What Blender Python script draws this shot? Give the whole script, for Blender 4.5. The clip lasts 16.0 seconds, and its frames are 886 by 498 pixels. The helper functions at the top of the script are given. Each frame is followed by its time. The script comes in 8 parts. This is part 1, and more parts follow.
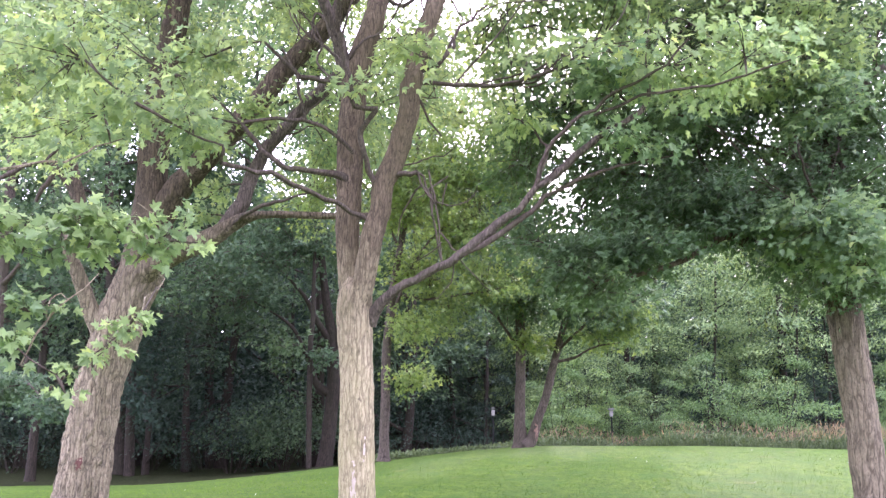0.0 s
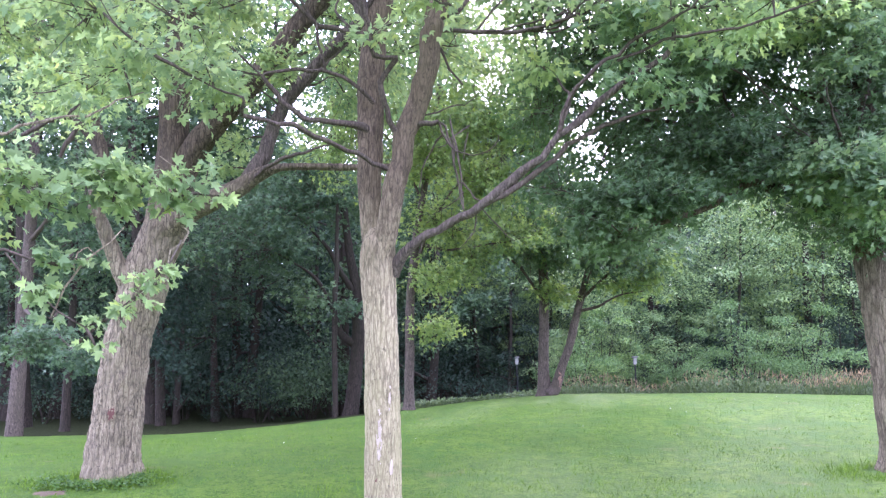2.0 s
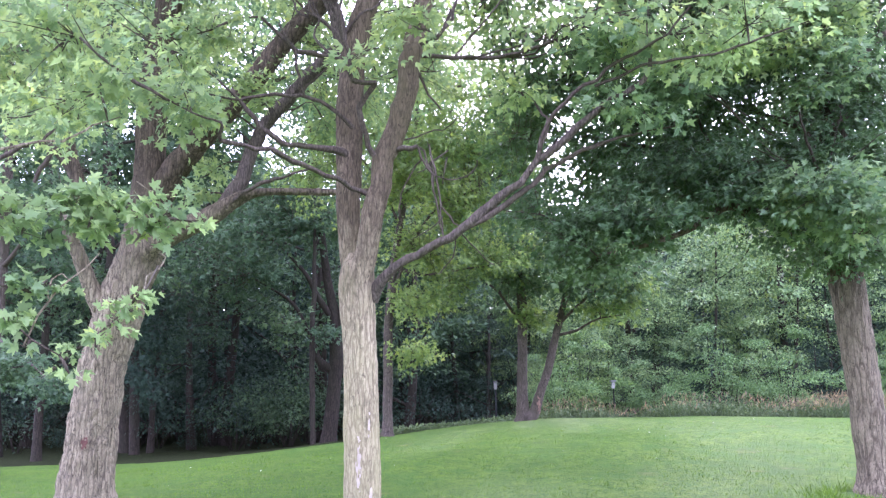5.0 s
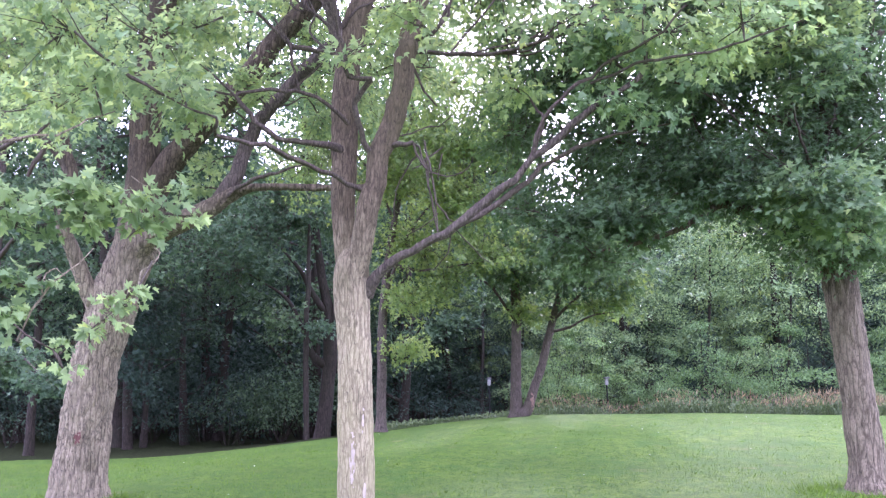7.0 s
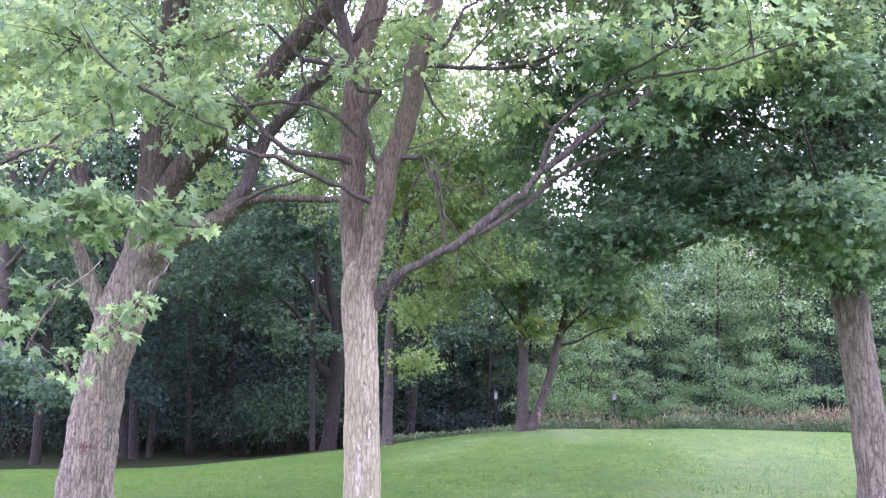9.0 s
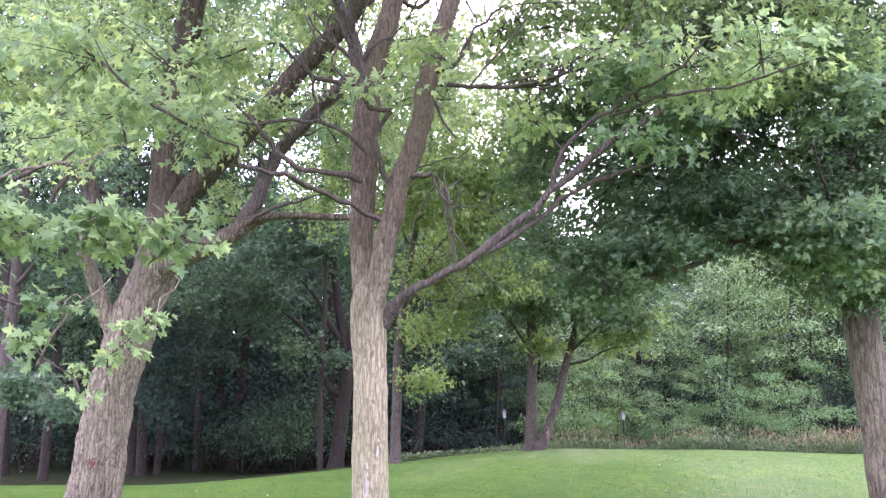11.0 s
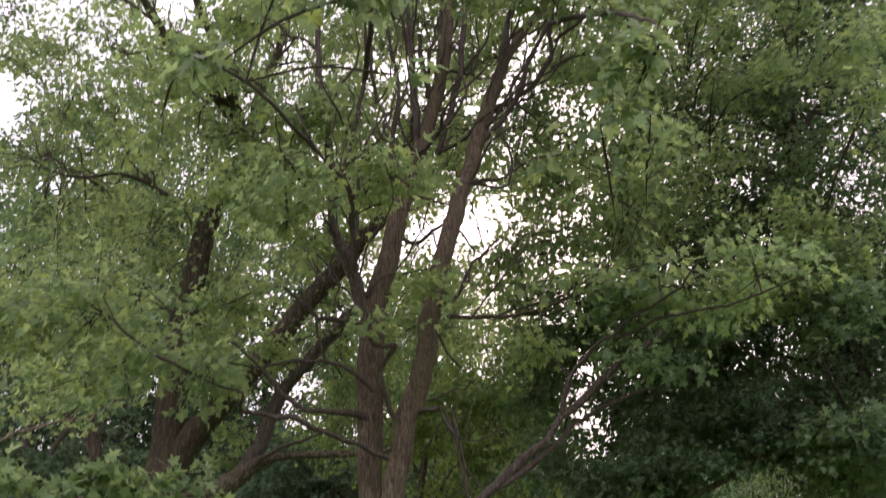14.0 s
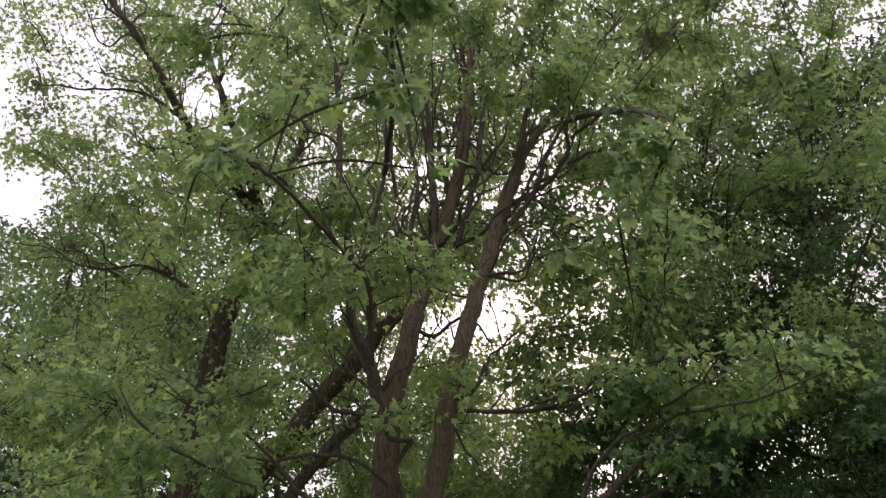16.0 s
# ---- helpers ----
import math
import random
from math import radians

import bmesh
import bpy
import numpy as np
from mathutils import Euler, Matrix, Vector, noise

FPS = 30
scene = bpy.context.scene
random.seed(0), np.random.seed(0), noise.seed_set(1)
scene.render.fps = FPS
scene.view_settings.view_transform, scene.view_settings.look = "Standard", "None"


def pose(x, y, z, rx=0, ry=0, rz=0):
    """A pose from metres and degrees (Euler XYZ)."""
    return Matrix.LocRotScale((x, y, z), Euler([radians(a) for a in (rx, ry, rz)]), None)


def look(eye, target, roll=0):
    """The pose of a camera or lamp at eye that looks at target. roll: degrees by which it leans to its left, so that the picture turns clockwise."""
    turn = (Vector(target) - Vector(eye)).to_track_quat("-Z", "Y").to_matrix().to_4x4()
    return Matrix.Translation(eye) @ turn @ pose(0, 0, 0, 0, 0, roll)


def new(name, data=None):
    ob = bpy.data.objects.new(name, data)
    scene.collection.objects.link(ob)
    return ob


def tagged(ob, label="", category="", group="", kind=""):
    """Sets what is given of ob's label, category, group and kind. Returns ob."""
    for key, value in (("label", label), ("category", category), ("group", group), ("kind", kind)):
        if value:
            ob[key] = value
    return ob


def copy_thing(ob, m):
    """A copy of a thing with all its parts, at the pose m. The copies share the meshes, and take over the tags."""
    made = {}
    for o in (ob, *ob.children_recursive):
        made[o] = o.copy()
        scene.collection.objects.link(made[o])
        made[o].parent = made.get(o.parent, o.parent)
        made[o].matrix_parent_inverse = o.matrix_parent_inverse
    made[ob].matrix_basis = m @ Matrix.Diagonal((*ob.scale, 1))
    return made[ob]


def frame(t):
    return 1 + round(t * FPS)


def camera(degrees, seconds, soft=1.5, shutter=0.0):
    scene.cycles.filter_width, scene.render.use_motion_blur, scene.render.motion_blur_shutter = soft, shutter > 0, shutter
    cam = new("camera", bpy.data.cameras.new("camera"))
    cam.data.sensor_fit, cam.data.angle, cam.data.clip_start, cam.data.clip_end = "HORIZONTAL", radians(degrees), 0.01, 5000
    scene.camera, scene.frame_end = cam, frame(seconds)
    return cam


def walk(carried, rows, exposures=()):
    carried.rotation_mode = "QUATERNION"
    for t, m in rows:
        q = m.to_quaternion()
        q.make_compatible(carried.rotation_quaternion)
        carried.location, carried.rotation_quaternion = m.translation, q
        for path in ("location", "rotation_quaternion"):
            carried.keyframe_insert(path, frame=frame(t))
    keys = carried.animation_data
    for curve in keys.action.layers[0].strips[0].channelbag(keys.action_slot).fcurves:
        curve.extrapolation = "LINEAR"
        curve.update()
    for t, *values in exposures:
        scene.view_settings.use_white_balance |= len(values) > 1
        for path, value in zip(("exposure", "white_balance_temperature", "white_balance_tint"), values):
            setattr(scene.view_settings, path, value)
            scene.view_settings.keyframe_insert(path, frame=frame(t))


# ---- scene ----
cam = camera(54.03, 16.0, soft=1.3, shutter=0.5)
PATH = [
    (0.0, pose(0.007, -0.019, 1.595, 102.207, -0.314, -1.347)),
    (0.5, pose(0.003, -0.016, 1.595, 100.819, -0.128, -0.457)),
    (1.0, pose(-0.000, -0.013, 1.589, 98.939, -0.151, -0.105)),
    (1.5, pose(0.000, -0.000, 1.600, 98.700, -0.000, -0.000)),
    (2.0, pose(0.007, -0.006, 1.592, 98.957, 0.084, 0.240)),
    (2.5, pose(-0.002, -0.005, 1.590, 99.045, -0.071, 0.111)),
    (3.0, pose(0.002, 0.001, 1.594, 99.557, -0.323, -0.100)),
    (3.5, pose(0.001, 0.003, 1.592, 100.115, -0.013, 0.116)),
    (4.0, pose(-0.007, 0.009, 1.594, 100.504, 0.222, -0.432)),
    (6.5, pose(-0.009, 0.014, 1.598, 100.593, 0.570, -1.460)),
    (7.0, pose(-0.012, 0.010, 1.599, 100.306, 0.321, -1.611)),
    (7.5, pose(-0.016, 0.014, 1.595, 100.005, 0.049, -1.956)),
    (8.0, pose(-0.011, 0.013, 1.595, 100.014, 0.037, -1.788)),
    (8.5, pose(-0.013, 0.014, 1.600, 100.669, -0.045, -1.412)),
    (9.0, pose(-0.014, 0.004, 1.601, 101.135, -0.271, -1.201)),
    (11.5, pose(-0.022, 0.001, 1.601, 102.619, -0.610, -0.585)),
    (12.0, pose(-0.024, 0.003, 1.609, 103.281, -0.444, -0.501)),
    (12.5, pose(-0.018, 0.005, 1.620, 105.576, -0.027, -0.394)),
    (13.0, pose(-0.025, -0.001, 1.676, 108.833, 0.382, 0.276)),
    (13.5, pose(-0.033, -0.006, 1.706, 111.677, 0.831, 1.014)),
    (14.0, pose(-0.025, -0.008, 1.705, 116.771, 2.253, 0.649)),
    (14.5, pose(-0.025, 0.002, 1.702, 118.937, 2.809, 0.817)),
    (15.0, pose(-0.031, 0.012, 1.709, 119.670, 2.696, 0.970)),
    (15.5, pose(-0.036, 0.007, 1.695, 121.609, 2.047, 1.117)),
    (16.0, pose(-0.035, 0.001, 1.680, 123.090, 1.365, 1.414)),
]
EXPOSURES = [(0.0, 1.38, 5800, 44), (0.5, 1.36, 5450, 43), (1.5, 1.38, 5330, 40), (2.5, 1.39, 5350, 42), (4.0, 1.33, 5300, 41), (6.5, 1.31, 5400, 47), (7.5, 1.28, 5270, 51), (9.0, 1.29, 5270, 50), (12.0, 1.36, 5800, 46), (12.6, 1.41, 5980, 50), (13.0, 0.78, 6300, 49), (13.5, 0.2, 6500, 40), (14.2, -0.6, 6650, 33), (15.4, -0.6, 6650, 30), (16.0, -0.85, 6650, 30)]
walk(cam, PATH, EXPOSURES)

# ---- light: a bright hazy evening sky, the sun low behind the wood
world = bpy.data.worlds.new("world")
scene.world = world
world.use_nodes = True
nt = world.node_tree
sky = nt.nodes.new("ShaderNodeTexSky")
sky.sky_type = "NISHITA"
sky.sun_disc = False
sky.sun_elevation, sky.sun_rotation = radians(27), radians(12)
sky.dust_density, sky.air_density, sky.ozone_density = 4.0, 1.0, 0.6
veil = nt.nodes.new("ShaderNodeMixRGB")
veil.inputs[0].default_value = 0.7
veil.inputs[2].default_value = (26.5, 27.3, 29.0, 1)
nt.links.new(sky.outputs[0], veil.inputs[1])
nt.links.new(veil.outputs[0], nt.nodes["Background"].inputs[0])
nt.nodes["Background"].inputs[1].default_value = 0.12

sun = new("sun", bpy.data.lights.new("sun", "SUN"))
sun.data.energy, sun.data.angle, sun.data.color = 3.0, radians(7), (1.0, 0.9, 0.74)
sun.matrix_world = look((0, 0, 30), Vector((0, 0, 30)) - Vector((math.sin(radians(12)) * math.cos(radians(27)), math.cos(radians(12)) * math.cos(radians(27)), math.sin(radians(27)))))


# ---- numpy helpers
def value_noise(p, seed=0):
    p = np.asarray(p, float)
    i = np.floor(p).astype(np.int64)
    u = p - i
    u = u * u * (3 - 2 * u)
    total = np.zeros(len(p))
    for a in (0, 1):
        for b in (0, 1):
            for c in (0, 1):
                h = ((i[:, 0] + a) * 374761393 + (i[:, 1] + b) * 668265263 + (i[:, 2] + c) * 2147483647 + seed * 1274126177) & 0xFFFFFFFF
                h = ((h ^ (h >> 13)) * 1274126177) & 0xFFFFFFFF
                h = (h ^ (h >> 16)) & 0xFFFFFF
                total += h / 0xFFFFFF * (u[:, 0] if a else 1 - u[:, 0]) * (u[:, 1] if b else 1 - u[:, 1]) * (u[:, 2] if c else 1 - u[:, 2])
    return total


def build(name, verts, faces, material, parent=None, label="", smooth=True):
    """faces: an array with one row of vertex numbers a face."""
    faces = np.asarray(faces, np.int32)
    me = bpy.data.meshes.new(name)
    me.vertices.add(len(verts))
    me.vertices.foreach_set("co", np.asarray(verts, np.float32).ravel())
    k = faces.shape[1]
    me.loops.add(faces.size)
    me.loops.foreach_set("vertex_index", faces.ravel())
    me.polygons.add(len(faces))
    me.polygons.foreach_set("loop_start", np.arange(0, faces.size, k, dtype=np.int32))
    me.polygons.foreach_set("use_smooth", np.full(len(faces), smooth, bool))
    me.update(calc_edges=True)
    me.materials.append(material)
    ob = new(name, me)
    if parent:
        ob.parent = parent
        ob.matrix_parent_inverse = parent.matrix_basis.inverted()
    if label:
        tagged(ob, label)
    return ob


def glide(points, step):
    """A smooth line through points, with a point about every step metres."""
    p = np.asarray(points, float)
    ext = np.vstack([2 * p[0] - p[1], p, 2 * p[-1] - p[-2]])
    rows = []
    for j in range(len(p) - 1):
        a, b, c, d = ext[j:j + 4]
        n = max(2, int(np.linalg.norm((c - b)[:3]) / step))
        for t in np.arange(n) / n:
            rows.append(0.5 * (2 * b + (c - a) * t + (2 * a - 5 * b + 4 * c - d) * t * t + (3 * b - a - 3 * c + d) * t ** 3))
    rows.append(p[-1])
    return np.array(rows)


def tube(path, seg, bark=0.0, seed=0):
    """A round limb along rows of x, y, z, radius; bark: the depth of its furrows. Gives vertices and quads."""
    c, r = path[:, :3], np.maximum(path[:, 3], 0.0015)
    tan = np.gradient(c, axis=0)
    tan /= np.linalg.norm(tan, axis=1)[:, None] + 1e-9
    u = np.cross(tan[0], (0.3, 1, 0.1))
    us = []
    for k in range(len(c)):
        u = u - tan[k] * (u @ tan[k])
        u = u / (np.linalg.norm(u) + 1e-9)
        us.append(u)
    us = np.array(us)
    vs = np.cross(tan, us)
    th = np.arange(seg) / seg * 2 * np.pi
    ring = us[:, None] * np.cos(th)[None, :, None] + vs[:, None] * np.sin(th)[None, :, None]
    rad = np.repeat(r[:, None], seg, 1)
    if bark:
        s = np.concatenate([[0], np.cumsum(np.linalg.norm(np.diff(c, axis=0), axis=1))])
        q = np.stack([ring[..., 0] * rad, ring[..., 1] * rad, np.repeat(s[:, None], seg, 1)], -1).reshape(-1, 3)
        warp = value_noise(q * (4, 4, 3), seed)[:, None] * (0.12, 0.12, 0.0)
        f1 = np.abs(value_noise((q + warp) * (26, 26, 4.5), seed + 1) * 2 - 1)
        f2 = np.abs(value_noise((q + warp) * (55, 55, 11), seed + 2) * 2 - 1)
        lump = value_noise(q * (5, 5, 2.2), seed + 3) - 0.5
        rad = rad + (bark * (np.minimum(f1 * 2.2, 1) * 0.8 + f2 * 0.4 - 0.8) + 1.6 * bark * lump).reshape(rad.shape)
    verts = (c[:, None] + ring * rad[..., None]).reshape(-1, 3)
    a = (np.arange(len(c) - 1)[:, None] * seg + np.arange(seg)[None]).ravel()
    b = (np.arange(len(c) - 1)[:, None] * seg + (np.arange(seg)[None] + 1) % seg).ravel()
    return verts, np.stack([a, b, b + seg, a + seg], 1)


MAPLE_LEAF = np.array([(0, 0.30), (0.02, 0), (0.22, -0.02), (0.48, 0.08), (0.27, 0.26), (0.46, 0.40), (0.64, 0.62), (0.22, 0.52), (0.21, 0.76), (0, 1.0),
                       (-0.21, 0.76), (-0.22, 0.52), (-0.64, 0.62), (-0.46, 0.40), (-0.27, 0.26), (-0.48, 0.08), (-0.22, -0.02), (-0.02, 0)])
MAPLE_TRIS = np.array([(0, k, k + 1) for k in range(1, 17)] + [(0, 17, 1)])
STAR_LEAF = np.array([(0, 0), (0.40, 0.16), (0.64, 0.55), (0.19, 0.46), (0, 1.0), (-0.19, 0.46), (-0.64, 0.55), (-0.40, 0.16)])
STAR_TRIS = np.array([(0, 1, 2), (0, 2, 3), (0, 3, 4), (0, 4, 5), (0, 5, 6), (0, 6, 7)])
THREE_LEAF = np.array([(0, 0), (0.62, 0.48), (0.2, 0.44), (0, 1.0), (-0.2, 0.44), (-0.62, 0.48)])
THREE_TRIS = np.array([(0, 1, 2), (0, 2, 3), (0, 3, 4), (0, 4, 5)])
PLAIN_LEAF = np.array([(0, 0), (0.34, 0.40), (0, 1.0), (-0.34, 0.40)])
PLAIN_TRIS = np.array([(0, 1, 2), (0, 2, 3)])
rng = np.random.default_rng(5)


def leaf_mesh(pos, axis, up, size, outline, tris):
    """Leaves at pos that point along axis with their faces towards up. Gives vertices and triangles."""
    axis = axis / (np.linalg.norm(axis, axis=1)[:, None] + 1e-9)
    side = np.cross(axis, up)
    side /= np.linalg.norm(side, axis=1)[:, None] + 1e-9
    nor = np.cross(side, axis)
    x, y = outline[:, 0], outline[:, 1]
    fold = rng.uniform(0.05, 0.4, len(pos))
    curl = rng.uniform(-0.05, 0.35, len(pos))
    z = fold[:, None] * np.abs(x)[None] - curl[:, None] * (y ** 2)[None]
    v = pos[:, None] + size[:, None, None] * (side[:, None] * x[None, :, None] + axis[:, None] * y[None, :, None] + nor[:, None] * z[..., None])
    f = tris[None] + (np.arange(len(pos)) * len(outline))[:, None, None]
    return v.reshape(-1, 3), f.reshape(-1, 3)


# ---- materials
def material(name, rough=0.8):
    m = bpy.data.materials.new(name)
    m.use_nodes = True
    b = m.node_tree.nodes["Principled BSDF"]
    b.inputs["Roughness"].default_value = rough
    return m, m.node_tree, b


def link(t, a, b):
    t.links.new(a, b)


def noise_node(t, scale, detail=4.0, stretch=(1, 1, 1), rough=0.6):
    co = t.nodes.new("ShaderNodeTexCoord")
    mp = t.nodes.new("ShaderNodeMapping")
    mp.inputs["Scale"].default_value = stretch
    n = t.nodes.new("ShaderNodeTexNoise")
    n.inputs["Scale"].default_value, n.inputs["Detail"].default_value, n.inputs["Roughness"].default_value = scale, detail, rough
    link(t, co.outputs["Object"], mp.inputs[0])
    link(t, mp.outputs[0], n.inputs["Vector"])
    return n


def ramp(t, source, stops):
    r = t.nodes.new("ShaderNodeValToRGB")
    while len(r.color_ramp.elements) < len(stops):
        r.color_ramp.elements.new(0.5)
    for e, (p, c) in zip(r.color_ramp.elements, stops):
        e.position, e.color = p, (*c, 1)
    link(t, source, r.inputs[0])
    return r


def mix(t, fac, a, b, mode="MIX"):
    n = t.nodes.new("ShaderNodeMixRGB")
    n.blend_type = mode
    for k, v in ((0, fac), (1, a), (2, b)):
        if isinstance(v, (int, float)):
            n.inputs[k].default_value = v
        elif isinstance(v, tuple):
            n.inputs[k].default_value = (*v, 1)
        else:
            link(t, v, n.inputs[k])
    return n.outputs[0]


def bark_material(name, dark, mid, light, moss, plates=30.0, depth=0.016, young=None, squash=0.13):
    """Scaly bark: long uneven plates between dark fissures, with lichen and algae."""
    m, t, b = material(name, 0.92)
    co = t.nodes.new("ShaderNodeTexCoord")
    bend = noise_node(t, 9, 5)
    off = t.nodes.new("ShaderNodeVectorMath")
    off.operation = "MULTIPLY_ADD"
    link(t, bend.outputs["Color"], off.inputs[0])
    off.inputs[1].default_value = (0.035, 0.035, 0.05)
    link(t, co.outputs["Object"], off.inputs[2])
    mp = t.nodes.new("ShaderNodeMapping")
    mp.inputs["Scale"].default_value = (1, 1, squash)
    link(t, off.outputs[0], mp.inputs[0])
    cell, tint = t.nodes.new("ShaderNodeTexVoronoi"), t.nodes.new("ShaderNodeTexVoronoi")
    cell.feature = "DISTANCE_TO_EDGE"
    for v in (cell, tint):
        v.inputs["Scale"].default_value = plates
        link(t, mp.outputs[0], v.inputs["Vector"])
    fine = noise_node(t, 75, 5, (1, 1, 0.3), 0.7)
    big = noise_node(t, 2.2, 3, (1, 1, 0.5))
    streak = noise_node(t, 46, 4, (1, 1, 0.09), 0.65)
    c = ramp(t, fine.outputs[0], [(0.38, mid), (0.66, light)]).outputs[0]
    shade = ramp(t, tint.outputs["Color"], [(0.2, (0.78, 0.78, 0.78)), (0.8, (1.0, 1.0, 1.0))]).outputs[0]
    c = mix(t, 1.0, c, shade, "MULTIPLY")
    c = mix(t, ramp(t, cell.outputs["Distance"], [(0.0, (0.66, 0.66, 0.66)), (0.08, (0.32, 0.32, 0.32)), (0.17, (0, 0, 0))]).outputs[0], c, dark)
    c = mix(t, ramp(t, streak.outputs[0], [(0.36, (0.8, 0.8, 0.8)), (0.43, (0, 0, 0))]).outputs[0], c, dark)
    c = mix(t, ramp(t, big.outputs[0], [(0.45, (0, 0, 0)), (0.7, (0.55, 0.55, 0.55))]).outputs[0], c, moss)
    patch = noise_node(t, 13, 4, (1, 1, 0.5))
    c = mix(t, ramp(t, patch.outputs[0], [(0.62, (0, 0, 0)), (0.72, (0.6, 0.6, 0.6))]).outputs[0], c, tuple(v * 1.15 for v in light))
    pock = noise_node(t, 48, 2, (1, 1, 0.55), 0.5)
    c = mix(t, ramp(t, pock.outputs[0], [(0.64, (0, 0, 0)), (0.7, (0.7, 0.7, 0.7))]).outputs[0], c, dark)
    if young:
        # browner young bark above the old pale flaking foot, with crown shade painted in
        where = t.nodes.new("ShaderNodeSeparateXYZ")
        link(t, off.outputs[0], where.inputs[0])
        rise = t.nodes.new("ShaderNodeMapRange")
        rise.inputs["From Min"].default_value, rise.inputs["From Max"].default_value = young[:2]
        link(t, where.outputs["Z"], rise.inputs["Value"])
        edge = t.nodes.new("ShaderNodeMath")
        edge.operation = "MULTIPLY_ADD"
        link(t, patch.outputs[0], edge.inputs[0])
        edge.inputs[1].default_value = 0.5
        link(t, rise.outputs[0], edge.inputs[2])
        turn = ramp(t, edge.outputs[0], [(0.25, (0, 0, 0)), (1.0, (1, 1, 1))]).outputs[0]
        c = mix(t, turn, c, mix(t, 1.0, c, (young[2], young[2] * 0.92, young[2] * 0.95), "MULTIPLY"))
    link(t, c, b.inputs["Base Color"])
    b.inputs["Specular IOR Level"].default_value = 0.2
    high = ramp(t, cell.outputs["Distance"], [(0.0, (0, 0, 0)), (0.3, (0.8, 0.8, 0.8))]).outputs[0]
    high = mix(t, 0.35, high, fine.outputs[0])
    high = mix(t, 0.5, high, streak.outputs[0])
    bump = t.nodes.new("ShaderNodeBump")
    bump.inputs["Strength"].default_value, bump.inputs["Distance"].default_value = 1.0, depth
    link(t, high, bump.inputs["Height"])
    link(t, bump.outputs[0], b.inputs["Normal"])
    return m


def leaf_material(name, front, glow, vary=0.35, translucent=0.4, sheen=0.5):
    m, t, b = material(name, 0.42)
    geo = t.nodes.new("ShaderNodeNewGeometry")
    dark = tuple(v * (1 - vary) for v in front)
    lite = (front[0] * (1 + vary * 1.3), front[1] * (1 + vary), front[2] * (1 + vary * 0.5))
    c = ramp(t, geo.outputs["Random Per Island"], [(0.0, dark), (0.5, front), (0.95, lite), (1.0, (lite[0] * 1.35, lite[1] * 1.15, lite[2]))]).outputs[0]
    big = noise_node(t, 0.7, 2)
    c = mix(t, ramp(t, big.outputs[0], [(0.35, (0, 0, 0)), (0.7, (0.6, 0.6, 0.6))]).outputs[0], c, lite)
    own = t.nodes.new("ShaderNodeObjectInfo")
    tone = ramp(t, own.outputs["Random"], [(0.0, (0.6, 0.65, 0.7)), (0.5, (0.95, 0.96, 1.0)), (1.0, (1.25, 1.2, 1.05))]).outputs[0]
    c = mix(t, 1.0, c, tone, "MULTIPLY")
    link(t, c, b.inputs["Base Color"])
    b.inputs["Specular IOR Level"].default_value = sheen
    tr = t.nodes.new("ShaderNodeBsdfTranslucent")
    shade = ramp(t, geo.outputs["Random Per Island"], [(0.0, (0.5, 0.63, 0.75)), (0.5, (0.8, 0.86, 0.8)), (0.94, (1.0, 1.0, 0.82)), (1.0, (1.0, 0.97, 0.6))]).outputs[0]
    g = mix(t, 1.0, mix(t, 0.3, tuple(min(0.9, v * 1.2) for v in glow), c), shade, "MULTIPLY")
    link(t, g, tr.inputs[0])
    s = t.nodes.new("ShaderNodeMixShader")
    s.inputs[0].default_value = translucent
    link(t, b.outputs[0], s.inputs[1])
    link(t, tr.outputs[0], s.inputs[2])
    link(t, s.outputs[0], t.nodes["Material Output"].inputs[0])
    return m


BARK = bark_material("grey_maple_bark", (0.105, 0.084, 0.058), (0.325, 0.272, 0.172), (0.53, 0.457, 0.298), (0.28, 0.265, 0.13), 30, 0.018, (2.1, 3.7, 0.36), 0.17)
BARK_OLD = bark_material("furrowed_maple_bark", (0.045, 0.036, 0.028), (0.25, 0.209, 0.138), (0.44, 0.378, 0.258), (0.2, 0.175, 0.115), 20, 0.04, (2.8, 5.0, 0.42), 0.11)
BARK_DARK = bark_material("brown_maple_bark", (0.04, 0.032, 0.024), (0.2, 0.164, 0.113), (0.36, 0.302, 0.212), (0.17, 0.15, 0.09), 19, 0.04, (2.4, 4.2, 0.35), 0.11)
# stem and branch bark darkened to stand for crown shade and backlight
BARK_STEM = bark_material("shaded_stem_bark", (0.03, 0.024, 0.02), (0.095, 0.076, 0.061), (0.18, 0.148, 0.122), (0.09, 0.078, 0.054), 34, 0.02)
BARK_LIMB = bark_material("shaded_branch_bark", (0.035, 0.027, 0.021), (0.08, 0.062, 0.05), (0.155, 0.125, 0.102), (0.08, 0.07, 0.046), 50, 0.006)
# near-black bark, with the wood's shade put into its colour
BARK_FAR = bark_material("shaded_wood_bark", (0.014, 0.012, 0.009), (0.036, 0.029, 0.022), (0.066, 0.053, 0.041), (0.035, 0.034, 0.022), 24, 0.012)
# one maple leaf in lighter and darker copies for lit and shaded sprays
LEAF_PALE = leaf_material("pale_maple_leaf", (0.215, 0.312, 0.142), (0.43, 0.56, 0.23), 0.5, 0.42, 0.25)
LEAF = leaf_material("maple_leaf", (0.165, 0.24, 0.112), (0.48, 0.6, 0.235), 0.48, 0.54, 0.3)
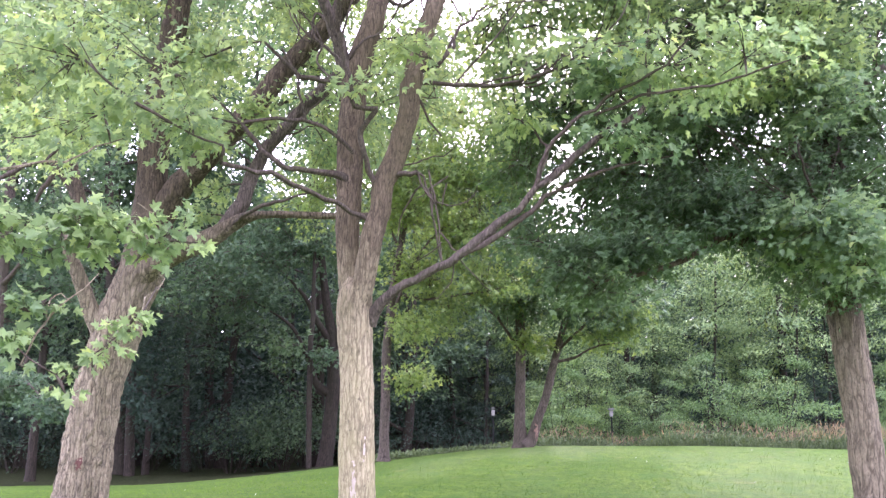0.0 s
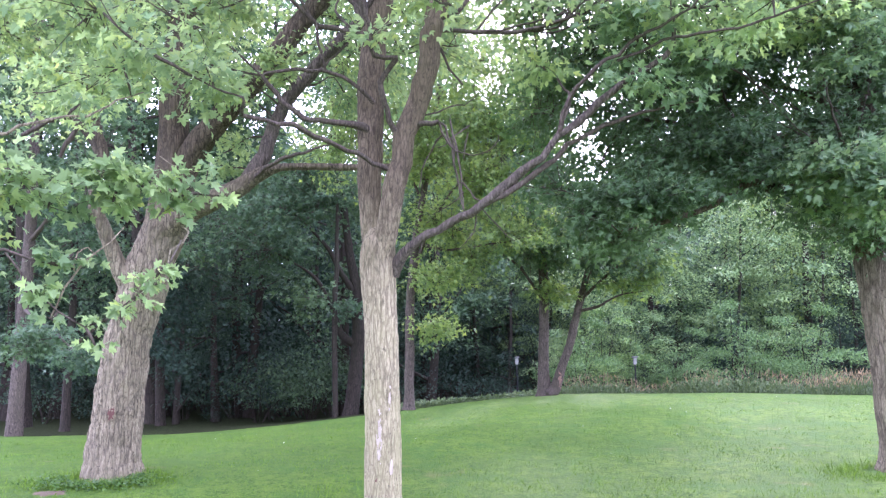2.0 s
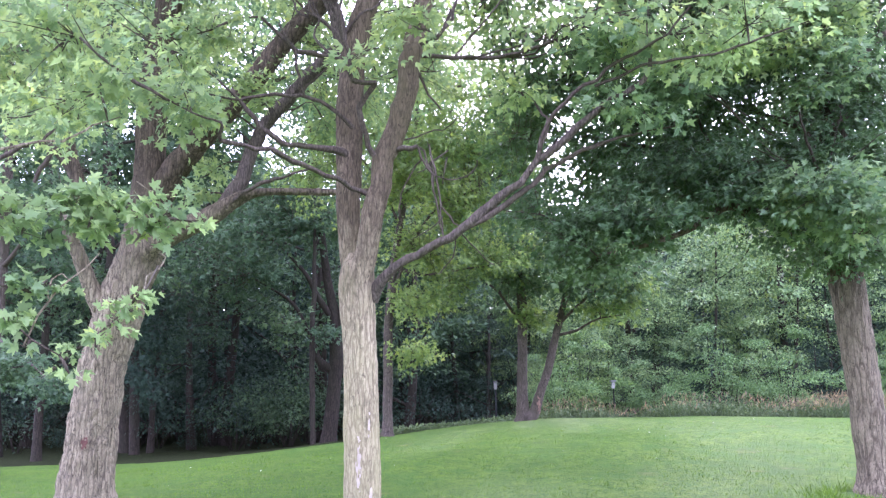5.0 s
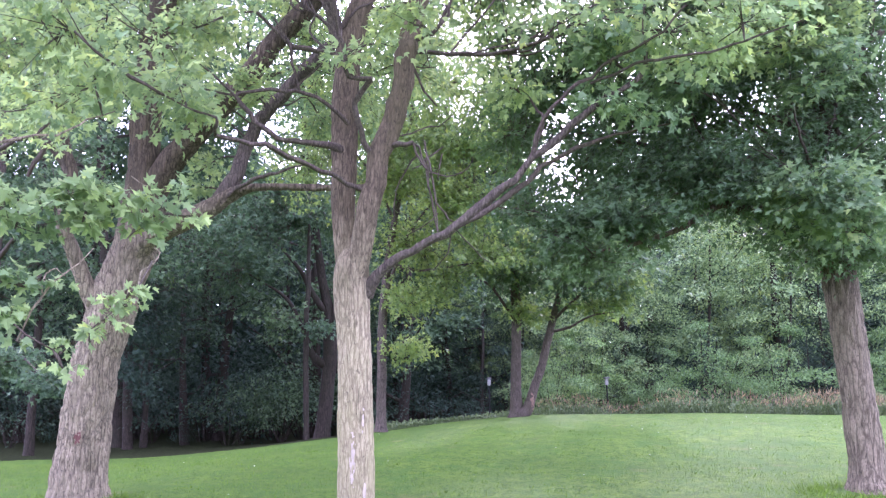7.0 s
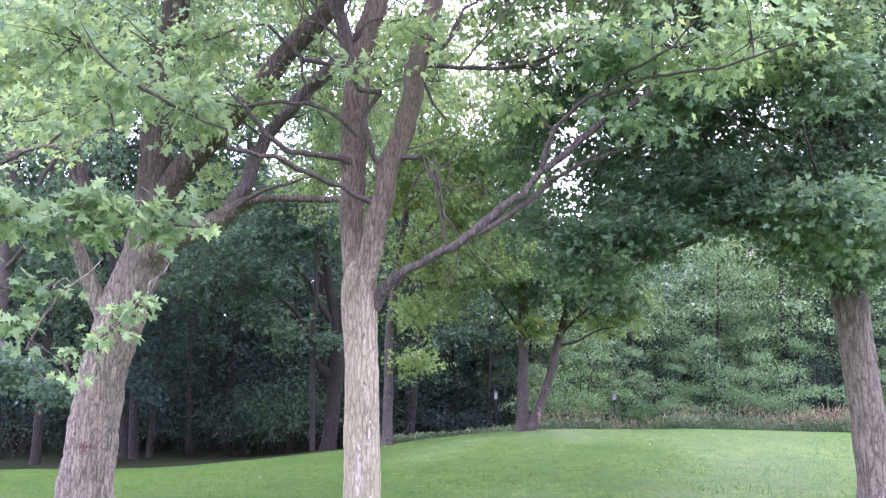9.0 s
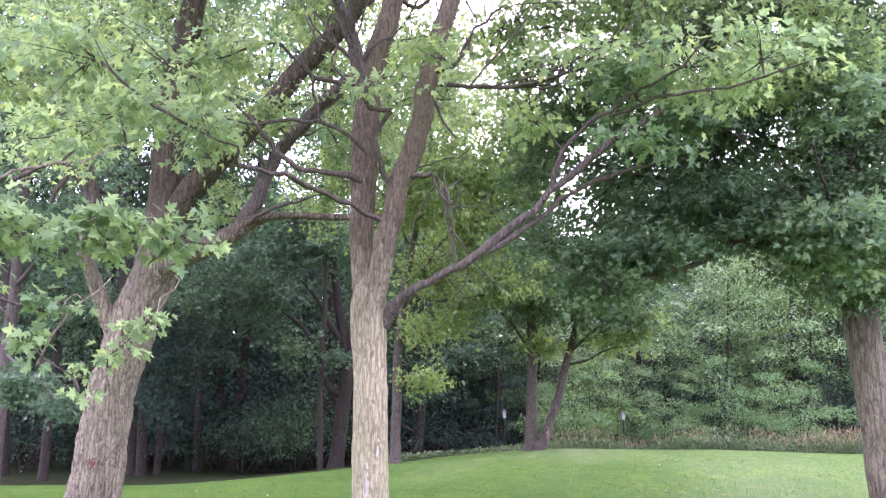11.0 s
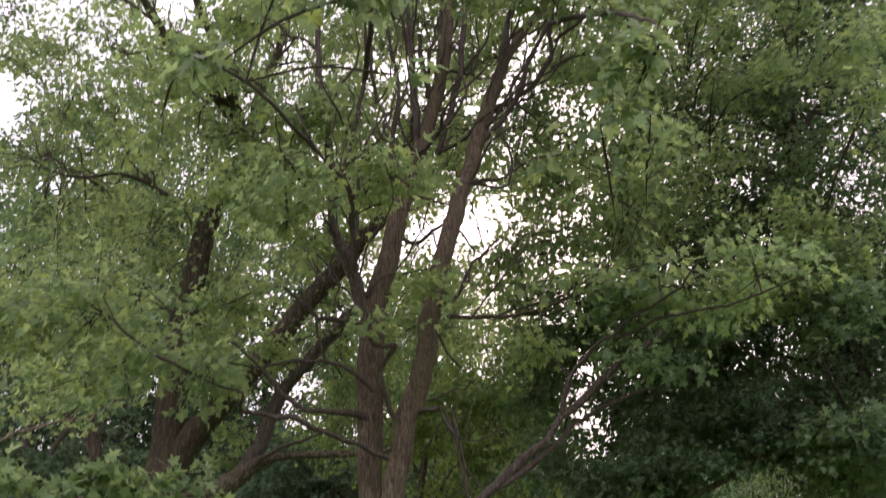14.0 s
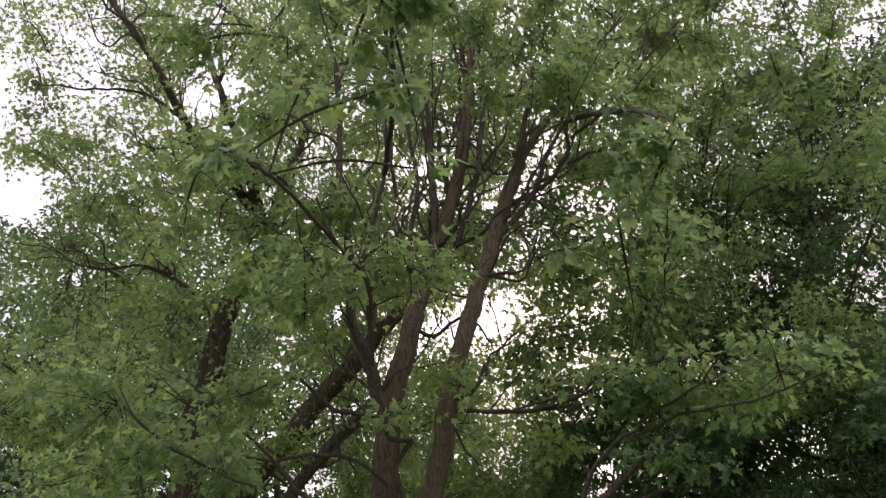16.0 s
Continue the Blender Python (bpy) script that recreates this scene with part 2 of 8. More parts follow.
LEAF_MID = leaf_material("half_shade_maple_leaf", (0.122, 0.195, 0.1), (0.27, 0.4, 0.15), 0.4, 0.42, 0.3)
LEAF_DARK = leaf_material("deep_shade_maple_leaf", (0.078, 0.136, 0.062), (0.14, 0.25, 0.075), 0.25, 0.25, 0.25)
LEAF_LIME = leaf_material("lime_leaf", (0.13, 0.195, 0.06), (0.32, 0.44, 0.1), 0.3, 0.5)
LEAF_WOOD = leaf_material("woodland_leaf", (0.073, 0.125, 0.068), (0.13, 0.215, 0.085), 0.28, 0.32, 0.15)
LEAF_GREY = leaf_material("willowy_leaf", (0.195, 0.29, 0.13), (0.31, 0.45, 0.15), 0.3, 0.35, 0.3)
LEAF_FRESH = leaf_material("sapling_leaf", (0.13, 0.215, 0.085), (0.25, 0.39, 0.12), 0.3, 0.4, 0.2)
# evergreen green, also painting deep-wood shade onto thicket, undergrowth and far leaves
LEAF_SHADE = leaf_material("evergreen_and_shaded_leaf", (0.05, 0.083, 0.058), (0.06, 0.1, 0.056), 0.2, 0.2, 0.05)


# ---- trees
WOODWORK, BARKS = {}, {}


def tree(name, base, label, category, bark=None):
    ob = new(name)
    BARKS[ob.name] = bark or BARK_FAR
    ob.location = base
    ob.empty_display_size = 0.3
    tagged(ob, label, category)
    WOODWORK[ob.name] = []
    return ob


def limb(owner, name, points, seg=12, bark=0.006):
    big = max(p[3] for p in points)
    if name == "limb" and big < 0.07:
        points = [(p[0], p[1], p[2], p[3] * 0.78) for p in points]
    path = glide(points, 0.04 if big > 0.1 else 0.08)
    n = len(path)
    if big <= 0.1:
        s = np.linspace(0, 1, n)[:, None] * np.array([[7, 7, 7]]) * len(points) / 4
        wob = np.stack([value_noise(s + 11 * k, int(abs(points[0][0]) * 97) + k) - 0.5 for k in range(3)], 1)
        path[:, :3] += wob * 0.045 * np.minimum(1, np.linspace(0, 6, n))[:, None] * np.minimum(1, np.linspace(6, 0, n))[:, None]
    v, f = tube(path, seg, bark if big > 0.03 else 0, int(abs(points[0][2]) * 100) + len(WOODWORK[owner.name]))
    WOODWORK[owner.name].append(path)
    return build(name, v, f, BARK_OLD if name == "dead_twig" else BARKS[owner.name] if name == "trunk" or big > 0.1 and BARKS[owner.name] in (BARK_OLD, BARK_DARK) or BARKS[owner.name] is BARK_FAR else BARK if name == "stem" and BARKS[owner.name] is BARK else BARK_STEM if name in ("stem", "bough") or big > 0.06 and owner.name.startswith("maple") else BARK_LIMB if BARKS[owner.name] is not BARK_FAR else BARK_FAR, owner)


def spray(owner, centre, radii, n, leaf=None, size=0.08, scale=1.0, fine=False):
    """A leafy branch: a stalk from the nearest limb into the ellipsoid, n twigs off it, and the leaves on them."""
    leaf = leaf or LEAF
    n = int(n * 1.8)
    centre, radii = np.array(centre), np.array(radii) * 1.3
    rows = np.vstack(WOODWORK[owner.name])
    d = np.linalg.norm(rows[:, :3] - centre, axis=1) + np.where(rows[:, 3] > 0.09, 0.5, 0) + np.maximum(0, rows[:, 2] - centre[2]) * 0.3
    root = rows[np.argmin(d)]
    span = centre - root[:3]
    stalk = glide([(*root[:3], min(root[3] * 0.6, 0.014)), (*(root[:3] + span * 0.5 + (0, 0, 0.1 * np.linalg.norm(span))), 0.011), (*centre, 0.008), (*(centre + span * 0.3 * min(1, radii.max() / (np.linalg.norm(span) + 0.01))), 0.004)], 0.12)
    out_way = centre - np.array(owner.location)
    out_way[2] = 0
    out_way /= np.linalg.norm(out_way) + 0.3
    # nearer branches have leaves with more lobes
    shape = (MAPLE_LEAF, MAPLE_TRIS) if fine else (STAR_LEAF, STAR_TRIS) if scale < 1.15 else (THREE_LEAF, THREE_TRIS)
    many = 1.0 if fine or scale > 1.5 else 1.2
    vs, fs, base = [], [], 0
    v, f = tube(stalk, 5)
    vs.append(v), fs.append(f)
    base += len(v)
    pos, axis, up = [], [], []
    for k in range(n):
        q = rng.normal(size=3)
        q = q / np.linalg.norm(q) * rng.uniform(0.1, 1.0) ** 0.4
        end = centre + q * radii
        start = stalk[int(rng.uniform(0.35, 0.98) * (len(stalk) - 1)), :3]
        mid = (start + end) / 2 + rng.normal(size=3) * 0.08 + (0, 0, 0.06)
        t = np.linspace(0, 1, 3)[:, None]
        line = start * (1 - t) ** 2 + 2 * mid * t * (1 - t) + end * t ** 2
        v, f = tube(np.hstack([line, np.linspace(0.0055, 0.0016, 3)[:, None] * scale]), 3)
        vs.append(v), fs.append(f + base)
        base += len(v)
        m = int((18 if scale < 1 else 34) * many * rng.uniform(0.6, 1.4))
        u = rng.uniform(0.25, 1.05, m)[:, None]
        at = start * (1 - u) ** 2 + 2 * mid * u * (1 - u) + end * u ** 2
        along = (end - start) / (np.linalg.norm(end - start) + 1e-6)
        out = rng.normal(size=(m, 3)) * (1, 1, 0.3 if scale < 1 else 0.4)
        out = out / np.linalg.norm(out, axis=1)[:, None]
        pos.append(at + out * rng.uniform(0.02, 0.22, m)[:, None] * scale)
        axis.append(out + along * 0.5 + np.array((0, 0, -0.45 if scale < 1 else -0.55)) + rng.normal(size=(m, 3)) * 0.3)
        up.append(np.array((0, 0, 0.8)) + out_way * 0.55 + rng.normal(size=(m, 3)) * 0.55)
    twigs = build("branchlet", np.vstack(vs), np.vstack(fs), BARK_LIMB, owner)
    pos, axis, up = np.vstack(pos), np.vstack(axis), np.vstack(up)
    v, f = leaf_mesh(pos, axis, up, rng.uniform(0.55, 1.15, len(pos)) * size, *shape)
    ob = build("foliage", v, f, leaf, twigs, smooth=False)
    return tagged(ob, kind="stuff")


def ramify(owner, count, low, seed):
    """Slender branches off the limbs above a height."""
    g = np.random.default_rng(seed)
    rows = np.vstack([np.hstack([p, np.gradient(p[:, :3], axis=0)]) for p in WOODWORK[owner.name]])
    rows = rows[(rows[:, 2] > low) & (rows[:, 3] > 0.008) & (rows[:, 3] < 0.1)]
    for k in range(count):
        p = rows[g.integers(len(rows))]
        tan = p[4:7] / (np.linalg.norm(p[4:7]) + 1e-9)
        out = p[:3] - np.array(owner.location)
        out[2] = 0
        way = tan * 0.7 + g.normal(size=3) * 0.55 + (0, 0, 0.35) + 0.3 * out / (np.linalg.norm(out) + 0.3)
        way /= np.linalg.norm(way)
        long = g.uniform(0.7, 1.9)
        r = min(p[3] * 0.55, g.uniform(0.008, 0.023))
        bend = g.normal(size=3) * 0.18 * long
        mid, end = p[:3] + way * long * 0.5 + bend * 0.6, p[:3] + way * long + (0, 0, 0.15 * long) - bend * 0.3
        limb(owner, "branch", [(*p[:3], r), (*(p[:3] + way * long * 0.2), r * 0.9), (*mid, r * 0.65), (*end, 0.0025)], 6)


# ---- ground
def step(a, b, x):
    t = np.clip((x - a) / (b - a), 0, 1)
    return t * t * (3 - 2 * t)


def ground_z(x, y):
    x, y = np.asarray(x, float), np.asarray(y, float)
    rise = 0.52 * np.clip(y, -4, 11) / 11 - 0.15 * step(13, 24, y)
    mound = (1.02 * step(-8, 4.5, x) - 0.12 * step(7, 14, x)) * step(7.5, 22.5, y)
    z = rise + mound - 0.35 * step(24.5, 30, y) * step(-8, 4, x)
    n = value_noise(np.stack([x.ravel() * 0.35, y.ravel() * 0.35, 0 * x.ravel()], 1), 9).reshape(x.shape)
    return z + (n - 0.5) * 0.07 + 9 * step(66, 96, y)


def lawn_edge(x):
    return 23.6 + 1.2 * np.sin(x * 0.31 + 1) + 0.5 * np.sin(x * 1.3) + 1.8 * step(0, 6, x)


def ground():
    xs = np.concatenate([np.linspace(-400, -24, 14)[:-1], np.linspace(-24, 24, 121), np.linspace(24, 400, 14)[1:]])
    ys = np.concatenate([np.linspace(-200, -6, 8)[:-1], np.linspace(-6, 36, 120), np.linspace(36, 600, 14)[1:]])
    gx, gy = np.meshgrid(xs, ys)
    gz = ground_z(gx, gy)
    v = np.stack([gx.ravel(), gy.ravel(), gz.ravel()], 1)
    w = len(xs)
    a = (np.arange(len(ys) - 1)[:, None] * w + np.arange(w - 1)[None]).ravel()
    f = np.stack([a, a + 1, a + w + 1, a + w], 1)
    ob = build("ground", v, f, GRASS)
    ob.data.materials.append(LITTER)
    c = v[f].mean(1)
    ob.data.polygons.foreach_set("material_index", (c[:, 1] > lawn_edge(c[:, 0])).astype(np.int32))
    return tagged(ob, "mown green lawn rising to a low mound, with shaded woodland soil beyond", "ground", kind="structure")


def grass_material():
    m, t, b = material("mown_grass", 0.75)
    fine = noise_node(t, 24, 8, (1, 1, 1), 0.8)
    mid = noise_node(t, 5.5, 6, (1, 0.8, 1), 0.7)
    big = noise_node(t, 0.55, 3)
    dry = noise_node(t, 1.1, 4)
    c = ramp(t, fine.outputs[0], [(0.38, (0.016, 0.04, 0.007)), (0.5, (0.06, 0.118, 0.018)), (0.62, (0.135, 0.212, 0.034))]).outputs[0]
    c = mix(t, ramp(t, mid.outputs[0], [(0.46, (0, 0, 0)), (0.62, (0.6, 0.6, 0.6))]).outputs[0], c, (0.135, 0.2, 0.03))
    clover = noise_node(t, 1.6, 6, (1, 1, 1), 0.65)
    c = mix(t, ramp(t, clover.outputs[0], [(0.5, (0, 0, 0)), (0.62, (0.6, 0.6, 0.6))]).outputs[0], c, (0.054, 0.122, 0.024))
    c = mix(t, ramp(t, big.outputs[0], [(0.4, (0, 0, 0)), (0.64, (0.5, 0.5, 0.5))]).outputs[0], c, (0.05, 0.1, 0.018))
    c = mix(t, ramp(t, dry.outputs[0], [(0.64, (0, 0, 0)), (0.76, (0.5, 0.5, 0.5))]).outputs[0], c, (0.2, 0.17, 0.08))
    link(t, c, b.inputs["Base Color"])
    b.inputs["Specular IOR Level"].default_value = 0.06
    bump = t.nodes.new("ShaderNodeBump")
    bump.inputs["Strength"].default_value, bump.inputs["Distance"].default_value = 0.8, 0.03
    link(t, fine.outputs[0], bump.inputs["Height"])
    link(t, bump.outputs[0], b.inputs["Normal"])
    return m


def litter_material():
    m, t, b = material("shaded_woodland_soil", 0.95)
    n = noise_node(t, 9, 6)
    # woodland shade is put into these dark litter tones
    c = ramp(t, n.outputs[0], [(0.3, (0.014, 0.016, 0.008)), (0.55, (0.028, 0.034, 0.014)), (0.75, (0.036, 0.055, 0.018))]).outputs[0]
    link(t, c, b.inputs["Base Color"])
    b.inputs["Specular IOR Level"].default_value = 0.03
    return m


GRASS, LITTER = grass_material(), litter_material()
ground()

# ---- the near maples
maple = tree("maple_tree", (-0.49, 7.1, 0.33), "slender grey-barked maple with a forked trunk on the mown lawn", "tree", BARK)
limb(maple, "trunk", [(-0.49, 7.10, 0.15, 0.227), (-0.49, 7.10, 0.40, 0.184), (-0.49, 7.10, 0.56, 0.161), (-0.50, 7.10, 0.85, 0.149), (-0.51, 7.10, 1.43, 0.144), (-0.53, 7.10, 2.10, 0.137), (-0.56, 7.10, 2.56, 0.148), (-0.56, 7.08, 2.76, 0.135), (-0.57, 7.08, 2.88, 0.070)], 64, 0.008)
limb(maple, "stem", [(-0.57, 7.13, 2.62, 0.102), (-0.60, 7.14, 2.85, 0.108), (-0.64, 7.15, 3.29, 0.104), (-0.64, 7.18, 3.79, 0.111), (-0.64, 7.20, 4.30, 0.115), (-0.60, 7.21, 4.78, 0.109), (-0.48, 7.25, 5.26, 0.097), (-0.36, 7.30, 5.82, 0.087), (-0.17, 7.40, 6.53, 0.083), (0.02, 7.50, 7.23, 0.081), (0.18, 7.60, 8.15, 0.070), (0.27, 7.70, 9.09, 0.054), (0.35, 7.80, 10.33, 0.044)], 48, 0.014)
limb(maple, "stem", [(-0.54, 7.06, 2.60, 0.097), (-0.51, 7.03, 2.74, 0.096), (-0.46, 6.98, 2.94, 0.097), (-0.42, 6.95, 3.19, 0.095), (-0.37, 6.95, 3.43, 0.087), (-0.32, 6.95, 3.64, 0.090), (-0.24, 6.95, 3.86, 0.099), (-0.17, 6.96, 4.09, 0.093), (-0.13, 6.98, 4.35, 0.089), (-0.09, 7.00, 4.62, 0.090), (-0.02, 7.05, 5.03, 0.086), (0.15, 7.15, 5.65, 0.080), (0.36, 7.25, 6.33, 0.078), (0.56, 7.35, 7.01, 0.076), (0.78, 7.40, 7.63, 0.061), (1.05, 7.50, 8.18, 0.044), (1.34, 7.55, 8.54, 0.029)], 40, 0.012)
limb(maple, "limb", [(0.56, 7.35, 7.01, 0.059), (0.73, 7.30, 7.55, 0.048), (0.87, 7.20, 8.16, 0.037), (0.98, 7.10, 8.72, 0.025)], 12, 0.006)
limb(maple, "limb", [(-0.15, 7.40, 6.53, 0.063), (-0.19, 7.40, 7.16, 0.053), (-0.21, 7.40, 7.77, 0.046), (-0.25, 7.40, 8.58, 0.032)], 12, 0.006)
limb(maple, "limb", [(0.02, 7.50, 7.15, 0.054), (-0.08, 7.40, 7.53, 0.042), (-0.12, 7.30, 7.99, 0.031)], 12, 0.006)
limb(maple, "limb", [(0.52, 7.40, 6.98, 0.041), (0.93, 7.20, 7.09, 0.035), (1.19, 7.00, 7.32, 0.029), (1.23, 6.90, 7.72, 0.020)], 12, 0.006)
limb(maple, "limb", [(-0.69, 7.20, 4.70, 0.071), (-0.77, 7.10, 4.99, 0.061), (-0.88, 7.00, 5.28, 0.051), (-0.96, 6.90, 5.57, 0.046), (-0.99, 6.80, 6.35, 0.042), (-1.07, 6.70, 6.91, 0.037), (-1.13, 6.60, 7.74, 0.028), (-1.15, 6.50, 8.26, 0.020)], 12, 0.006)
limb(maple, "limb", [(-0.77, 7.10, 4.99, 0.041), (-0.75, 6.60, 5.63, 0.027), (-0.80, 6.50, 5.77, 0.022), (-0.61, 6.30, 6.63, 0.023), (-0.59, 6.10, 7.12, 0.018)], 12, 0.006)
limb(maple, "bough", [(-0.44, 7.10, 2.51, 0.065), (-0.35, 7.02, 2.65, 0.044), (-0.21, 6.95, 2.77, 0.037), (0.02, 6.90, 2.89, 0.034), (0.29, 6.85, 3.03, 0.034), (0.52, 6.80, 3.22, 0.041), (0.76, 6.75, 3.38, 0.032), (0.90, 6.70, 3.56, 0.032), (1.14, 6.65, 3.73, 0.034), (1.41, 6.60, 3.96, 0.027), (1.74, 6.50, 4.16, 0.025), (1.80, 6.50, 4.33, 0.018), (1.77, 6.40, 4.50, 0.011)], 20, 0.006)
limb(maple, "limb", [(0.29, 6.85, 3.02, 0.032), (0.56, 6.80, 3.16, 0.032), (0.81, 6.80, 3.35, 0.032), (1.14, 6.80, 3.60, 0.025), (1.45, 6.80, 3.74, 0.018), (1.77, 6.80, 3.82, 0.012), (2.06, 6.80, 3.88, 0.007)], 12, 0.006)
limb(maple, "limb", [(0.90, 6.70, 3.56, 0.029), (0.99, 6.60, 3.86, 0.022), (1.12, 6.50, 3.99, 0.020), (1.42, 6.40, 4.21, 0.018), (1.78, 6.20, 4.36, 0.013), (2.02, 6.10, 4.59, 0.009)], 12, 0.006)
limb(maple, "limb", [(1.35, 6.50, 4.11, 0.016), (1.78, 6.40, 4.26, 0.015), (2.21, 6.20, 4.25, 0.013), (2.57, 6.00, 4.31, 0.010), (2.82, 5.90, 4.38, 0.006)], 12, 0.006)
limb(maple, "limb", [(0.85, 6.70, 3.47, 0.016), (1.03, 6.90, 3.94, 0.016), (0.94, 7.10, 4.18, 0.012), (0.75, 7.20, 4.42, 0.010)], 12, 0.006)
limb(maple, "limb", [(-0.65, 7.10, 3.73, 0.052), (-0.76, 7.05, 3.76, 0.040), (-0.96, 6.95, 3.76, 0.033), (-1.18, 6.85, 3.77, 0.032), (-1.33, 6.80, 3.88, 0.027), (-1.48, 6.70, 4.07, 0.020)], 12, 0.006)
limb(maple, "limb", [(-0.44, 6.95, 3.34, 0.042), (-0.53, 6.90, 3.37, 0.030), (-0.79, 6.70, 3.46, 0.027), (-1.03, 6.50, 3.52, 0.024), (-1.25, 6.30, 3.56, 0.021), (-1.47, 6.10, 3.54, 0.020), (-1.45, 6.00, 3.60, 0.018), (-1.51, 5.95, 3.65, 0.016), (-1.71, 5.80, 3.70, 0.016), (-1.94, 5.60, 3.78, 0.013), (-2.15, 5.40, 3.93, 0.011), (-2.23, 5.20, 4.09, 0.009)], 12, 0.006)
limb(maple, "limb", [(-0.60, 7.00, 3.94, 0.028), (-0.71, 6.90, 4.03, 0.021), (-1.00, 6.80, 4.15, 0.021), (-1.35, 6.70, 4.11, 0.018), (-1.48, 6.70, 4.07, 0.016)], 12, 0.006)
limb(maple, "limb", [(-0.98, 6.80, 4.15, 0.014), (-1.03, 6.70, 4.35, 0.014), (-1.07, 6.70, 4.54, 0.014), (-1.17, 6.60, 4.69, 0.009)], 12, 0.006)
limb(maple, "limb", [(-0.66, 7.10, 4.50, 0.032), (-0.72, 7.05, 4.56, 0.027), (-0.85, 7.00, 4.59, 0.026), (-1.06, 6.90, 4.58, 0.024), (-1.20, 6.80, 4.68, 0.021), (-1.33, 6.70, 4.79, 0.016)], 12, 0.006)
limb(maple, "limb", [(-0.41, 6.85, 3.65, 0.034), (-0.50, 6.75, 3.86, 0.030), (-0.52, 6.70, 4.03, 0.027), (-0.39, 6.60, 4.17, 0.029)], 12, 0.006)
limb(maple, "limb", [(-0.38, 6.60, 4.18, 0.025), (-0.54, 6.55, 4.17, 0.025), (-0.58, 6.50, 4.34, 0.022), (-0.64, 6.40, 4.56, 0.020), (-0.67, 6.40, 4.75, 0.018)], 12, 0.006)
limb(maple, "stub", [(-0.29, 6.95, 3.72, 0.037), (-0.17, 6.90, 3.73, 0.028), (-0.05, 6.85, 3.73, 0.021)], 12, 0.006)
limb(maple, "limb", [(-0.04, 7.00, 4.58, 0.034), (0.25, 6.95, 4.55, 0.024), (0.53, 6.90, 4.51, 0.024), (0.90, 6.80, 4.54, 0.023), (1.22, 6.70, 4.65, 0.019), (1.48, 6.60, 4.71, 0.014)], 12, 0.006)
limb(maple, "limb", [(-0.06, 7.00, 4.68, 0.039), (0.06, 6.95, 4.71, 0.029), (0.18, 6.90, 4.78, 0.024), (0.24, 6.85, 4.93, 0.021)], 12, 0.006)
limb(maple, "limb", [(0.10, 6.85, 4.66, 0.022), (0.23, 6.80, 4.81, 0.019), (0.31, 6.80, 5.00, 0.017), (0.53, 6.80, 5.21, 0.012)], 12, 0.006)
limb(maple, "twig", [(-0.06, 7.05, 4.48, 0.014), (0.04, 7.10, 4.27, 0.010), (0.15, 7.10, 4.13, 0.007)], 8, 0.006)
limb(maple, "twig", [(-0.10, 6.90, 3.73, 0.012), (-0.01, 6.90, 3.70, 0.009), (0.05, 6.90, 3.52, 0.009), (0.07, 6.90, 3.38, 0.007)], 8, 0.006)
limb(maple, "twig", [(0.05, 7.05, 3.66, 0.009), (0.08, 7.10, 3.43, 0.009), (0.15, 7.10, 3.04, 0.007)], 8, 0.006)
limb(maple, "twig", [(-0.01, 7.00, 3.67, 0.009), (-0.17, 7.10, 3.47, 0.007), (-0.22, 7.10, 3.23, 0.005)], 8, 0.006)
limb(maple, "twig", [(-0.06, 6.85, 3.73, 0.011), (-0.03, 6.85, 3.64, 0.010), (0.04, 6.85, 3.53, 0.008), (0.16, 6.90, 3.47, 0.005)], 6, 0.006)
limb(maple, "twig", [(0.04, 6.90, 3.76, 0.008), (0.10, 6.90, 3.47, 0.010), (0.13, 6.90, 3.26, 0.008), (0.15, 6.90, 2.99, 0.005)], 6, 0.006)
limb(maple, "twig", [(0.14, 6.90, 3.23, 0.008), (0.20, 6.90, 3.15, 0.008), (0.29, 6.90, 3.07, 0.006)], 6, 0.006)
limb(maple, "twig", [(0.15, 6.90, 3.15, 0.006), (0.04, 6.95, 3.05, 0.005), (-0.11, 7.00, 2.98, 0.003)], 6, 0.006)
limb(maple, "twig", [(0.20, 7.00, 3.74, 0.007), (0.06, 6.95, 3.62, 0.007), (-0.06, 6.90, 3.52, 0.005)], 6, 0.006)
limb(maple, "twig", [(0.19, 7.00, 3.68, 0.007), (0.15, 7.00, 3.45, 0.005)], 6, 0.006)
limb(maple, "twig", [(0.13, 6.90, 3.48, 0.006), (0.29, 6.90, 3.47, 0.005), (0.41, 6.90, 3.53, 0.005), (0.44, 6.90, 3.63, 0.003)], 6, 0.006)
limb(maple, "twig", [(-0.22, 7.00, 3.84, 0.008), (-0.08, 7.00, 3.86, 0.007), (0.16, 7.10, 3.97, 0.005), (0.30, 7.10, 4.08, 0.003)], 6, 0.006)
limb(maple, "twig", [(0.29, 6.90, 3.02, 0.006), (0.44, 7.00, 2.88, 0.005), (0.57, 7.00, 2.76, 0.003)], 6, 0.006)
limb(maple, "twig", [(0.25, 6.90, 3.00, 0.006), (0.23, 7.00, 2.83, 0.005), (0.11, 7.00, 2.69, 0.003)], 6, 0.006)
limb(maple, "limb", [(0.87, 7.20, 8.16, 0.025), (1.28, 7.00, 8.44, 0.018), (1.46, 6.80, 8.46, 0.018), (1.92, 6.60, 8.92, 0.012)], 12, 0.006)
limb(maple, "limb", [(1.25, 6.90, 7.48, 0.023), (1.60, 6.70, 7.71, 0.020), (1.96, 6.50, 8.05, 0.014), (2.40, 6.30, 8.48, 0.009)], 12, 0.006)
